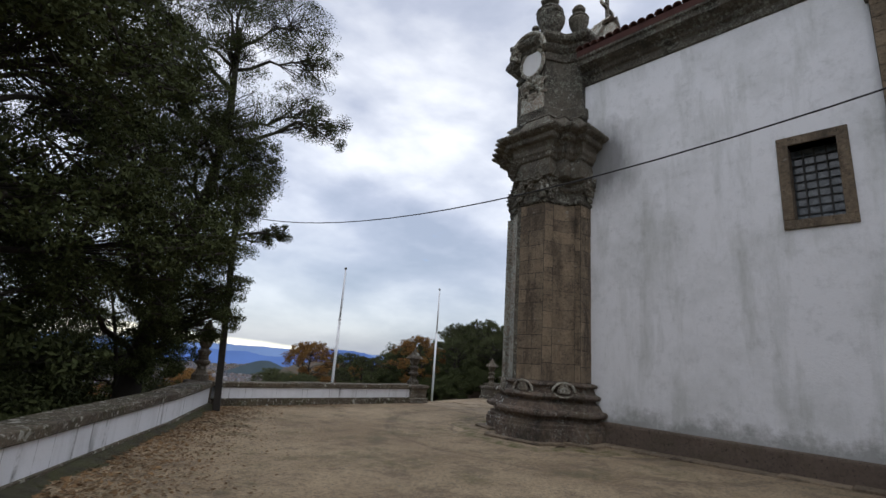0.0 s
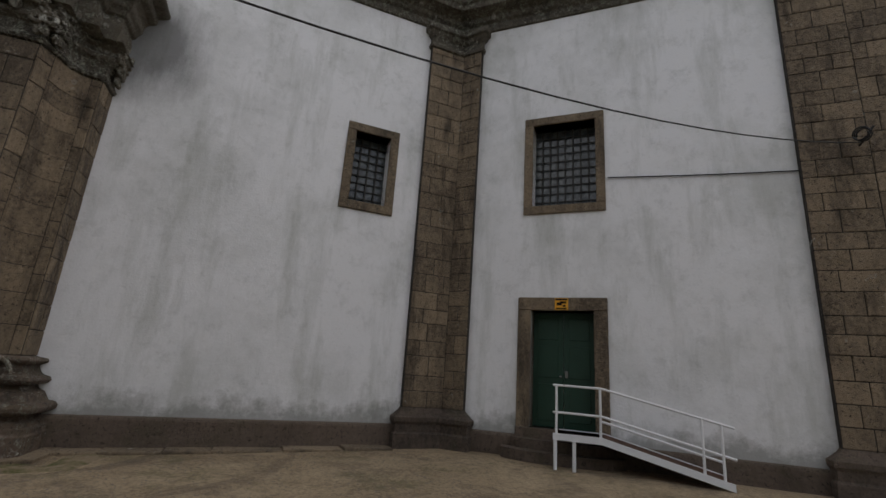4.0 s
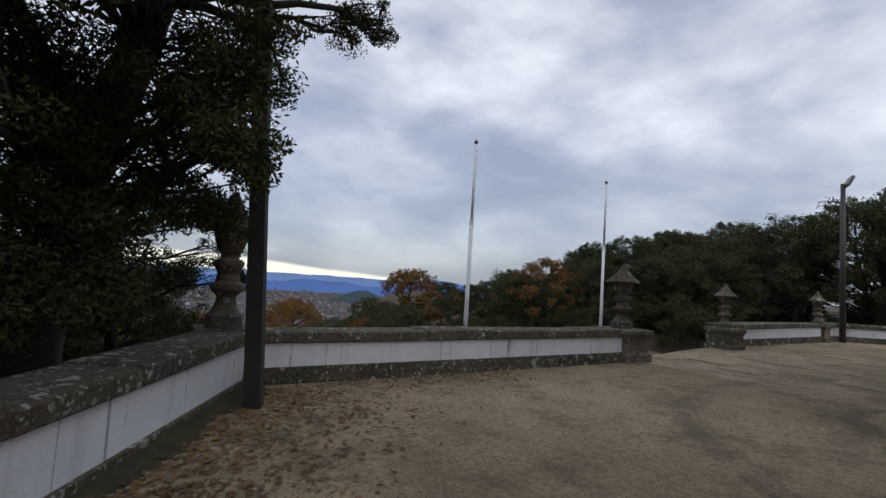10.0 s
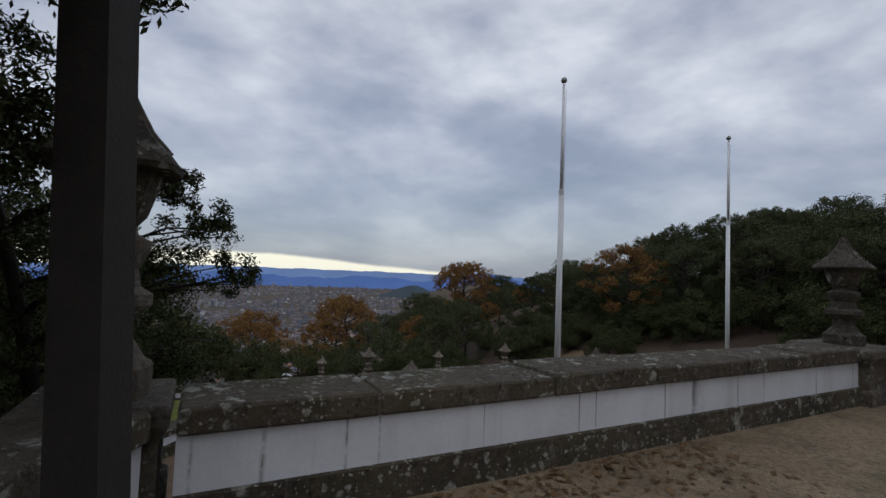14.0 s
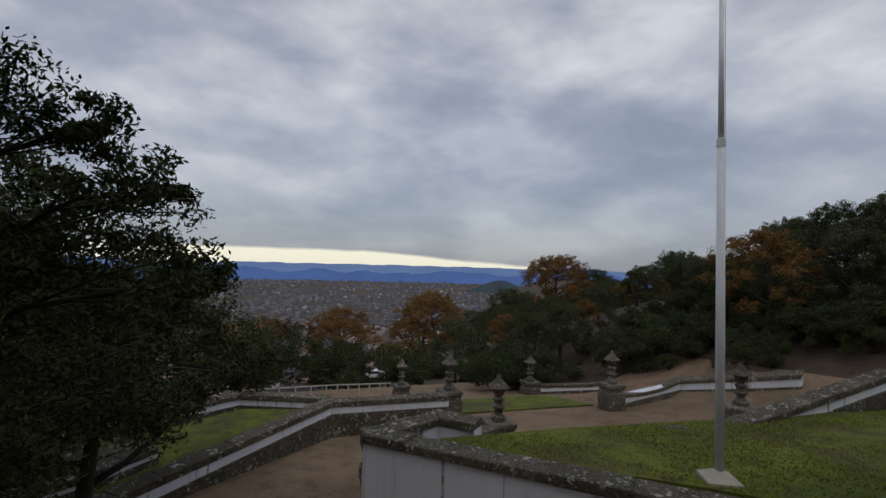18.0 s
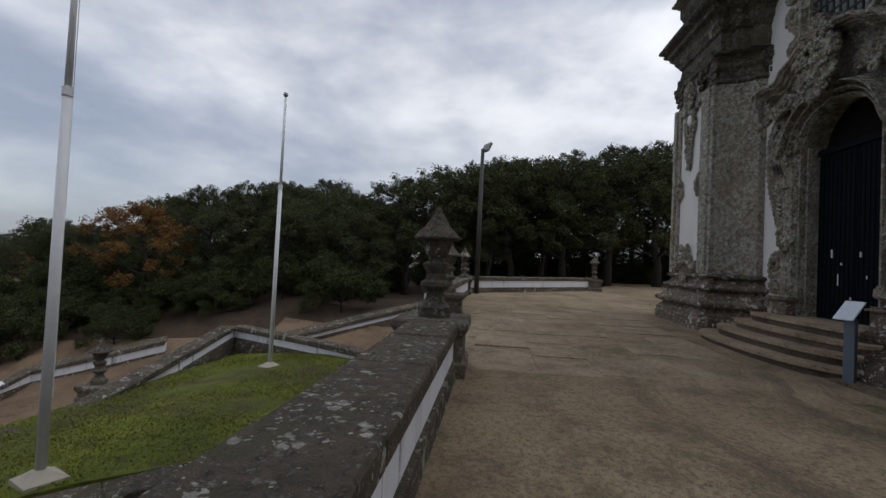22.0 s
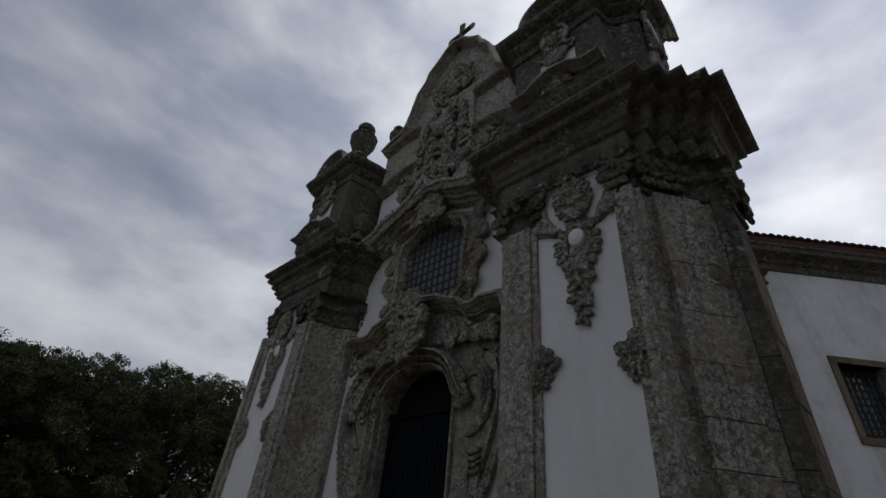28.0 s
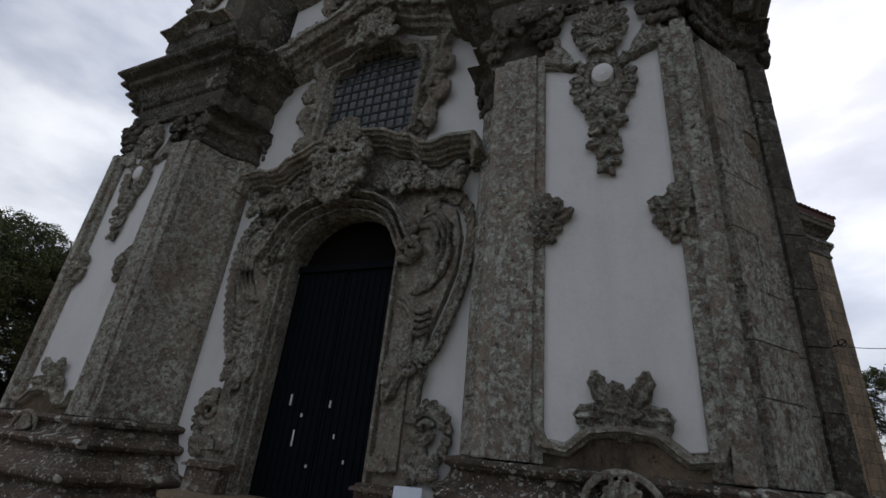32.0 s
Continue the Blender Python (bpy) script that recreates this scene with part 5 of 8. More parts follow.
OAKS = [oak_meshes(10.0, s, WOODLEAF) for s in (11, 12, 13, 16)]
PALE = oak_meshes(9.5, 14, OLIVE, 0.08, 17, 0.36, 36)
AUTUMN = oak_meshes(8.5, 15, RUST, 0.085, 18, 0.42, 48)
TALL = [oak_meshes(12.0, s, LEAF, 0.060, 26, 0.34, 110, 10, 0.22) for s in (21, 22)]
BUSH = shrub_meshes(3.4, 31, LEAF)

# the great oak behind the corner of the parapet; its high limbs reach out over the forecourt
CORNER_OAK = bough_tree([(3.0, 14.8, -1.6), (3.05, 14.85, 0.6), (3.2, 15.05, 1.8), (3.7, 15.2, 4.0), (4.1, 15.1, 6.4), (4.2, 14.9, 9.0), (4.0, 14.8, 12.0)], 0.36,
                    [(6.95, 15.75, 5.80, 0.45), (6.35, 15.9, 5.45, 0.45), (5.6, 15.6, 6.2, 0.6), (6.7, 13.1, 8.9, 0.85), (5.9, 13.4, 9.3, 1.1), (6.1, 13.6, 11.2, 1.0), (5.2, 13.8, 12.4, 1.4), (4.2, 14.5, 13.6, 1.5),
                     (3.0, 14.6, 13.0, 1.6), (4.55, 12.95, 3.3, 0.5), (4.5, 12.75, 2.5, 0.45), (4.25, 13.25, 2.9, 0.6), (4.3, 13.6, 4.3, 0.8), (4.5, 14.0, 5.5, 0.9), (3.2, 13.2, 5.2, 1.2),
                     (2.4, 13.6, 6.5, 1.5), (1.6, 14.2, 5.2, 1.4), (2.0, 13.0, 8.5, 1.6), (3.6, 13.2, 8.0, 1.4), (4.7, 13.3, 7.3, 0.9), (1.2, 15.2, 8.0, 1.7), (2.6, 16.0, 9.5, 1.6), (4.4, 16.0, 9.0, 1.2), (3.0, 16.2, 6.5, 1.2),
                     (1.2, 13.6, 3.4, 1.1), (2.2, 13.6, 3.2, 0.9), (3.1, 13.9, 3.1, 0.7), (2.2, 15.5, 11.5, 1.6), (3.6, 13.4, 10.5, 1.4), (0.6, 14.0, 11.0, 1.7), (0.4, 13.0, 6.6, 1.4),
                     (3.9, 12.8, 5.9, 1.0), (4.5, 13.1, 6.4, 0.8), (3.6, 12.6, 4.3, 0.9), (2.9, 12.8, 6.8, 1.1), (4.9, 13.9, 6.6, 0.8), (5.2, 14.4, 7.6, 0.9), (2.6, 12.7, 4.2, 1.0), (1.6, 12.2, 5.8, 1.2), (3.9, 14.2, 3.6, 0.7), (4.6, 15.3, 3.2, 0.6), (4.9, 15.6, 4.3, 0.8), (4.2, 16.2, 2.4, 0.7), (2.2, 11.9, 3.6, 1.0), (1.4, 11.7, 4.7, 1.1), (2.7, 12.3, 2.7, 0.7), (1.0, 12.0, 2.8, 0.9),
                     (2.93, 13.90, 3.29, 0.80), (3.08, 13.90, 2.54, 0.70), (4.35, 13.90, 3.24, 0.45), (4.03, 13.90, 2.57, 0.60), (3.43, 13.90, 2.14, 0.65), (3.08, 13.90, 1.75, 0.65), (3.79, 13.90, 1.84, 0.50), (3.42, 13.90, 1.33, 0.55), (3.10, 13.90, 1.09, 0.50), (3.75, 13.90, 1.23, 0.40), (4.71, 13.90, 2.64, 0.40), (4.52, 13.90, 2.07, 0.30)], 27, LEAF, 0.030, 26, 190, 0.31)
plant(CORNER_OAK, 0, 0, 0, 0, 1.0, "great dark evergreen oak leaning over the parapet corner", "evergreen oaks", "oak_tree")
BEHIND = bough_tree([(3.6, 19.8, -4.0), (3.7, 19.7, -2.4), (3.8, 19.5, -1.0), (3.6, 19.4, 0.4), (3.3, 19.4, 1.8), (2.9, 19.3, 3.2)], 0.16,
                    [(4.35, 18.9, 2.55, 0.65), (4.95, 18.9, 2.45, 0.42), (5.4, 18.7, 1.9, 0.45), (5.75, 18.6, 1.35, 0.36), (4.7, 19.1, 1.4, 0.85), (3.6, 19.2, 2.7, 0.8), (3.2, 19.5, 1.5, 1.1), (4.2, 19.5, 0.2, 1.0), (3.0, 19.0, 3.7, 0.9),
                     (2.3, 19.4, 4.4, 1.0), (5.0, 20.2, 0.2, 0.8), (2.2, 19.6, 2.6, 1.2), (3.4, 20.2, -0.8, 1.0), (1.6, 19.6, 0.8, 1.2)], 33, LEAF, 0.029, 30, 150, 0.24)
plant(BEHIND, 0, 0, 0, 0, 1.0, "young evergreen oak below the parapet corner", "evergreen oaks", "oak_tree")
BELOW = bough_tree([(3.0, 24.2, -5.0), (3.1, 24.2, -3.2), (3.2, 24.3, -1.8), (3.2, 24.2, -0.4), (3.0, 24.2, 1.0)], 0.18,
                   [(4.6, 22.6, 1.1, 0.7), (3.9, 23.0, 0.8, 1.1), (3.1, 23.0, 1.9, 1.2), (5.2, 25.4, -0.5, 0.9), (4.4, 25.8, 0.2, 1.1), (5.5, 26.6, -1.2, 0.8), (3.4, 25.8, 1.0, 1.3), (2.0, 24.0, 2.4, 1.3), (4.4, 24.0, -0.9, 1.0), (1.6, 23.6, 0.6, 1.3),
                    (3.6, 22.6, -0.8, 1.0), (2.4, 26.5, -0.4, 1.3)], 35, LEAF, 0.055, 20, 90, 0.30)
plant(BELOW, 0, 0, 0, 0, 1.0, "evergreen oak on the slope below the garden path", "evergreen oaks", "oak_tree")

rnd = random.Random(5)
for k, (x, y, z, s, turn) in enumerate(((-1.4, 12.4, -0.9, 0.98, 150), (-2.4, 20.5, -2.6, 0.85, 120), (-4.2, 11.0, -1.0, 1.10, 160), (-3.2, 17.6, -2.0, 0.95, 250), (-9.0, 8.0, -1.5, 1.05, 80))):
    plant(TALL[k % 2], x, y, z, turn, s, "tall dark evergreen oak behind the parapet", "evergreen oaks", "oak_tree")
for x, y, s in ((-0.6, 26.5, 0.62), (-4, 25, 0.85), (-3, 32, 0.75), (-0.4, 35, 0.55), (-8, 18, 1.1), (-9, 28, 1.05), (-1, 43, 0.6), (-5, 42, 0.8), (-13, 10, 1.2), (-16, 24, 1.2), (-10, 38, 1.0), (-17, 34, 1.2)):
    plant(rnd.choice(OAKS), x, y, land_z(x, y), rnd.uniform(0, 360), s, "dark evergreen oak on the wooded slope", "oaks on the slope", "oak_tree")

for x, y, s in ((2.0, -31, 1.0), (-3.0, -27, 0.95), (-7.5, -22, 1.05), (5.0, -36, 1.05), (-12, -14, 1.1), (-1.0, -36, 1.1), (-10, -2, 1.0), (46.5, -13, 1.0), (45, -18, 1.0), (44, -25, 1.0), (50, -11, 1.1), (49, -20, 1.1)):
    plant(rnd.choice(OAKS), x, y, terrace_z(x, y) if x > -8 and y < -6 else -1.2, rnd.uniform(0, 360), s, "evergreen oak at the far end of the forecourt", "oaks of the forecourt", "oak_tree")

# the skyline of the wood: degrees round from north against degrees above the eye, seen from the parapet
SKYLINE = [(20, -4.0), (34, -2.0), (39, -0.3), (47, 2.5), (51, 2.6), (54, 6.3), (58, 7.8), (63, 9.3), (69, 10.0), (74, 8.2), (79, 9.1), (83, 12.5), (87, 10.6), (91, 14.4), (97, 14.9), (104, 14.4), (110, 16.0), (125, 16.5)]


def ground_at(x, y):
    return land_z(x, y) if y > 16 or x > 47 else terrace_z(x, y)


def wood(x, y, full=1.0, kind=None, label="dark evergreen oak at the edge of the wood"):
    """An oak as tall as the skyline of the wood allows at its place."""
    z = ground_at(x, y)
    d, az = math.hypot(x - 7, y - 14.6), math.degrees(math.atan2(x - 7, y - 14.6))
    top = 1.5 + d * math.tan(radians(float(np.interp(az, [q[0] for q in SKYLINE], [q[1] for q in SKYLINE]))))
    tall = min(max((top - z) * full * rnd.uniform(0.74, 1.10), 2.6), 13.0)
    plant(kind or rnd.choice(OAKS + OAKS + [PALE]), x, y, z, rnd.uniform(0, 360), tall / 10.0, label, "oaks of the wood", "oak_tree")


# edge of the wood from the slope round to the far side of the forecourt
for x, y in ((32.6, 31.0), (34, 27), (35.6, 23.6), (37, 20), (38.5, 16.6), (39.6, 13), (40.6, 9.4), (42, 6), (43.5, 2), (45, -3), (46, -8)):
    wood(x, y, 1.0)
    wood(x + rnd.uniform(4, 6), y + rnd.uniform(1, 5), rnd.uniform(0.86, 1.0))
    wood(x + rnd.uniform(9, 13), y + rnd.uniform(-1, 5), rnd.uniform(0.8, 0.95))
for x, y in ((30.4, 29.0), (31.2, 25.6), (32.6, 22.4), (33.2, 28.2), (36.5, 21.6), (38.2, 14.6), (40.4, 11.0)):
    wood(x, y, rnd.uniform(0.74, 0.88))
for i in range(34):
    a, d = radians(24 + 30 * (i + rnd.random()) / 34), rnd.uniform(30, 58)
    x, y = 7 + d * math.sin(a), 14.6 + d * math.cos(a)
    wood(x, y, rnd.uniform(0.80, 1.0), OAKS[i % 4] if i % 5 else AUTUMN)
for i in range(44):
    a, d = radians(rnd.uniform(20, 62)), rnd.uniform(24, 34)
    x, y = 7 + d * math.sin(a), 14.6 + d * math.cos(a)
    if inside(x, y, [(10, 20), (10, 37), (22, 36.5), (24, 32), (26, 27), (26, 20)]):
        continue
    plant(BUSH, x, y, land_z(x, y) - 0.2, rnd.uniform(0, 360), rnd.uniform(0.5, 0.85), "dark undergrowth shrub beneath the oaks", "undergrowth shrubs", "shrub")
for i in range(80):
    a, d = radians(rnd.uniform(17, 46)), rnd.uniform(75, 210)
    x, y = 7 + d * math.sin(a), 15 + d * math.cos(a)
    if d < 110 and a < radians(24):
        continue
    plant(rnd.choice(OAKS + [PALE, AUTUMN]), x, y, land_z(x, y) - 0.5, rnd.uniform(0, 360), rnd.uniform(0.85, 1.25), "oak of the woods on the lower slope", "lower woods", "oak_tree")
for x, y in ((22, 45), (26, 48), (31, 44), (36, 40), (20, 54), (27, 58), (34, 52), (42, 46)):
    wood(x, y, rnd.uniform(0.75, 0.95))
for x, y, s in ((33.5, 60.0, 0.9), (26, 87, 1.5), (23.6, 83, 1.15), (29.5, 92, 1.4), (12.6, 74, 1.25), (10.5, 70, 1.0), (3.0, 66, 0.95), (1.2, 60, 0.8), (31, 54, 0.8), (20, 76, 0.75), (17.5, 72, 0.7), (23.0, 50.0, 0.6)):
    plant(AUTUMN, x, y, land_z(x, y), rnd.uniform(0, 360), s, "rust-coloured autumn tree on the slope", "autumn trees", "autumn_tree")
for i in range(40):
    a = rnd.uniform(-0.35, 1.2)
    r = rnd.uniform(24, 32)
    x, y = 19 + r * math.cos(a), 10 + r * math.sin(a)
    if y < 8 and x < 40:
        continue
    plant(BUSH, x + 6.5, y, ground_at(x + 6.5, y) - 0.1, rnd.uniform(0, 360), rnd.uniform(0.5, 0.9), "dark undergrowth shrub beneath the oaks", "undergrowth shrubs", "shrub")
for i in range(30):
    x, y = rnd.uniform(25, 38), rnd.uniform(30, 40)
    plant(BUSH, x, y, land_z(x, y) - 0.15, rnd.uniform(0, 360), rnd.uniform(0.4, 0.8), "dark undergrowth shrub beneath the oaks", "undergrowth shrubs", "shrub")
plant(AUTUMN, 28.2, 31.6, land_z(28.2, 31.6), 70, 0.66, "rust-coloured autumn tree at the edge of the wood", "autumn trees", "autumn_tree")

for i in range(46):
    x, y = rnd.uniform(29, 40), rnd.uniform(21, 34)
    plant(BUSH, x, y, ground_at(x, y) - 0.15, rnd.uniform(0, 360), rnd.uniform(0.5, 1.0), "dark undergrowth shrub beneath the oaks", "undergrowth shrubs", "shrub")

# deeper rows of the wood
for i in range(26):
    x, y = rnd.uniform(42, 62), rnd.uniform(2, 52)
    wood(x, y, rnd.uniform(0.7, 0.95), None, "dark evergreen oak deep in the wood")
    plant(BUSH, x - 3, y + 2, ground_at(x - 3, y + 2) - 0.2, rnd.uniform(0, 360), rnd.uniform(1.0, 1.5), "dark undergrowth shrub beneath the oaks", "undergrowth shrubs", "shrub")

# undergrowth that closes the gaps between the far trunks
for i in range(26):
    x, y = rnd.uniform(50, 56), -24 + 34 * i / 26
    plant(BUSH, x, y, ground_at(x, y) - 0.2, rnd.uniform(0, 360), rnd.uniform(1.2, 1.7), "dark undergrowth shrub beneath the oaks", "undergrowth shrubs", "shrub")

# thicket behind the west parapet and under the slope trees
for x, y, z, s in ((0.9, 15.2, -1.6, 1.0), (-0.6, 12.9, -1.6, 1.1), (-2.6, 10.4, -1.6, 1.1), (-4.2, 7.6, -1.6, 1.1), (0.4, 16.8, -1.8, 1.3), (-1.4, 14.2, -1.4, 1.5), (1.6, 20.5, -3.0, 1.1), (-0.4, 22.6, -3.4, 1.3), (-1.8, 26.5, -3.8, 1.5), (-2.6, 30, -4.2, 1.6),
                   (-0.4, 33, -4.6, 1.2), (1.0, 38, -5.2, 1.4), (4.5, 42, -6, 1.3), (-3, 17, -2, 1.7), (-5, 21, -3, 1.9), (-4, 9, -1, 1.7), (3.0, 46, -7, 1.5), (7.5, 46, -7.2, 1.3), (11, 48, -8.2, 1.2), (15, 47, -7.9, 1.2), (19, 46, -7.2, 1.2), (13.2, 44, -6.6, 0.9), (9, 44, -6.6, 1.0)):
    plant(BUSH, x, y, z, rnd.uniform(0, 360), s, "dark leafy shrub in the thicket on the slope", "slope shrubs", "shrub")

# ---- distance ----
def hills(name, dist, zbase, peaks, material, label, seed, amp=45):
    """A long ridge across the horizon."""
    n = 400
    verts, faces = [], []
    for i in range(n + 1):
        a = radians(-75 + 150 * i / n)
        x, y = dist * math.sin(a), dist * math.cos(a)
        h = peaks(math.degrees(a)) + amp * noise.noise((i * 0.033, seed, 0)) + 0.35 * amp * noise.noise((i * 0.11, seed, 2)) + 0.10 * amp * noise.noise((i * 0.6, seed, 4))
        verts += [(x, y, zbase), (x * 1.04, y * 1.04, h), (x * 1.12, y * 1.12, zbase)]
    for i in range(n):
        for k in (0, 1):
            faces.append((3 * i + k, 3 * (i + 1) + k, 3 * (i + 1) + k + 1, 3 * i + k + 1))
    tagged(mesh_ob(name, verts, faces, material, smooth=True), label, "hills", kind="structure")


# each ridge has its own amount of haze put into its colour
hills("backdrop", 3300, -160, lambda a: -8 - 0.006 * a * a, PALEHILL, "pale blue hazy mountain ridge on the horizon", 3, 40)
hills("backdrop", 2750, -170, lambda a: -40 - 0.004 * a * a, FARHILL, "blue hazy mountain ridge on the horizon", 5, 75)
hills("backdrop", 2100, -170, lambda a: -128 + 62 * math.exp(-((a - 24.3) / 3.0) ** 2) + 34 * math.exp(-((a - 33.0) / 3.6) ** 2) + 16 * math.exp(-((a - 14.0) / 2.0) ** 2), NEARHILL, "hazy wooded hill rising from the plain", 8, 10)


def city():
    """Blocks of the city on the plain, thicker in some quarters, with green between."""
    rnd = np.random.default_rng(8)
    bm_v, bm_f = [], []
    while len(bm_f) < 5 * 10000:
        d = 640 + 2250 * rnd.random() ** 1.15
        a = radians(rnd.uniform(-32, 44))
        x, y = d * math.sin(a), d * math.cos(a)
        if noise.noise((x * 0.006, y * 0.006, 3.0)) + 0.35 * noise.noise((x * 0.02, y * 0.02, 5.0)) < rnd.uniform(-0.35, 0.22) - 0.16 * (d > 1300):
            continue
        w, l, h = rnd.uniform(5, 13), rnd.uniform(5, 10), rnd.choice([3, 5, 7, 12, 16], p=[0.42, 0.34, 0.16, 0.06, 0.02])
        z, t = land_z(x, y), 0.5 * noise.noise((x * 0.003, y * 0.003, 9.0)) * 3
        k, c, q = len(bm_v), math.cos(t), math.sin(t)
        bm_v += [(x + sx * w / 2 * c - sy * l / 2 * q, y + sx * w / 2 * q + sy * l / 2 * c, z + zz) for zz in (-6, h) for sx, sy in ((-1, -1), (1, -1), (1, 1), (-1, 1))]
        bm_f += [tuple(k + j for j in f) for f in ((0, 1, 5, 4), (1, 2, 6, 5), (2, 3, 7, 6), (3, 0, 4, 7), (4, 5, 6, 7))]
    m = Mat("city_buildings")
    # low-contrast bluish greys put the distance haze into the building colours
    ob = mesh_ob("city", bm_v, bm_f, m.done(m.ramp(m.island(), (0.0, (0.105, 0.115, 0.14)), (0.30, (0.14, 0.14, 0.16)), (0.48, (0.165, 0.135, 0.135)), (0.66, (0.195, 0.165, 0.16)), (0.84, (0.20, 0.20, 0.215)), (0.95, (0.26, 0.26, 0.27)), (1.0, (0.46, 0.45, 0.44))), 0.9))
    tagged(ob, "sprawling pale city in the valley", "city", kind="stuff")


def houses():
    """Nearer houses below the hill: white walls and hipped orange roofs."""
    r = np.random.default_rng(18)
    wv, wf, rv, rf = [], [], [], []
    for i in range(520):
        d, a = 560 + 520 * r.random(), radians(r.uniform(-26, 30))
        x, y, t = d * math.sin(a), d * math.cos(a), r.uniform(0, 3.1)
        w, l, h, z = r.uniform(3.5, 6), r.uniform(4, 9), r.uniform(3, 8), land_z(x, y)
        u, v = np.array([math.cos(t), math.sin(t), 0]), np.array([-math.sin(t), math.cos(t), 0])
        p, k, q = np.array([x, y, z]), len(wv), len(rv)
        c = [p + u * w * sx + v * l * sy for sx, sy in ((-1, -1), (1, -1), (1, 1), (-1, 1))]
        wv += [tuple(e) for e in c] + [tuple(e + np.array([0, 0, h])) for e in c]
        wf += [tuple(k + j for j in f) for f in ((0, 1, 5, 4), (1, 2, 6, 5), (2, 3, 7, 6), (3, 0, 4, 7))]
        rv += [tuple(e + np.array([0, 0, h])) for e in [p + (e - p) * 1.08 for e in c]] + [tuple(p - v * l * 0.5 + np.array([0, 0, h + 2.2])), tuple(p + v * l * 0.5 + np.array([0, 0, h + 2.2]))]
        rf += [tuple(q + j for j in f) for f in ((0, 1, 4), (1, 2, 5, 4), (2, 3, 5), (3, 0, 4, 5))]
    m = Mat("pale_house_walls")
    tagged(mesh_ob("houses", wv, wf, m.done(m.ramp(m.island(), (0.0, (0.45, 0.45, 0.46)), (0.5, (0.30, 0.29, 0.28)), (1.0, (0.55, 0.54, 0.52))), 0.9)), "pale house walls on the edge of the city", "houses", kind="stuff")
    m = Mat("clay_house_roofs")
    tagged(mesh_ob("house_roofs", rv, rf, m.done(m.ramp(m.island(), (0.0, (0.24, 0.11, 0.07)), (0.6, (0.30, 0.17, 0.12)), (1.0, (0.20, 0.19, 0.20))), 0.9)), "orange clay roofs on the edge of the city", "houses", kind="stuff")


city()
houses()
# ---- carved ornament ----
def on_front(y):
    """Frame of a surface that faces north: u to +x, v up, w outwards."""
    return Matrix(((1, 0, 0, 0), (0, 0, 1, y), (0, 1, 0, 0), (0, 0, 0, 1)))


def on_plan(a, b):
    """Frame of an upright surface along the plan line a-b: u along it from the middle, v up, w to its right."""
    a, b = Vector(a), Vector(b)
    u = (b - a).normalized()
    c = (a + b) / 2
    return Matrix(((u.x, 0, u.y, c.x), (u.y, 0, -u.x, c.y), (0, 1, 0, 0), (0, 0, 0, 1)))


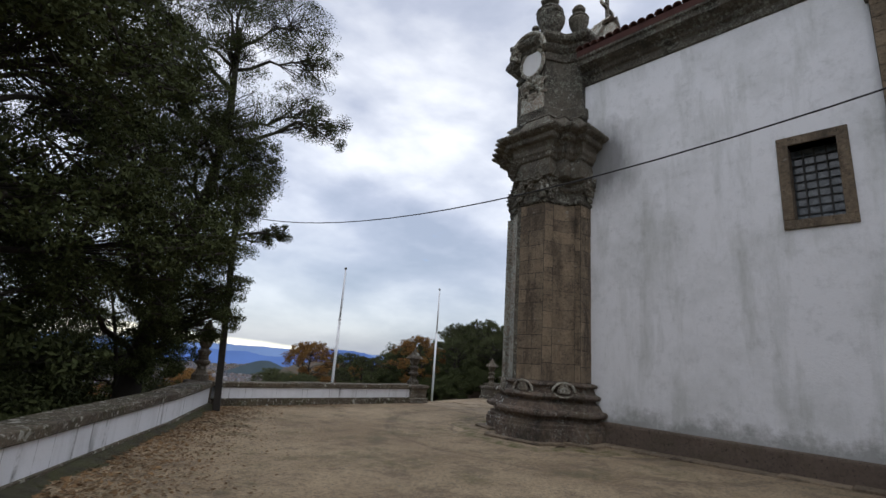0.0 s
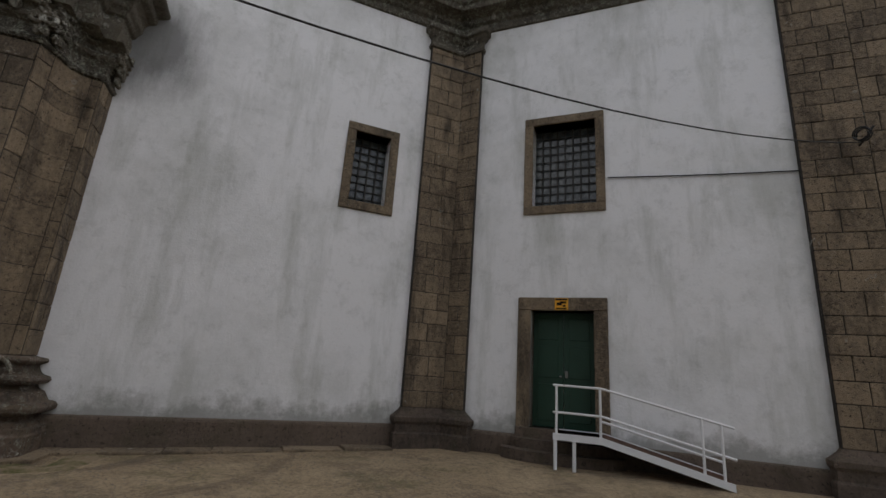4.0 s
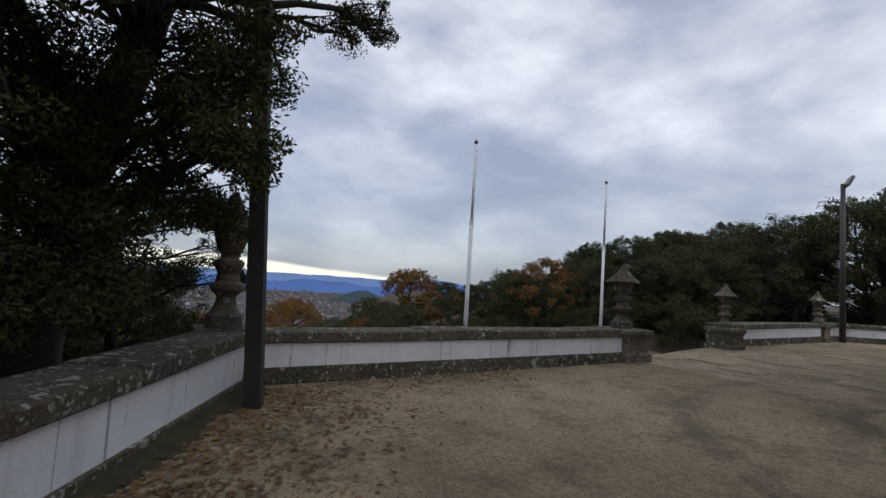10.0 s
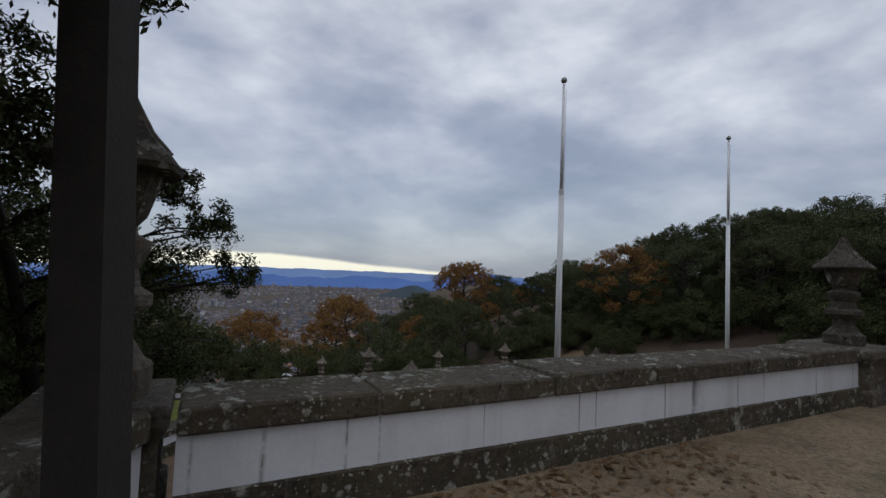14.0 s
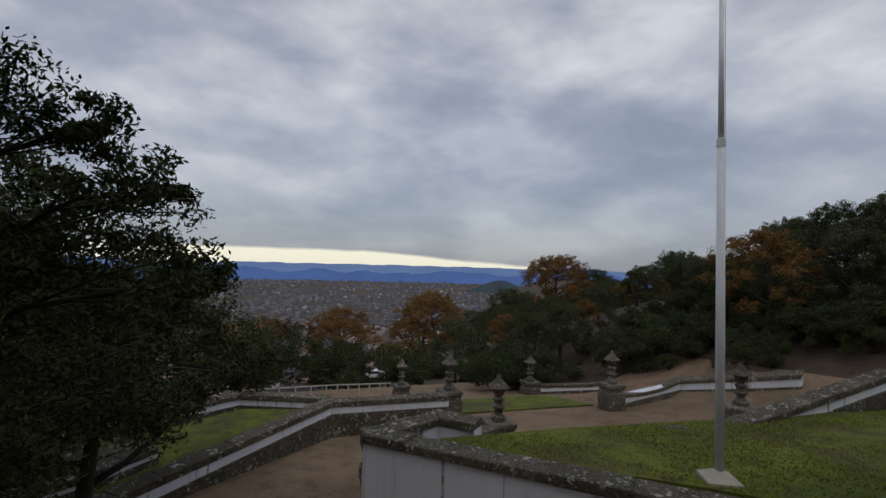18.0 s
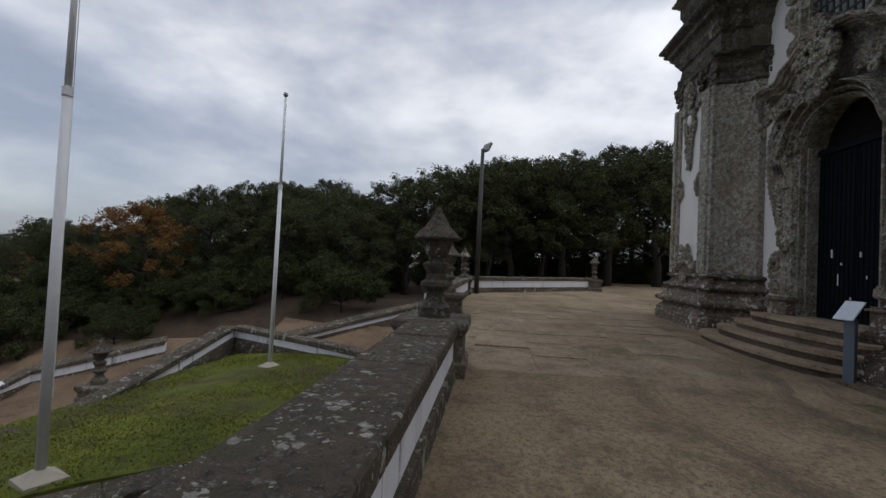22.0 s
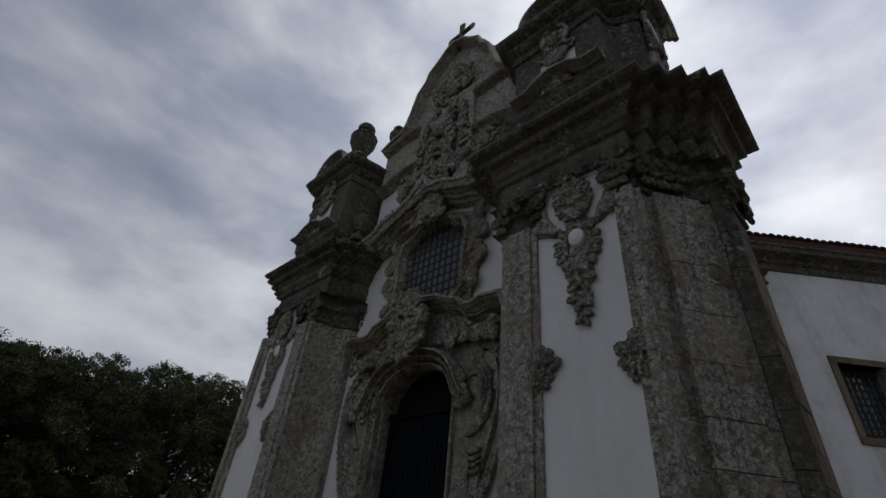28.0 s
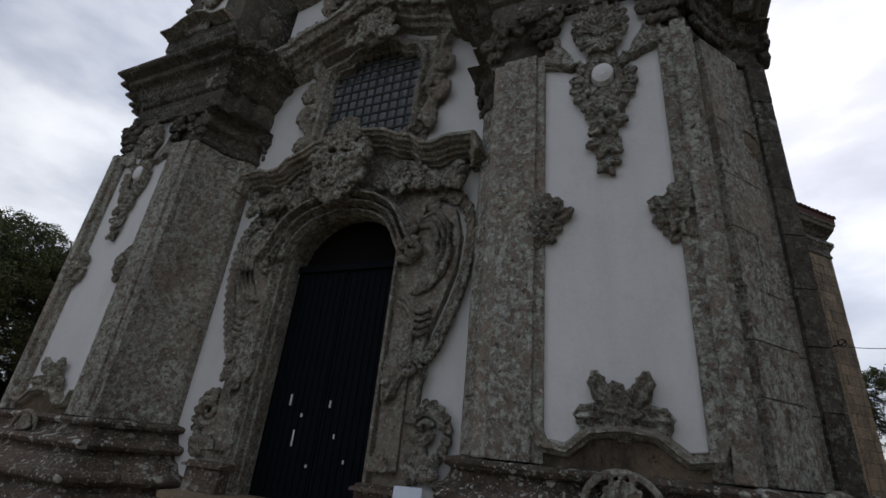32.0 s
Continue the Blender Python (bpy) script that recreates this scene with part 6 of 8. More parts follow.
class Carve:
    """Collects scrolls, leaves, shells and bosses into one carved mesh."""

    def __init__(self, m, seed=0):
        self.m, self.bm, self.r = m, bmesh.new(), random.Random(seed)

    def line(self, pts, radii, seg=6):
        tube(self.bm, [self.m @ Vector(p) for p in pts], radii, seg)

    def scroll(self, u, v, r, start=0.0, turns=1.4, th=0.06, flip=1, lift=0.05):
        n = int(11 * turns)
        pts, rad = [], []
        for i in range(n + 1):
            f = i / n
            a = radians(start) + flip * 2 * math.pi * turns * f
            q = r * (1 - 0.8 * f)
            pts.append((u + q * math.cos(a), v + q * math.sin(a), lift + 0.5 * th * f))
            rad.append(th * (0.45 + 0.7 * math.sin(math.pi * min(f * 1.1 + 0.1, 1))))
        self.line(pts, rad)

    def leaf(self, u, v, ang, length, width, lift=0.04, curl=0.35):
        """A cupped leaf with a scalloped rim, a sunk midrib and a tip that rolls outwards."""
        a, n, x, y = radians(ang), 8, u, v
        w, rows = width * 1.55, []
        across = (-1.0, -0.62, 0.0, 0.62, 1.0)
        for i in range(n + 1):
            f = i / n
            half = max(w * math.sin(math.pi * (0.12 + 0.80 * f)) ** 0.8 * (1 + 0.20 * math.sin(f * 19)), 0.012)
            rise = lift + 0.16 * length * math.sin(math.pi * f * 0.75) + 0.10 * length * f * f
            nx, ny = -math.sin(a), math.cos(a)
            top = [(x + nx * half * s, y + ny * half * s, rise + half * (0.34 if abs(s) == 0.62 else (-0.30 if s else -0.12))) for s in across]
            bot = [(x + nx * half * 0.8 * s, y + ny * half * 0.8 * s, rise - half * 0.45 - 0.035) for s in (1.0, 0.0, -1.0)]
            rows.append([self.bm.verts.new(self.m @ Vector(p)) for p in top + bot])
            a += curl * f / n * 3
            x, y = x + math.cos(a) * length / n, y + math.sin(a) * length / n
        k = len(rows[0])
        for p, q in zip(rows, rows[1:]):
            for i in range(k):
                self.bm.faces.new((p[i], p[(i + 1) % k], q[(i + 1) % k], q[i]))
        self.bm.faces.new(rows[0][::-1]), self.bm.faces.new(rows[-1])

    def boss(self, u, v, r, lift=0.03, flat=0.7):
        m = self.m @ Matrix.Translation((u, v, lift)) @ Matrix.Diagonal((r, r, r * flat, 1))
        bmesh.ops.create_icosphere(self.bm, subdivisions=2, radius=1, matrix=m)

    def shell(self, u, v, r, ang0=20, ang1=160, n=7, width=None, lift=0.03):
        for i in range(n):
            a = ang0 + (ang1 - ang0) * i / (n - 1)
            self.leaf(u, v, a, r * (0.85 + 0.2 * math.sin(math.pi * i / (n - 1))), width or r * 0.17, lift, 0.0)
        self.boss(u, v, r * 0.22, lift + 0.03)

    def rosette(self, u, v, r):
        for i in range(8):
            a = i * 45 + self.r.uniform(-10, 10)
            self.leaf(u + 0.12 * r * math.cos(radians(a)), v + 0.12 * r * math.sin(radians(a)), a, r * self.r.uniform(0.8, 1.15), r * 0.20, 0.03, self.r.choice((-0.7, 0.7)))
        for i in range(5):
            a = i * 72 + 20 + self.r.uniform(-12, 12)
            self.leaf(u, v, a, r * 0.62, r * 0.15, 0.10, self.r.choice((-0.6, 0.6)))
        self.boss(u, v, r * 0.16, 0.15)

    def cluster(self, u0, u1, v0, v1, n, size, lift=0.05):
        """A thicket of small scrolls and leaves, alike on both sides of its middle."""
        c = (u0 + u1) / 2
        for _ in range(n):
            u, v = self.r.uniform(0, (u1 - u0) / 2), self.r.uniform(v0, v1)
            k, s, st = self.r.random(), size * self.r.uniform(0.6, 1.25), self.r.uniform(0, 360)
            for sg in (1, -1):
                if k < 0.5:
                    self.scroll(c + sg * u, v, s, st if sg > 0 else 180 - st, 1.2, s * 0.32, sg, lift * self.r.uniform(0.6, 1.4))
                else:
                    self.leaf(c + sg * u, v, st if sg > 0 else 180 - st, s * 1.9, s * 0.36, lift * self.r.uniform(0.6, 1.3), 0.5 * sg)

    def ripple(self, line, size, lift=0.05):
        """A frilled rocaille edge: curls set along a line."""
        p = [Vector(q) for q in line]
        for a, b in zip(p, p[1:]):
            n = max(1, int((b - a).length / (size * 0.95)))
            for i in range(n):
                q = a.lerp(b, (i + 0.5) / n)
                d = math.degrees(math.atan2((b - a).y, (b - a).x))
                self.scroll(q.x, q.y, size * self.r.uniform(0.55, 0.85), d + 90 + self.r.uniform(-40, 40), 1.0, size * 0.28, self.r.choice((-1, 1)), lift)

    def done(self, name, label="", material=None, parent=None, fuse=0.012):
        ob = part(name, self.bm, material or CARVED, parent or church, label, True)
        if fuse:
            mod = ob.modifiers.new("fuse", "REMESH")
            mod.mode, mod.voxel_size, mod.use_smooth_shade = "VOXEL", fuse, True
        return ob


def tower_ornament(right):
    g = (lambda x: x) if right else (lambda x: 2 * AXIS + 0.25 - x)
    F = on_front(9.0)
    c = Carve(F, 5 if right else 6)
    x = g(12.33)
    c.shell(x, 6.52, 0.42, 12, 168, 8, 0.062, 0.05)
    c.scroll(x - 0.24, 6.50, 0.09, 0, 1.5, 0.035, 1, 0.06), c.scroll(x + 0.24, 6.50, 0.09, 180, 1.5, 0.035, -1, 0.06)
    for k in range(7):
        c.leaf(x, 6.42, 198 + 24 * k, 0.30, 0.055, 0.06, 0.3 if k > 3 else -0.3)
    c.boss(x, 6.12, 0.20, 0.0, 0.4), c.boss(x, 6.45, 0.20, 0.0, 0.4)
    c.line([(x + 0.185 * math.cos(q), 5.70 + 0.33 * math.sin(q), 0.06) for q in np.linspace(0, 2 * math.pi, 25)], [0.045] * 25)
    for a in (160, 180, 200, 222, 248, 20, 0, -20, -42, -68, 130, 50):
        c.leaf(x + 0.20 * math.cos(radians(a)), 5.68 + 0.31 * math.sin(radians(a)), a + (28 if a > 90 else -28), 0.20, 0.052, 0.04, -0.5 if a > 90 else 0.5)
    c.boss(x, 5.54, 0.17, -0.02, 0.35)
    for s in (-1, 1):
        c.scroll(x + s * 0.10, 5.27, 0.10, 90, 1.4, 0.04, s, 0.06)
        c.leaf(x + s * 0.05, 5.28, 270 + s * 50, 0.20, 0.05, 0.05, 0.4 * s)
        c.leaf(x + s * 0.03, 5.38, 270 + s * 25, 0.24, 0.05, 0.07, 0.4 * s)
    for z, w, sd in ((5.06, 0.15, 1), (4.76, 0.135, -1), (4.47, 0.09, 1)):
        c.boss(x, z, w * 0.62, 0.02, 0.8)
        c.scroll(x + sd * w * 0.5, z + 0.06, w * 0.62, 90, 1.4, w * 0.26, -sd, 0.05)
        c.leaf(x - sd * w * 0.3, z + 0.12, 270 - sd * 45, w * 1.6, w * 0.36, 0.05, -0.6 * sd)
        c.leaf(x + sd * w * 0.2, z + 0.08, 270 + sd * 20, w * 1.9, w * 0.36, 0.06, 0.5 * sd)
        c.leaf(x - sd * w * 0.2, z + 0.02, 270 - sd * 12, w * 1.5, w * 0.30, 0.04, -0.4 * sd)
    c.done("panel_pendant", "carved shell and leaf pendant on the white panel", fuse=0.008)
    part("pendant_eye", lathe(bmesh.new(), [(0.145, 0.0), (0.12, 0.06), (0.05, 0.09)], 14, F @ Matrix.Translation((x, 5.82, 0.03)) @ Matrix.Diagonal((1, 1.2, 1, 1))), CLEAN, church, "white oval field")
    for xx, z in ((13.02, 3.92), (11.69, 3.88)):
        c = Carve(F, int(xx * 10))
        c.boss(g(xx), z, 0.18, 0.0, 0.5)
        c.rosette(g(xx), z, 0.27)
        c.rosette(g(xx) + 0.04, z - 0.17, 0.17), c.rosette(g(xx) - 0.05, z + 0.16, 0.16)
        c.done("rosette", "carved leaf rosette on the pilaster edge", fuse=0.008)
    c = Carve(F, 9)
    c.boss(x, 1.86, 0.2, 0.0, 0.4)
    c.rosette(x, 1.92, 0.24)
    for s in (-1, 1):
        c.leaf(x + s * 0.08, 1.98, 90 - s * 38, 0.34, 0.06, 0.06, 0.5 * s), c.leaf(x + s * 0.1, 1.9, 90 - s * 75, 0.32, 0.05, 0.05, -0.7 * s)
        c.scroll(x + s * 0.30, 1.84, 0.08, 90, 1.5, 0.035, -s, 0.06)
    c.done("panel_cartouche", "carved leafy cartouche at the foot of the panel", fuse=0.008)
    edge = [(-0.72, 1.82), (-0.66, 1.68), (-0.5, 1.66), (-0.3, 1.82), (0.0, 1.86), (0.3, 1.82), (0.5, 1.66), (0.66, 1.68), (0.72, 1.82)]
    band([(x + u, z) for u, z in edge], -0.13, 9.0, 9.16, CARVED, "panel_sill", church)
    relief([(x + u, z - 0.05) for u, z in edge] + [(x + 0.72, 1.40), (x - 0.72, 1.40)], 8.95, 9.04, BROWN, "panel_apron", church)
    for s in (-1, 1):
        line = [(x + s * 0.69, 6.10), (x + s * 0.50, 6.05), (x + s * 0.36, 5.97), (x + s * 0.22, 6.02)]
        band(line, -0.09 * s, 9.0, 9.11, CARVED, "panel_head", church)
        relief([(x + s * u, z) for u, z in ((0.69, 6.12), (0.36, 6.0), (0.30, 6.06), (0.36, 6.25), (0.47, 6.42), (0.50, 6.60), (0.69, 6.64))], 8.98, 9.055, STONE, "panel_ear", church)
    # shells on the pedestal, capital scrolls, the round boss
    P = TOWER if right else mirrored(TOWER)
    chamfer = [q if right else tuple(mirrored(list(q))) for q in (((11.42, 8.96), (10.50, 7.96)), ((10.60, 7.12), (11.24, 6.50)))]
    for i, (a, b) in enumerate(list(zip(P, P[1:])) + chamfer):
        L = (Vector(b) - Vector(a)).length
        m = on_plan(a, b)
        if L > 0.75 and a[1] > 6.2:
            c = Carve(m @ Matrix.Translation((0, 0, 0.17)), i)
            u = 0.0
            c.shell(u, 1.22, 0.20, 15, 165, 7, 0.035, 0.03)
            c.line([(u + 0.30 * math.cos(q), 1.20 + 0.26 * math.sin(q), 0.05) for q in np.linspace(0, math.pi, 12)], [0.035] * 12)
            c.line([(u + 0.24 * math.cos(q), 1.20 - 0.10 * math.sin(q), 0.05) for q in np.linspace(0, math.pi, 9)], [0.025] * 9)
            c.done("pedestal_shell", "small carved shell on the pedestal moulding")
        if L > 0.22 and a[1] > 6.4 and i < len(P) - 1:
            c = Carve(m @ Matrix.Translation((0, 0, 0.06)), 40 + i)
            w = min(L / 2, 0.5)
            for k in (-0.5, 0.0, 0.5):
                c.leaf(k * L * 0.8, 6.98, 270 + 60 * k, 0.22, 0.06, 0.06, 0.5), c.leaf(k * L * 0.8, 7.0, 200 - 200 * k, 0.24, 0.055, 0.09, -0.6)
            for u in ((-L / 2, L / 2) if L > 0.6 else (0,)):
                c.scroll(u - 0.09, 6.72, 0.12, 0, 1.5, 0.04, 1, 0.06), c.scroll(u + 0.09, 6.72, 0.12, 180, 1.5, 0.04, -1, 0.06)
                c.leaf(u, 6.62, 250, 0.2, 0.05), c.leaf(u, 6.62, 290, 0.2, 0.05), c.leaf(u, 6.66, 90, 0.2, 0.06)
            c.ripple([(-w, 7.02), (w, 7.02)], 0.12, 0.10)
            c.done("capital_carving", "carved scrolls of the capital", DARKSTONE)
    if right:
        bs = on_plan((11.16, 8.52), (10.60, 7.98))
        part("round_boss", lathe(bmesh.new(), [(0.19, 0.0), (0.19, 0.03), (0.15, 0.05), (0.13, 0.03), (0.09, 0.045), (0.0, 0.06)], 20, bs @ Matrix.Translation((0.0, 5.05, 0.03))), BROWN, church, "round carved boss on the pier")
    # attic: arched hoods, medallions and finials
    A = ATTIC if right else mirrored(ATTIC)
    fx = g(12.42)
    arch = [(fx - 0.98, 11.92), (fx - 0.75, 11.98)] + [(fx - 0.62 * math.cos(q), 12.12 + 0.62 * math.sin(q)) for q in np.linspace(0.0, math.pi, 13)] + [(fx + 0.75, 11.98), (fx + 0.98, 11.92)]
    band(arch, 0.26, 8.4, 9.33, STONE, "arched_hood", church, "round hood moulding on the attic cornice")
    relief([(fx + 0.64 * math.cos(q), 12.08 + 0.64 * math.sin(q)) for q in np.linspace(0, math.pi, 13)], 8.3, 9.03, STONE, "hood_back", church)
    c = Carve(on_front(9.01), 17)
    c.line([(fx + 0.30 * math.cos(q), 11.28 + 0.40 * math.sin(q), 0.07) for q in np.linspace(0, 2 * math.pi, 25)], [0.06] * 25)
    c.rosette(fx, 11.28, 0.25)
    c.done("attic_medallion", "carved oval medallion on the attic", fuse=0.016)
    c = Carve(on_front(9.01), 18)
    c.boss(fx, 10.72, 0.3, -0.02, 0.35)
    c.shell(fx, 10.66, 0.34, 195, 345, 7, 0.06), c.cluster(fx - 0.42, fx + 0.42, 10.58, 10.86, 8, 0.12)
    c.done("attic_carving", "carved leaves on the attic", fuse=0.016)
    c = Carve(on_front(9.05), 19)
    c.boss(fx, 9.78, 0.28, -0.02, 0.5)
    c.shell(fx, 9.68, 0.32, 10, 170, 7, 0.06), c.cluster(fx - 0.3, fx + 0.3, 9.6, 9.92, 7, 0.13)
    c.done("attic_urn_carving", "carved leaf urn at the foot of the attic panel", fuse=0.016)
    sweep = [(fx - 0.98, 9.50), (fx - 0.6, 9.50), (fx - 0.32, 9.70), (fx, 9.80), (fx + 0.32, 9.70), (fx + 0.6, 9.50), (fx + 0.98, 9.50)]
    band(sweep, 0.16, 8.9, 9.36, STONE, "attic_sweep", church, "curving moulding at the foot of the attic")
    part("attic_plaster", box(bmesh.new(), fx - 0.40, fx + 0.40, 8.8, 9.015, 9.75, 10.62), CLEAN, church)
    side = (10.88, 8.35), (10.86, 7.46)
    s = on_plan(*side) if right else on_plan(*mirrored(side))
    c = Carve(s, 23)
    c.line([(0.42 * math.cos(q), 11.26 + 0.50 * math.sin(q), 0.10) for q in np.linspace(0, 2 * math.pi, 22)], [0.07] * 22)
    c.cluster(-0.55, 0.55, 10.0, 10.65, 12, 0.16, 0.08)
    c.shell(0, 10.45, 0.3)
    for a, b, out in ((0.64, 0.66, 0.38), (0.56, 0.58, 0.29), (0.49, 0.52, 0.19)):
        c.line([(a * math.cos(q), 11.50 + b * math.sin(q), out) for q in np.linspace(0.0, math.pi, 16)], [0.07] * 16)
    c.done("attic_carving", "carved medallion and leaves on the attic")
    part("oval_plaster", lathe(bmesh.new(), [(0.38, 0.0), (0.38, 0.03), (0.05, 0.035)], 20, s @ Matrix.Translation((0, 11.26, 0.085)) @ Matrix.Diagonal((1, 1.25, 1, 1))), CLEAN, church, "white oval field")
    part("attic_plinth_block", box(bmesh.new(), -0.42, 0.42, 9.2, 10.1, -0.2, 0.10, s, 0.02), STONE, church)
    for fx2, fy, sc, z in ((11.42, 7.5, 1.0, 12.16), (11.9, 6.9, 1.0, 12.12), (12.4, 8.35, 1.5, 12.98), (11.25, 8.15, 0.62, 12.16)):
        finial(g(fx2), fy, z, sc)
    part("finial_plinth", box(bmesh.new(), g(12.4) - 0.42, g(12.4) + 0.42, 7.9, 8.75, 12.1, 12.75, None, 0.03), STONE, church)
    finial(g(13.95), 8.55, 9.05, 0.75)
    finial(AXIS + (-2.62 if right else 2.62), 8.05, 12.9, 0.85)


def finial(x, y, z, s):
    m = pose(x, y, z) @ Matrix.Scale(s, 4)
    prof = [(0.26, -0.15), (0.26, 0.06), (0.17, 0.10), (0.12, 0.20), (0.12, 0.28), (0.19, 0.32), (0.19, 0.37), (0.13, 0.41), (0.22, 0.56), (0.30, 0.76), (0.32, 0.88), (0.30, 0.94), (0.33, 0.98), (0.31, 1.02), (0.17, 1.06), (0.13, 1.12), (0.13, 1.20), (0.20, 1.25), (0.22, 1.34), (0.17, 1.42), (0.08, 1.46), (0.0, 1.47)]
    return part("urn_finial", lathe(bmesh.new(), prof, 14, m, 0.12), DARKSTONE, church, "lichened urn finial")


tower_ornament(True)
tower_ornament(False)


def portal_ornament():
    F = on_front(YC + 0.04)
    for s in (-1, 1):
        k = lambda x: AXIS + s * x
        # piers beside the door, widening into volutes above
        out = [(1.06, 0.66), (1.66, 0.66), (1.66, 2.5), (1.70, 2.9), (1.86, 3.3), (2.02, 3.8), (2.06, 4.3), (1.96, 4.72), (1.74, 4.86), (1.52, 4.72), (1.42, 4.45), (1.30, 4.25), (1.06, 4.1)]
        relief([(k(x), z) for x, z in out], YC - 0.02, YC + 0.14, CARVED, "portal_pier", church, "carved granite pier beside the portal")
        relief([(k(x), z) for x, z in ((1.20, 1.2), (1.52, 1.2), (1.52, 3.2), (1.20, 3.2))], YC + 0.14, YC + 0.20, CARVED, "pier_panel", church)
        for o in (0.0, 0.10, 0.20):
            c = Carve(F, 3)
            pts = [(k(x), z, 0.14 - 0.10 * o) for x, z in ((1.42, 4.58 - o * 0.5), (1.68 - o * 0.4, 4.70 - o), (1.90 - o, 4.44 - o * 0.3), (1.95 - o, 4.06), (1.84 - o, 3.74), (1.66 - o * 0.7, 3.52), (1.48 - o * 0.4, 3.44))]
            c.line(pts, [0.045, 0.06, 0.066, 0.066, 0.06, 0.05, 0.035], 8)
            c.done("volute_rib", fuse=0)
        c = Carve(F, 90 + s)
        for j in range(4):
            pts = [(k(x), z - 0.10 * j, 0.14) for x, z in ((1.22, 3.42), (1.34, 3.36), (1.44, 3.22), (1.60, 3.16), (1.74, 3.22))]
            c.line(pts, [0.035] * 5, 6)
        c.done("pier_folds", "stepped mouldings on the pier", fuse=0)
        relief([(k(x), z) for x, z in ((1.08, 0.5), (1.72, 0.5), (1.72, 1.05), (1.08, 1.05))], YC, YC + 0.34, BASE, "pier_base", church)
        band([(k(1.04), 1.05), (k(1.76), 1.05)], 0.12 * -s * (1 if s < 0 else 1), YC, YC + 0.40, BASE, "pier_base_moulding", church)
        c = Carve(F, 31 + s)
        edge = [(1.66, 2.55), (1.80, 2.75), (1.94, 3.1), (2.08, 3.5), (2.18, 3.95), (2.20, 4.4), (2.10, 4.78), (1.88, 5.0), (1.62, 5.02)]
        for (xa, za), (xb, zb) in zip(edge, edge[1:]):
            for f in (0.0, 0.33, 0.66):
                ux, uz = xa + (xb - xa) * f, za + (zb - za) * f
                d = math.degrees(math.atan2(zb - za, (xb - xa) * s))
                c.leaf(k(ux - 0.06), uz, d - 55 * s, 0.22, 0.055, 0.05, 0.8 * s)
        c.scroll(k(1.60), 4.86, 0.13, 90, 1.5, 0.05, s, 0.10), c.scroll(k(1.92), 4.90, 0.12, 0, 1.4, 0.05, -s, 0.10)
        c.line([(k(x), z, 0.02) for x, z in edge], [0.08] * 9, 6)
        c.done("pier_flame", "ruffled rocaille edge of the volute", fuse=0.009)
        c = Carve(F, 35 + s)
        c.boss(k(1.32), 2.45, 0.22, 0.12, 0.35)
        c.rosette(k(1.32), 2.55, 0.26)
        c.leaf(k(1.32), 2.4, 270, 0.42, 0.08, 0.15), c.leaf(k(1.20), 2.45, 255, 0.32, 0.06, 0.15), c.leaf(k(1.44), 2.45, 285, 0.32, 0.06, 0.15)
        c.scroll(k(1.55), 2.42, 0.14, 180, 1.4, 0.05, s, 0.16), c.leaf(k(1.68), 2.5, 270, 0.36, 0.05, 0.05)
        c.done("pier_drop", "hanging leaf carving on the pier", fuse=0.009)
        c = Carve(F, 37 + s)
        c.scroll(k(1.80), 1.72, 0.24, 180, 1.5, 0.075, s, 0.08)
        c.boss(k(1.70), 1.42, 0.17, 0.04, 0.7)
        for j in range(9):
            a = 100 - 22 * j
            c.leaf(k(1.82 + 0.20 * math.cos(radians(a))), 1.66 + 0.26 * math.sin(radians(a)), a if s > 0 else 180 - a, 0.15, 0.045, 0.05, -0.5 * s)
        c.scroll(k(1.86), 1.24, 0.15, 0, 1.4, 0.06, -s, 0.08), c.leaf(k(1.7), 1.2, 90 - 80 * s, 0.35, 0.06, 0.06)
        c.line([(k(1.66), 1.1, 0.03), (k(1.74), 1.4, 0.03), (k(1.70), 1.8, 0.03)], [0.09, 0.10, 0.06], 6)
        c.done("foot_scroll", "large ruffled scroll at the foot of the pier", fuse=0.009)
        c = Carve(on_front(YC + 0.36), 39 + s)
        c.shell(k(1.38), 1.22, 0.18, 10, 170, 6, 0.035)
        c.done("pier_shell", "small carved shell on the pier")
        # ears of the window
        c = Carve(F, 51 + s)
        c.line([(k(1.15), 6.5, 0.04), (k(1.30), 6.9, 0.04), (k(1.25), 7.3, 0.04), (k(1.28), 7.9, 0.04), (k(1.2), 8.3, 0.04)], [0.14, 0.12, 0.08, 0.10, 0.08])
        for z, a in ((6.75, 60), (6.95, 30), (7.15, 10), (7.6, 40), (7.8, 15), (8.0, -10)):
            c.leaf(k(1.24), z, a if s > 0 else 180 - a, 0.34, 0.07, 0.06, 0.6 * s)
        c.scroll(k(1.35), 7.2, 0.26, 270, 1.5, 0.09, s, 0.1), c.scroll(k(1.45), 7.75, 0.2, 90, 1.5, 0.07, -s, 0.1)
        c.leaf(k(1.3), 8.1, 90 - s * 20, 0.5, 0.1, 0.06), c.leaf(k(1.25), 6.8, 270 + s * 20, 0.5, 0.09, 0.06)
        c.done("window_carving", "carved scrolled ears of the facade window")
        # flank of the upper niche
        c = Carve(F, 61 + s)
        c.cluster(k(1.3) - 0.35, k(1.3) + 0.35, 10.0, 11.0, 10, 0.18, 0.10)
        c.ripple([(k(1.0), 10.0), (k(1.7), 10.2), (k(1.75), 10.9), (k(1.3), 11.4)], 0.2, 0.08)
        c.ripple([(k(1.6), 9.6), (k(2.3), 9.2)], 0.2, 0.3)
        c.done("niche_carving", "carved rocaille flanking the upper niche", fuse=0.016)
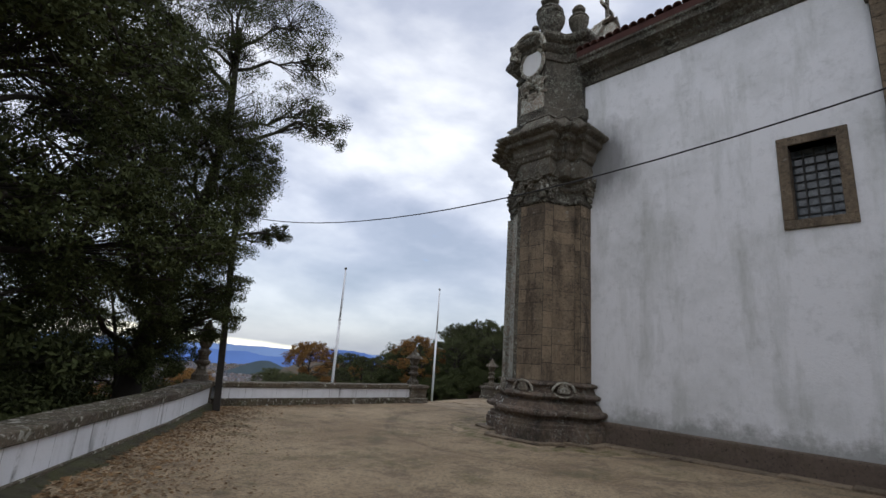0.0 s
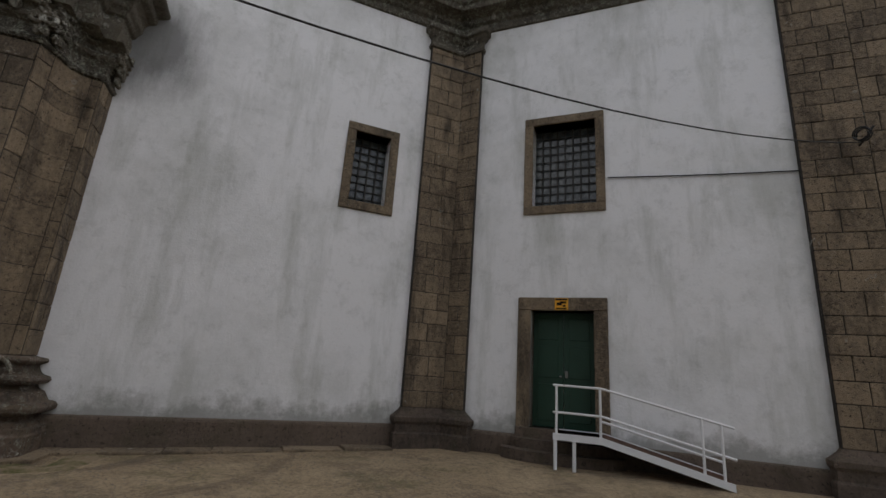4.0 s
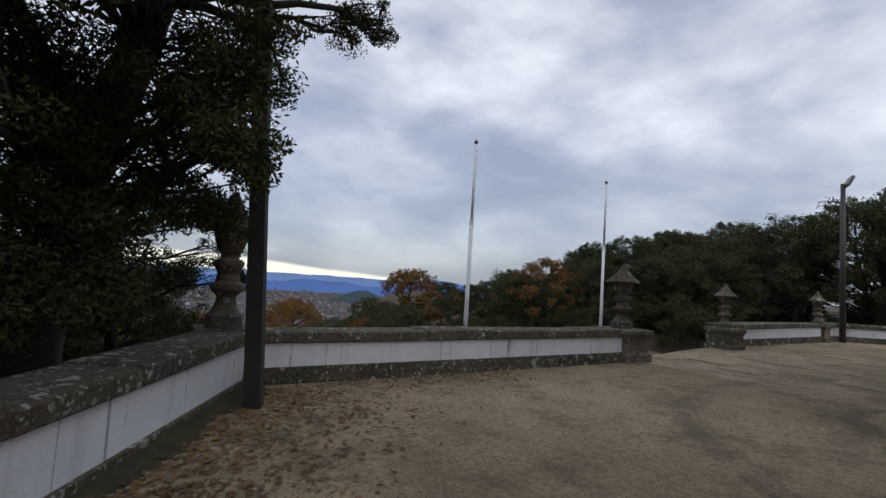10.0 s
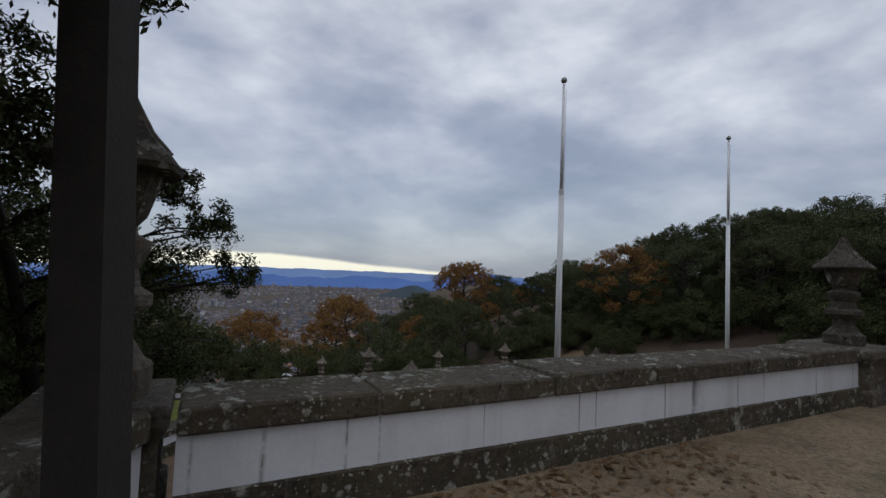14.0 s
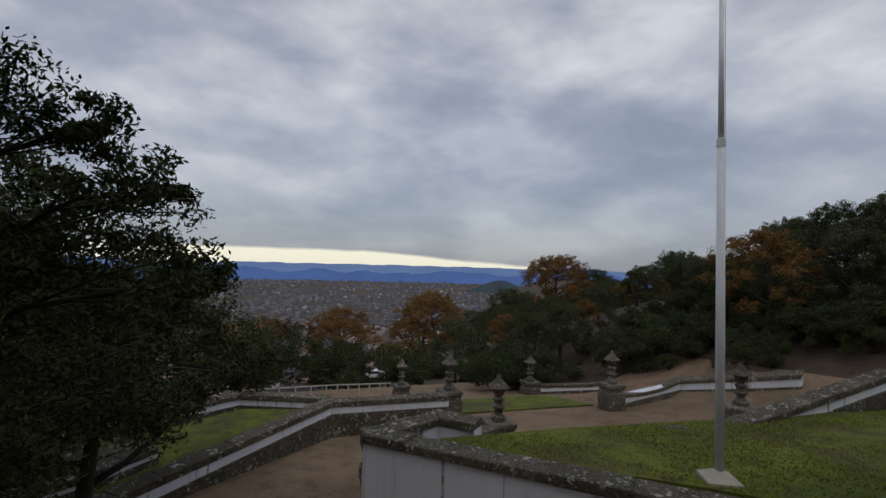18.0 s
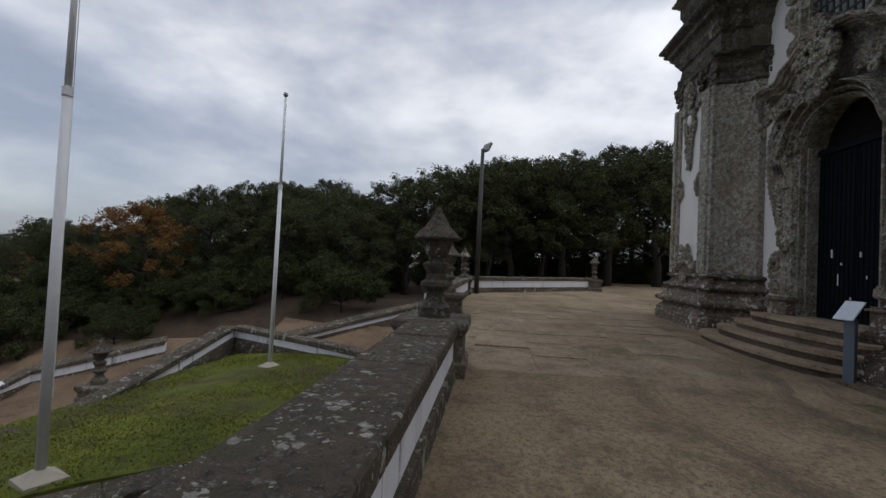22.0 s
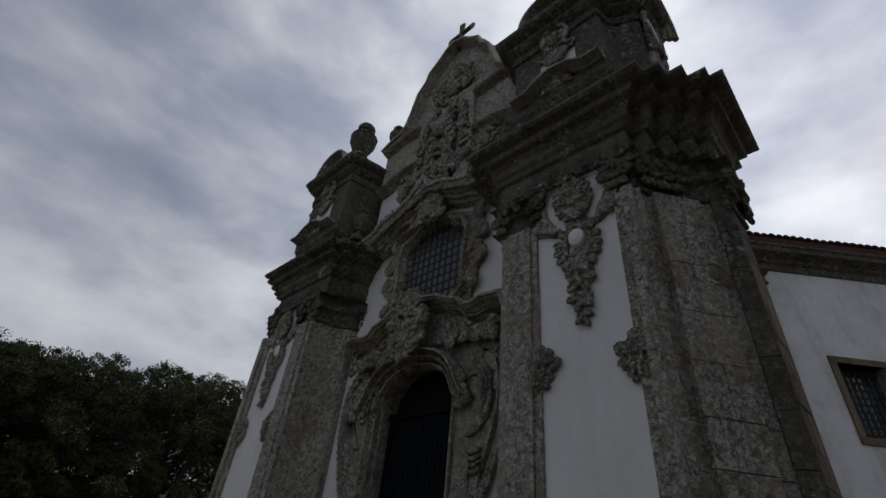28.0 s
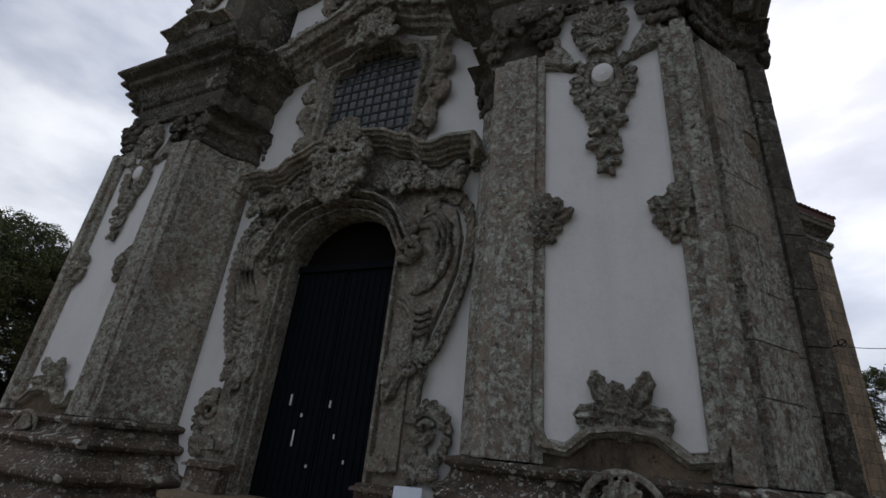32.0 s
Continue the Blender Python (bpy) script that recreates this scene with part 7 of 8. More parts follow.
    # archivolts: a bell-shaped arch whose feet curl outwards over the jambs
    half = [(1.19, 3.96), (1.12, 4.03), (1.03, 4.15), (0.95, 4.30), (0.88, 4.46), (0.74, 4.63), (0.52, 4.76), (0.26, 4.83), (0.0, 4.85)]
    for o, d, w in ((0.0, 0.24, 0.13), (0.125, 0.34, 0.11), (0.23, 0.44, 0.13)):
        line = [(x + o * (0.25 + 0.75 * min(x, 1.0)) * (x > 0), z + o * (1.0 - 0.75 * (x / 1.19) ** 2)) for x, z in half]
        band(sym(line), w, YC, YC + d, CARVED, "archivolt", church, "moulded arch over the door")
    for s in (-1, 1):
        c = Carve(F, 44 + s)
        c.scroll(AXIS + s * 1.36, 4.10, 0.17, 180 if s > 0 else 0, 1.5, 0.065, -s, 0.22)
        c.scroll(AXIS + s * 1.30, 4.44, 0.11, 270, 1.4, 0.05, s, 0.24)
        c.line([(AXIS + s * 1.16, 3.98, 0.16), (AXIS + s * 1.34, 3.93, 0.2), (AXIS + s * 1.52, 4.08, 0.16)], [0.06, 0.07, 0.05])
        c.done("arch_foot", "scrolled foot of the arch", fuse=0)
    c = Carve(on_front(YC + 0.42), 71)
    for z, w, n in ((5.15, 0.34, 9), (5.5, 0.5, 14), (5.85, 0.6, 14), (6.2, 0.42, 9)):
        c.cluster(AXIS - w, AXIS + w, z - 0.2, z + 0.2, n, 0.13, 0.17)
    c.shell(AXIS, 6.15, 0.36, 15, 165, 8, 0.06, 0.12), c.shell(AXIS, 5.2, 0.34, 200, 340, 6, 0.06, 0.15)
    c.line([(AXIS, 5.0, -0.05), (AXIS, 5.6, 0.0), (AXIS, 6.3, -0.05)], [0.2, 0.26, 0.2])
    for s in (-1, 1):
        c.scroll(AXIS + s * 0.42, 5.75, 0.2, 0, 1.6, 0.07, s, 0.15), c.scroll(AXIS + s * 0.36, 5.35, 0.16, 90, 1.6, 0.06, -s, 0.15)
    for s in (-1, 1):
        e = Carve(on_front(YC + 0.16), 81 + s)
        k = lambda x: AXIS + s * x
        e.line([(k(1.55), 5.28, 0.04), (k(1.8), 5.22, 0.04), (k(2.02), 5.4, 0.04)], [0.12, 0.13, 0.10])
        e.scroll(k(1.62), 5.20, 0.16, 90, 1.5, 0.06, s, 0.10), e.scroll(k(2.0), 5.34, 0.13, 270, 1.5, 0.05, -s, 0.12)
        e.leaf(k(1.98), 5.3, 270, 0.34, 0.07, 0.08, 0.4 * s), e.leaf(k(1.75), 5.3, 270 + 30 * s, 0.3, 0.07, 0.08), e.leaf(k(1.45), 5.3, 270 - 40 * s, 0.3, 0.06, 0.08)
        e.cluster(k(1.02) - 0.38, k(1.02) + 0.38, 5.05, 5.55, 12, 0.12, 0.12)
        e.line([(k(0.6), 5.4, 0.0), (k(1.0), 5.25, 0.02), (k(1.55), 5.25, 0.03)], [0.16, 0.14, 0.12])
        e.done("hood_scroll", "scroll under the end of the hood", fuse=0.009)
    c.done("keystone_cartouche", "large carved cartouche over the portal arch", fuse=0.012)
    c = Carve(on_front(YC + 0.30), 72)
    c.cluster(AXIS - 0.5, AXIS + 0.5, 8.5, 9.2, 22, 0.14, 0.14)
    c.shell(AXIS, 8.85, 0.5, 10, 170, 9)
    c.boss(AXIS, 8.8, 0.36, 0.0, 0.4)
    c.ripple([(AXIS - 2.2, 8.55), (AXIS - 1.3, 8.95), (AXIS, 9.45), (AXIS + 1.3, 8.95), (AXIS + 2.2, 8.55)], 0.2, 0.25)
    c.done("window_cartouche", "carved cartouche over the facade window", fuse=0.016)
    c = Carve(on_front(YC + 0.22), 73)
    c.cluster(AXIS - 0.8, AXIS + 0.8, 9.9, 10.9, 22, 0.22, 0.12)
    c.cluster(AXIS - 0.45, AXIS + 0.45, 10.9, 12.6, 16, 0.22, 0.16)
    c.ripple([(AXIS - 0.85, 10.8), (AXIS - 0.75, 12.4), (AXIS, 13.2), (AXIS + 0.75, 12.4), (AXIS + 0.85, 10.8)], 0.24, 0.12)
    c.boss(AXIS, 12.1, 0.42, 0.1, 0.5)
    c.done("niche_cartouche", "tall carved centrepiece below the gable", fuse=0.016)
    c = Carve(on_front(8.06), 74)
    c.cluster(AXIS - 0.9, AXIS + 0.9, 13.5, 14.8, 14, 0.24, 0.08)
    c.shell(AXIS, 14.6, 0.6, 10, 170, 9)
    c.done("gable_carving", "carved leaves in the gable", fuse=0.016)
    for x in (-0.82, 0.82):
        relief([(AXIS + x - 0.25, 9.6), (AXIS + x + 0.25, 9.6), (AXIS + x + 0.25, 13.2), (AXIS + x - 0.25, 13.2)], YC, YC + 0.3, STONE, "upper_pilaster", church)
    for x, z, a in ((-0.48, 17.21, 180), (0.48, 17.21, 0), (0, 17.72, 90)):
        c = Carve(on_front(8.09), 75)
        c.boss(AXIS + x, z, 0.10, 0.0, 0.8)
        for q in (-70, 0, 70):
            c.leaf(AXIS + x, z, a + q, 0.14, 0.05, 0.0, 0)
        c.done("bud", "leafy end of the stone cross", STONE, cross)


portal_ornament()

# ---- roof tiles along the eaves ----
def tile_mesh():
    bm = bmesh.new()
    n = 7
    rows = []
    for y, r in ((0.0, 0.118), (-0.46, 0.100)):
        for q in (r, r - 0.018):
            rows.append([bm.verts.new((q * math.cos(a), y, q * math.sin(a) + (0.0 if y == 0 else 0.07))) for a in np.linspace(0, math.pi, n)])
    for a, b in ((0, 2), (3, 1), (1, 0), (2, 3)):
        for i in range(n - 1):
            bm.faces.new((rows[a][i], rows[a][i + 1], rows[b][i + 1], rows[b][i]))
    bmesh.ops.recalc_face_normals(bm, faces=bm.faces[:])
    me = bpy.data.meshes.new("tile")
    bm.to_mesh(me)
    bm.free()
    me.materials.append(TILE)
    me.polygons.foreach_set("use_smooth", [True] * len(me.polygons))
    return me


TILE_MESH = tile_mesh()
rt = random.Random(12)
eave = offset_path(NAVE[:5], 0.57)
for k in range(4):
    a, b = eave[k], eave[k + 1]
    d = b - a
    if k == 3:
        b = a + d.normalized() * 2.0
        d = b - a
    n = int(d.length / 0.235)
    ang = math.degrees(math.atan2(d.y, d.x)) + 180
    for i in range(n):
        p = a.lerp(b, (i + 0.5) / n)
        o = new("tile", TILE_MESH)
        o.parent = roof
        o.matrix_local = pose(p.x, p.y, 11.34 + rt.uniform(-0.014, 0.018), rt.uniform(-2, 2), rt.uniform(-4, 4), ang + rt.uniform(-3, 3))
        if k == 0 and rt.random() < 0.75:
            q = p + Vector((d.y, -d.x)).normalized() * -0.35
            o = new("tile", TILE_MESH)
            o.parent = roof
            o.matrix_local = pose(q.x, q.y, 11.54, rt.uniform(50, 80) if rt.random() < 0.5 else 0, rt.uniform(-8, 8), ang + rt.uniform(-8, 8)) @ Matrix.Diagonal((0.8, 0.6, 0.7, 1))

# ---- cables ----
def cable(pts, sag, r=0.012, label="black overhead cable"):
    t = thing("cable", label, "cable", "cables")
    a, b = Vector(pts[0]), Vector(pts[1])
    line = [a.lerp(b, i / 24) - Vector((0, 0, sag * 4 * (i / 24) * (1 - i / 24))) for i in range(25)]
    part("strand", tube(bmesh.new(), line, [r] * 25, 5), CABLE, t)


cable(((4.95, 14.3, 5.68), (6.15, -6.3, 6.15)), 1.48, 0.011, "black overhead cable slung from the wooden pole to the church")
cable((tuple(wall2(3.62, 0.03, 5.95)), tuple(wall2(7.2, 0.03, 5.75))), 0.02, 0.014, "black cable fixed along the white wall")
bracket = thing("cable_bracket", "rusty iron cable bracket on the corner pilaster", "bracket")
c = Carve(Matrix.Translation(wall2(7.9, 0.15, 6.1)), 2)
c.line([(0, 0, 0), (-0.2, 0.2, 0.0), (-0.35, 0.25, 0.15)], [0.02, 0.02, 0.02])
for q in range(3):
    c.line([(-0.2 + 0.12 * math.cos(a), 0.25 + 0.05 * q, 0.05 + 0.12 * math.sin(a)) for a in np.linspace(0, 6.2, 12)], [0.012] * 12, 5)
c.done("coil", "coiled black cable", CABLE, bracket, 0)

# ---- ramp at the side door ----
ramp = thing("access_ramp", "white steel access ramp with handrail at the side door", "ramp")


def along(s, o, z):
    return wall2(s, o, z)


def bar(a, b, r, name, m=PAINT):
    part(name, tube(bmesh.new(), [a, b], [r, r], 8), m, ramp)


for o in (0.12, 0.95):
    bm = bmesh.new()
    for s0, s1, za, zb in ((2.62, 3.44, 0.76, 0.76), (3.44, 5.35, 0.76, 0.30)):
        vs = [bm.verts.new(along(s, o + w, z)) for w in (-0.03, 0.03) for s, z in ((s0, za - 0.10), (s1, zb - 0.10), (s1, zb + 0.01), (s0, za + 0.01))]
        for f in ((0, 1, 2, 3), (7, 6, 5, 4), (0, 4, 5, 1), (1, 5, 6, 2), (2, 6, 7, 3), (3, 7, 4, 0)):
            bm.faces.new([vs[i] for i in f])
    bmesh.ops.recalc_face_normals(bm, faces=bm.faces[:])
    part("side_beam", bm, PAINT, ramp)
bm = bmesh.new()
for s0, s1, za, zb in ((2.62, 3.44, 0.755, 0.755), (3.44, 5.35, 0.755, 0.295)):
    vs = [bm.verts.new(along(s, o, z)) for s, o, z in ((s0, 0.12, za), (s1, 0.12, zb), (s1, 0.95, zb), (s0, 0.95, za))]
    bm.faces.new(vs)
r = bmesh.ops.solidify(bm, geom=bm.faces[:], thickness=0.02)
part("deck", bm, plain("rusty_deck_plate", (0.16, 0.085, 0.055), 0.8, 0.2, 0.5), ramp, "rust-brown deck plate")
for s, z in ((2.68, 0.76), (3.42, 0.76), (4.95, 0.40), (5.22, 0.33)):
    bar(along(s, 0.95, z), along(s, 0.95, z + 0.82), 0.022, "post")
for s in (2.66, 2.98):
    bar(along(s, 0.95, 0.68), along(s, 0.95, 0.1), 0.032, "leg")
for dz in (0.82, 0.36):
    bar(along(2.62, 0.95, 0.76 + dz), along(3.44, 0.95, 0.75 + dz), 0.02, "handrail")
    bar(along(3.44, 0.95, 0.75 + dz), along(5.4, 0.95, 0.30 + dz), 0.02, "handrail")
bar(along(3.44, 0.95, 0.75 + 0.28), along(5.2, 0.95, 0.33 + 0.28), 0.02, "handrail")

sign = thing("warning_sign", "small yellow surveillance sign with black print on the lintel", "sign")
part("plate", box(bmesh.new(), 2.52, 2.79, -0.085, -0.072, 3.07, 3.31, W2, 0.003), YELLOW, sign)
for x0, x1, z0, z1 in ((2.535, 2.775, 3.265, 3.30), (2.55, 2.76, 3.08, 3.11), (2.56, 2.66, 3.16, 3.22), (2.62, 2.75, 3.20, 3.245), (2.68, 2.74, 3.13, 3.17)):
    part("print", box(bmesh.new(), x0, x1, -0.088, -0.084, z0, z1, W2), BLACK, sign)
# ---- lower garden ----
def level(z):
    return lambda x, y: z


def between(a, b, za, zb):
    """Height running evenly from za at a to zb at b."""
    a, d = Vector(a), Vector(b) - Vector(a)
    return lambda x, y: za + (zb - za) * min(max((Vector((x, y)) - a).dot(d) / d.length_squared, -0.1), 1.1)


low = dict(group="garden walls", stone_len=0.9, width=0.40)
parapet([(8.05, 23.75), (14.4, 17.3)][::-1], between((8.05, 23.75), (14.4, 17.3), -2.35, -2.08), "white garden wall with broken lichened cap stones", seed=21, top=0.66, plinth=-0.6, **low)
parapet([(10.25, 23.8), (9.45, 24.55), (8.05, 23.75)][::1], level(-2.35), "lichened end wall of the lawn", seed=22, top=0.66, plinth=-0.6, **low)
parapet([(10.1, 24.0), (11.7, 26.2)], between((10.1, 24.0), (11.7, 26.2), -2.6, -3.3), "sloping white wall beside the garden stair", seed=23, top=0.5, plinth=0.24, **low)
parapet([(22.9, 23.6), (21.6, 20.3), (20.4, 17.9)], between((22.9, 23.6), (20.4, 17.9), -1.85, -2.0), "white wall along the upper edge of the lawn", seed=24, top=0.62, plinth=0.24, **low)
parapet([(14.4, 22.35), (22.9, 23.6)], between((14.4, 22.35), (22.9, 23.6), -2.6, -1.85), "low stone edge of the lawn", seed=25, top=0.62, plinth=0.24, **low)
parapet([(9.9, 22.9), (14.4, 22.35)], between((9.9, 22.9), (14.4, 22.35), -2.45, -2.3), "low stone edge of the lawn", seed=26, top=0.5, plinth=0.24, **low)
parapet([(1.5, 21.9), (3.5, 24.75), (7.65, 30.0), (11.6, 30.1)], between((3.5, 24.75), (11.6, 30.1), -3.55, -3.65), "white garden wall with mossy cap stones along the path", seed=27, top=0.62, plinth=0.24, **low)
parapet([(-0.8, 28.2), (0.3, 29.1), (1.2, 30.1), (2.9, 30.6), (4.7, 32.0), (7.6, 31.2)], between((0.3, 29.1), (7.6, 31.2), -3.6, -3.8), "curving white garden wall below the trees", seed=28, top=0.6, plinth=0.24, **low)
parapet([(0.2, 24.6), (1.4, 25.4), (2.4, 26.3), (3.4, 27.6)], level(-3.6), "low white wall of a planting bed", seed=29, top=0.5, plinth=0.24, **low)
parapet([(-0.6, 28.3), (0.5, 27.7), (2.0, 27.5), (2.9, 28.1)], level(-3.65), "dark curved bench-like wall", seed=30, top=0.45, plinth=0.3, **low)
parapet([(18.9, 30.9), (22.9, 31.5), (23.8, 29.6), (24.8, 27.6)], (lambda x, y: land_z(x, y) - 0.05), "white garden wall round the lower court", seed=31, top=0.60, plinth=0.16, **low)
parapet([(17.8, 35.6), (21.5, 34.6)], (lambda x, y: land_z(x, y) - 0.05), "low white wall beside the garden grass", seed=32, top=0.5, plinth=0.14, **low)
parapet([(20.5, 25.2), (24.4, 24.2), (30.0, 17.5)], (lambda x, y: land_z(x, y) - 0.05), "lichened wall on the far side of the lower court", seed=33, top=0.5, plinth=0.2, **low)

for poly, z, label in (([(1.6, 25.2), (4.8, 27.4), (7.3, 30.2), (7.4, 31.0), (4.8, 31.6), (3.0, 30.2), (1.4, 29.6)], -3.5, "patchy garden grass behind the wall"),
                       ([(12.4, 32.0), (18.6, 31.8), (18.0, 34.8), (12.6, 35.0)], -4.0, "strip of bright garden grass")):
    bm = prism(bmesh.new(), poly, -8, z)
    if poly[0][0] > 10:
        for v in bm.verts:
            if v.co.z > -7:
                v.co.z = land_z(v.co.x, v.co.y) + 0.06
    tagged(part("lawn", bm, GRASS, None), label, "lawn", kind="structure")

ROAD = plain("worn_asphalt", (0.07, 0.07, 0.072), 0.9, 0.0, 0.4, 2.0)
bm = bmesh.new()
pts = [(2, 83), (10, 85.5), (18, 86.0), (27, 84.0), (38, 79), (50, 70)]
rows = [[bm.verts.new((x, y + w, -16.0 + 0.06 * (x - 20))) for w in (-2.6, 2.6)] for x, y in pts]
for a, b in zip(rows, rows[1:]):
    bm.faces.new((a[0], b[0], b[1], a[1]))
bmesh.ops.solidify(bm, geom=bm.faces[:], thickness=3.0)
tagged(part("road", bm, ROAD, None), "grey asphalt road below the garden", "road", kind="structure")

fence = thing("garden_balustrade", "low pale railing along the road", "railing")
fp = [(3.5, 38.6), (8.0, 39.0), (11.2, 38.6)]
for a, b in zip(fp, fp[1:]):
    for i in range(6):
        p = Vector(a).lerp(Vector(b), i / 6)
        part("post", box(bmesh.new(), p.x - 0.03, p.x + 0.03, p.y - 0.03, p.y + 0.03, land_z(p.x, p.y) - 0.2, land_z(p.x, p.y) + 0.5), CONCRETE, fence)
    part("rail", tube(bmesh.new(), [(*a, land_z(*a) + 0.5), (*b, land_z(*b) + 0.5)], [0.035, 0.035], 6), CONCRETE, fence)

# ---- parked car on the road ----
car = thing("car", "small white parked car on the road", "car")
CM = pose(17.5, 85.2, -16.1, 0, 0, 3)
WHITECAR = plain("white_car_paint", (0.78, 0.79, 0.80), 0.25, 0.0, 0.05)
body = [(-2.0, 0.35), (-2.02, 0.75), (-1.85, 0.92), (-1.2, 0.98), (-0.6, 1.40), (0.7, 1.44), (1.45, 1.0), (1.95, 0.85), (2.02, 0.55), (1.98, 0.35)]
bm = bmesh.new()
lo = [bm.verts.new(CM @ Vector((x, -0.82 if z < 1 else -0.66, z))) for x, z in body]
hi = [bm.verts.new(CM @ Vector((x, 0.82 if z < 1 else 0.66, z))) for x, z in body]
bm.faces.new(lo), bm.faces.new(hi[::-1])
for i in range(len(body)):
    j = (i + 1) % len(body)
    bm.faces.new((lo[j], lo[i], hi[i], hi[j]))
bmesh.ops.recalc_face_normals(bm, faces=bm.faces[:])
part("body", bm, WHITECAR, car)
for s in (-1, 1):
    bm = bmesh.new()
    vs = [bm.verts.new(CM @ Vector((x, s * (0.84 - 0.15 * (z - 1) / 0.35), z))) for x, z in ((-1.0, 1.0), (-0.52, 1.34), (0.62, 1.36), (1.2, 1.02))]
    bm.faces.new(vs)
    bmesh.ops.solidify(bm, geom=bm.faces[:], thickness=0.02)
    part("side_window", bm, GLASS, car)
    for x in (-1.25, 1.25):
        part("wheel", lathe(bmesh.new(), [(0.12, -0.1), (0.30, -0.1), (0.32, 0.0), (0.30, 0.1), (0.12, 0.1)], 14, CM @ Matrix.Translation((x, s * 0.78, 0.32)) @ pose(0, 0, 0, 90)), BLACK, car)

# ---- dry leaves, gravel and moss on the forecourt ----
def scatter(name, n, place, size, material, label, seed, lift=0.006):
    r = np.random.default_rng(seed)
    verts, faces = [], []
    while len(faces) < n:
        q = place(r)
        if q is None:
            continue
        x, y = q
        z = terrace_z(x, y) + lift
        a, s = r.uniform(0, 6.28), size * r.uniform(0.5, 1.3)
        u, w = np.array([math.cos(a), math.sin(a), r.uniform(-0.3, 0.3)]) * s, np.array([-math.sin(a), math.cos(a), r.uniform(-0.4, 0.4)]) * s * 0.55
        p, k = np.array([x, y, z + s * 0.12]), len(verts)
        verts += [p - u, p - u * 0.1 + w + np.array([0, 0, s * 0.12]), p + u, p - w]
        faces.append((k, k + 1, k + 2, k + 3))
    tagged(mesh_ob(name, verts, faces, material), label, "litter", kind="stuff")


def by_west_wall(r):
    f, w = r.random(), abs(r.normal()) * 0.9 + 0.08
    a, b = Vector(PARAPET_WEST[1]).lerp(Vector(PARAPET_WEST[3]), f), (Vector(PARAPET_WEST[3]) - Vector(PARAPET_WEST[1])).normalized()
    p = a + Vector((b.y, -b.x)) * w
    return (p.x, p.y) if p.y < 14.95 else None


def by_front_wall(r):
    y = 14.98 - abs(r.normal()) * 0.5
    return (r.uniform(5.2, 9.5), y)


DRY = leaf_material("dry_leaves", (0.12, 0.070, 0.035), (0.22, 0.135, 0.065), (0.10, 0.06, 0.03))
scatter("leaf_litter", 5200, by_west_wall, 0.035, DRY, "brown dry leaves along the parapet", 41)
scatter("leaf_litter", 700, by_front_wall, 0.032, DRY, "brown dry leaves along the front parapet", 42)
PEBBLE = plain("grey_gravel", (0.22, 0.19, 0.15), 0.9, 0.0, 0.5, 30.0)


def grit(n, place, size, seed):
    r = np.random.default_rng(seed)
    verts, faces = [], []
    for _ in range(n):
        x, y = place(r)
        s = size * r.uniform(0.4, 1.4)
        z, k = terrace_z(x, y), len(verts)
        o = r.uniform(0.6, 1.2, 5)
        verts += [(x + s * o[0], y, z), (x, y + s * o[1], z), (x - s * o[2], y, z), (x, y - s * o[3], z), (x, y, z + s * 0.7 * o[4])]
        faces += [(k, k + 1, k + 4), (k + 1, k + 2, k + 4), (k + 2, k + 3, k + 4), (k + 3, k, k + 4)]
    tagged(mesh_ob("gravel", verts, faces, PEBBLE), "scattered pebbles on the dirt forecourt", "gravel", kind="stuff")


grit(9000, lambda r: (r.uniform(1.5, 11.0), r.uniform(0.0, 14.5)), 0.013, 51)

moss = bmesh.new()
line = [Vector(PARAPET_WEST[1]).lerp(Vector(PARAPET_WEST[3]), i / 220) for i in range(221)]
d = (line[-1] - line[0]).normalized()
nn = Vector((d.y, -d.x))
rm = random.Random(9)
rows = []
for i, p in enumerate(line):
    w = 0.42 + 0.30 * noise.noise((i * 0.05, 1.0, 0)) + 0.16 * noise.noise((i * 0.3, 4.0, 0)) + rm.uniform(-0.04, 0.04)
    q = [p + nn * 0.04, p + nn * w * 0.5, p + nn * w]
    rows.append([moss.verts.new((v.x, v.y, terrace_z(v.x, v.y) + h)) for v, h in zip(q, (0.09, 0.03, -0.012))])
for a, b in zip(rows, rows[1:]):
    for k in range(2):
        moss.faces.new((a[k], a[k + 1], b[k + 1], b[k]))
bmesh.ops.recalc_face_normals(moss, faces=moss.faces[:])
tagged(part("moss_strip", moss, DARKMOSS, None, "", True), "dark moss and grass along the foot of the parapet", "moss", kind="structure")

def blades(n, seed):
    """Short grass over the lawn, thinner on its bare patches."""
    r = np.random.default_rng(seed)
    verts, faces = [], []
    while len(faces) < n:
        x, y = r.uniform(8.5, 21.8), r.uniform(17.7, 23.2)
        if not inside(x, y, LAWN) or noise.noise((x * 0.5, y * 0.5, 7.0)) > r.uniform(0.0, 0.5):
            continue
        z, k, a, h = lawn_z(x, y), len(verts), r.uniform(0, 6.28), r.uniform(0.012, 0.04)
        u = np.array([math.cos(a), math.sin(a), 0]) * 0.012
        t = np.array([r.normal() * 0.03, r.normal() * 0.03, h])
        p = np.array([x, y, z])
        verts += [p - u, p + u, p + t]
        faces.append((k, k + 1, k + 2))
    tagged(mesh_ob("grass", verts, faces, leaf_material("grass_blades", (0.062, 0.086, 0.006), (0.175, 0.195, 0.014), (0.11, 0.11, 0.014))), "short bright green grass blades", "grass", kind="stuff")


blades(26000, 61)

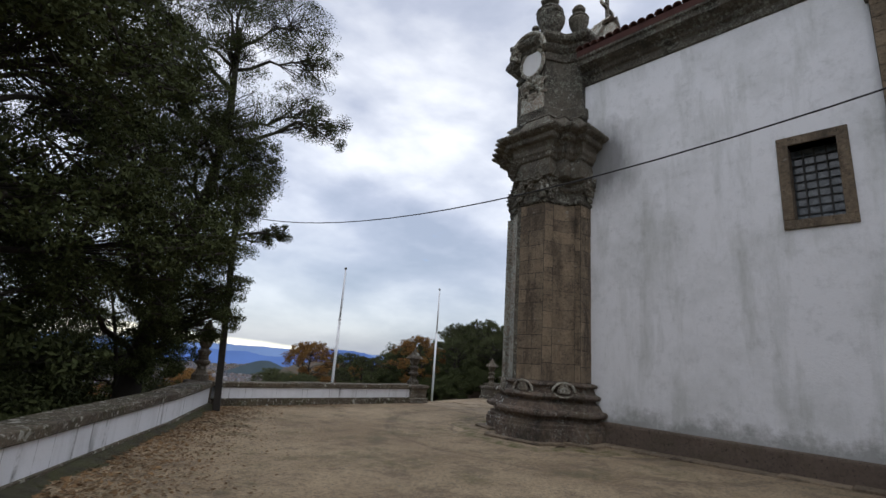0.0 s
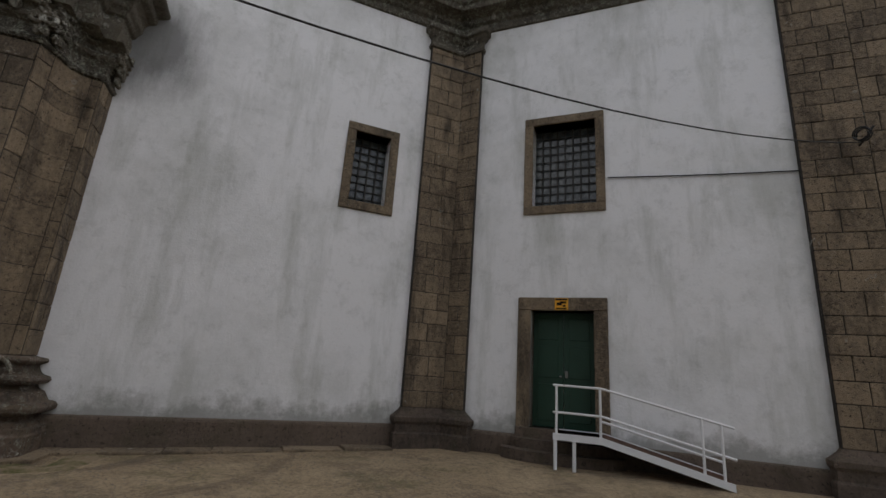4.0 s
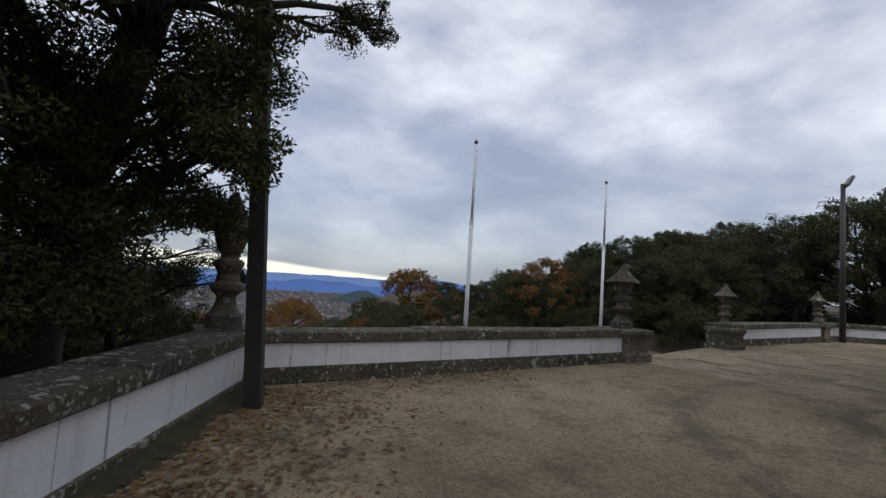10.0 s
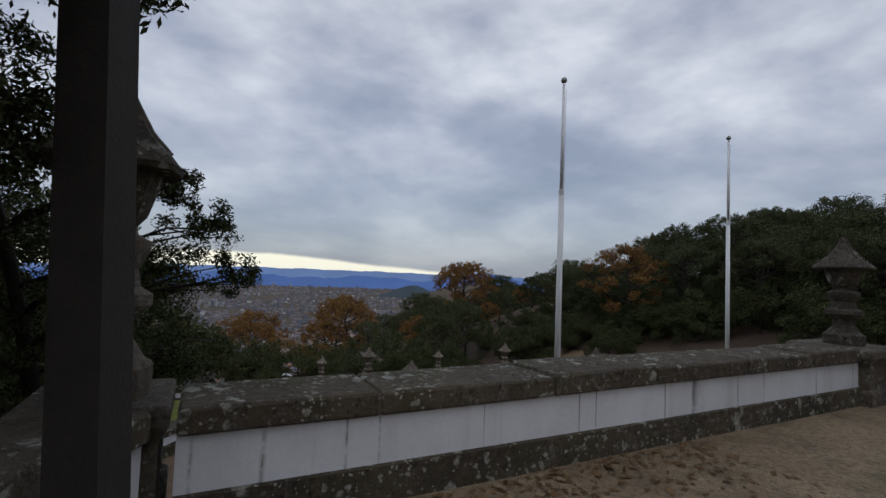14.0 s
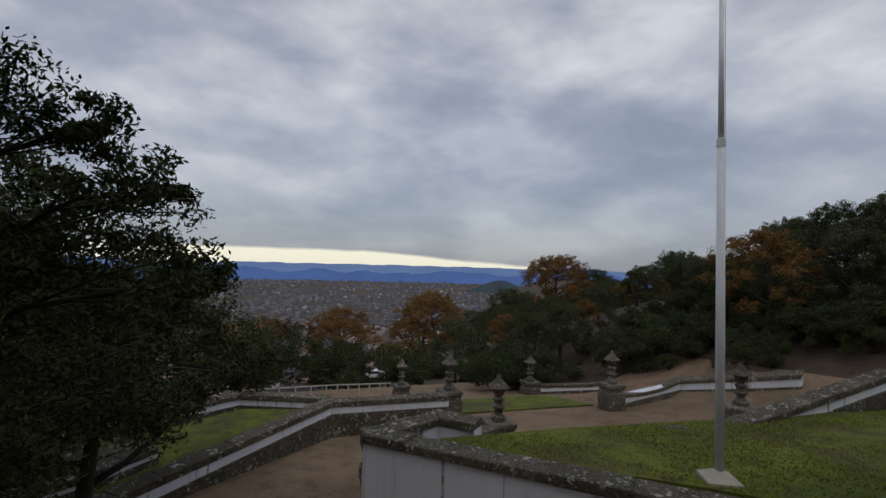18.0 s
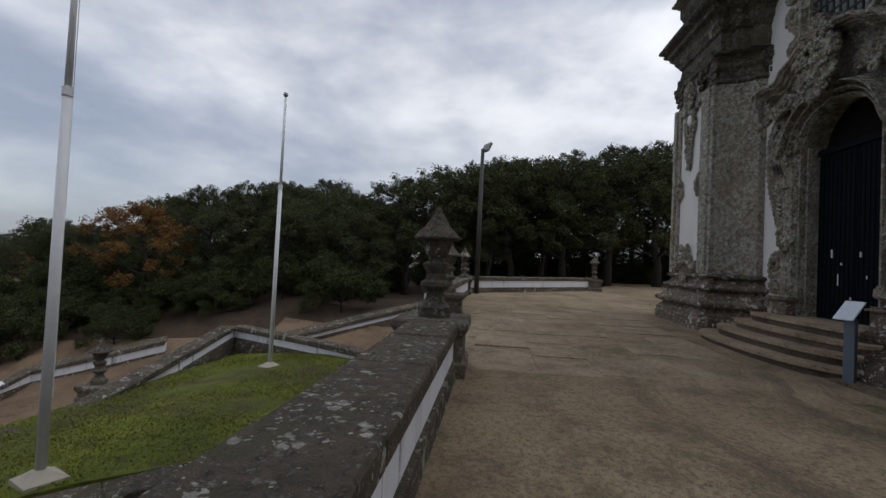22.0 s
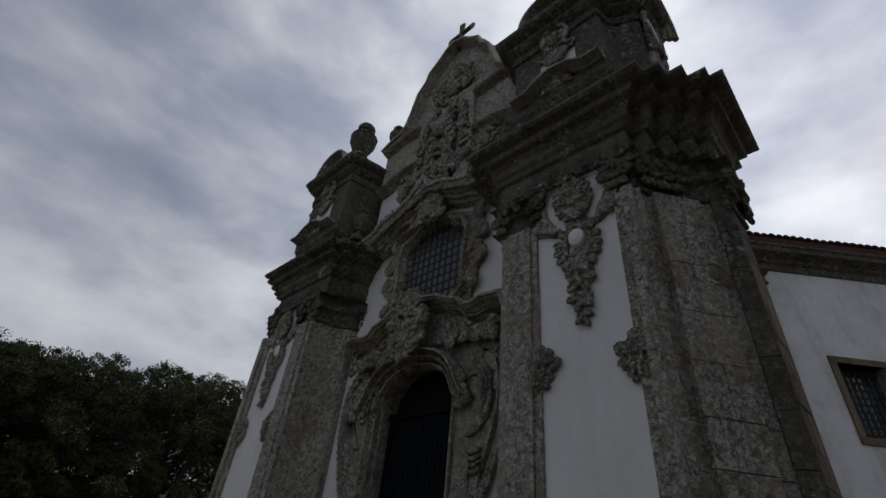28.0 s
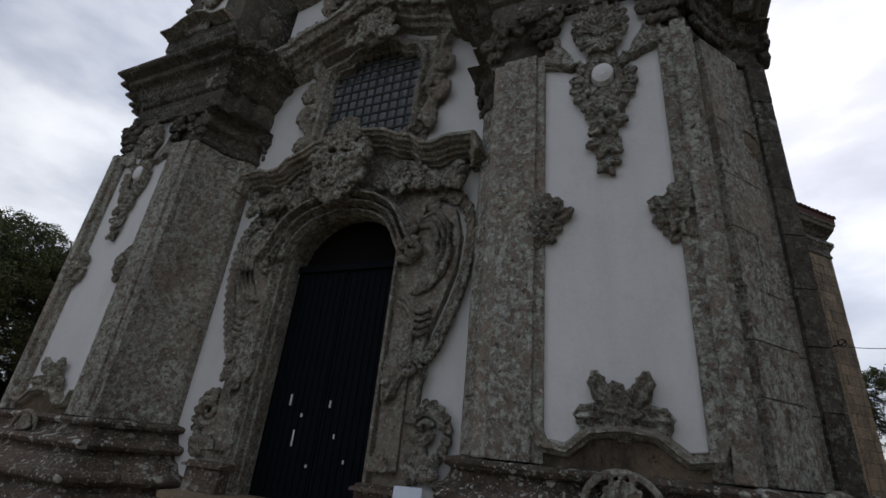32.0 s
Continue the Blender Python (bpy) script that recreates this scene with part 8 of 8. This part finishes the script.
# kerb stones round the church foot
kerb = thing("kerb", "flat worn kerb stones at the foot of the church", "kerb")
kp = [(11.32, 6.0), (11.32, 0.55)]
rk = random.Random(4)
y = 6.0
while y > 0.6:
    l = rk.uniform(0.7, 1.2)
    part("kerb_stone", box(bmesh.new(), 11.22 + rk.uniform(-0.03, 0.03), 11.66, y - l + 0.012, y - 0.012, -0.2, terrace_z(11.4, y) + 0.05, None, 0.012), BROWN, kerb)
    y -= l
line = offset_path(TOWER, 0.72)
for a, b in zip(line[7:], line[8:]):
    if (b - a).length < 0.15:
        continue
    n = max(1, round((b - a).length / 1.1))
    for i in range(n):
        p, q = a.lerp(b, i / n), a.lerp(b, (i + 1) / n)
        d = (q - p).normalized() * 0.01
        w = Vector((d.y, -d.x)).normalized() * 0.3
        bm = prism(bmesh.new(), [tuple(v) for v in (p + d, p + d - w, q - d - w, q - d)], -0.2, terrace_z(*p) + 0.05)
        bmesh.ops.recalc_face_normals(bm, faces=bm.faces[:])
        part("kerb_stone", bm, BROWN, kerb)

# moss between the kerb and the dirt
foot = bmesh.new()
inner, outer = offset_path(TOWER[8:], 0.95), offset_path(TOWER[8:], 1.50)
rows = []
for a, b in zip(inner, outer):
    for f in (0.0,):
        q = [a, a.lerp(b, 0.5), a.lerp(b, rm.uniform(0.7, 1.1))]
        rows.append([foot.verts.new((v.x, v.y, terrace_z(v.x, v.y) + h)) for v, h in zip(q, (0.006, 0.022, -0.01))])
for a, b in zip(rows, rows[1:]):
    for k in range(2):
        foot.faces.new((a[k], a[k + 1], b[k + 1], b[k]))
bmesh.ops.recalc_face_normals(foot, faces=foot.faces[:])
MOSS = Mat("thin_moss_on_dirt")
tone = MOSS.mix(MOSS.ramp(MOSS.noise(2.4, 9, 0.75), (0.46, 0.0), (0.60, 1.0)), (0.27, 0.205, 0.13), (0.098, 0.096, 0.026))
MOSS.bump(MOSS.noise(50, 5, 0.75), 0.9, 0.03)
tagged(part("moss_strip", foot, MOSS.done(tone, 0.95), None, "", True), "patchy moss and dirt at the foot of the church", "moss", kind="structure")

# ---- paving in front of the portal ----
paving = thing("stone_paving", "large worn granite slabs sunk in the dirt before the portal", "paving", kind="structure")
rp = random.Random(6)
y = 10.4
while y < 14.9:
    h = rp.uniform(0.7, 0.95)
    x = 13.6 + rp.uniform(-0.3, 0.3)
    while x < 21.0:
        l = rp.uniform(1.0, 1.8)
        z = terrace_z(x + l / 2, y + h / 2)
        if rp.random() < 0.3:
            x += l
            continue
        part("slab", box(bmesh.new(), x + 0.004, x + l - 0.004, y + 0.004, min(y + h, 14.95) - 0.004, z - 0.1, z + 0.005 + rp.uniform(-0.004, 0.004), None, 0.006), PAVE, paving)
        x += l
    y += h

pier = thing("garden_pier", "rough mossy stone pier at the corner of the lawn wall", "pier")
z = -4.2
while z < -1.75:
    h = rp.uniform(0.28, 0.42)
    part("rough_stone", box(bmesh.new(), 7.83 + rp.uniform(-0.07, 0.05), 8.42 + rp.uniform(-0.06, 0.06), 23.42 + rp.uniform(-0.08, 0.04), 24.0, z, min(z + h, -1.72) - 0.012, None, 0.05), CAP, pier)
    z += h

# ---- ashlar blocks ----
K = TOWER.index((11.42, 8.96))
blocks(shaft_near, TOWER, [K + 7, K + 8], 1.47, 6.33, 0.42, 0.62, BROWN, 0.04, 7)
curved_blocks(shaft_near, TOWER[K + 9:-2], 1.47, 6.33, 0.42, BROWN, 5)
blocks(shaft_near, TOWER, [len(TOWER) - 3, len(TOWER) - 2], 1.47, 6.33, 0.42, 0.62, BROWN, 0.04, 6)
curved_blocks(shaft_near, TOWER[K + 1:K + 7], 1.47, 6.33, 0.62, STONE, 9)
blocks(shaft_near, TOWER, [K + 6], 1.47, 6.33, 0.5, 0.7, STONE, 0.04, 9)
curved_blocks(shaft_near, TOWER[1:8], 1.47, 6.33, 0.6, STONE, 10)
FAR = mirrored(TOWER)
curved_blocks(shaft_far, FAR[-8:-1], 1.47, 6.33, 0.6, STONE, 8)
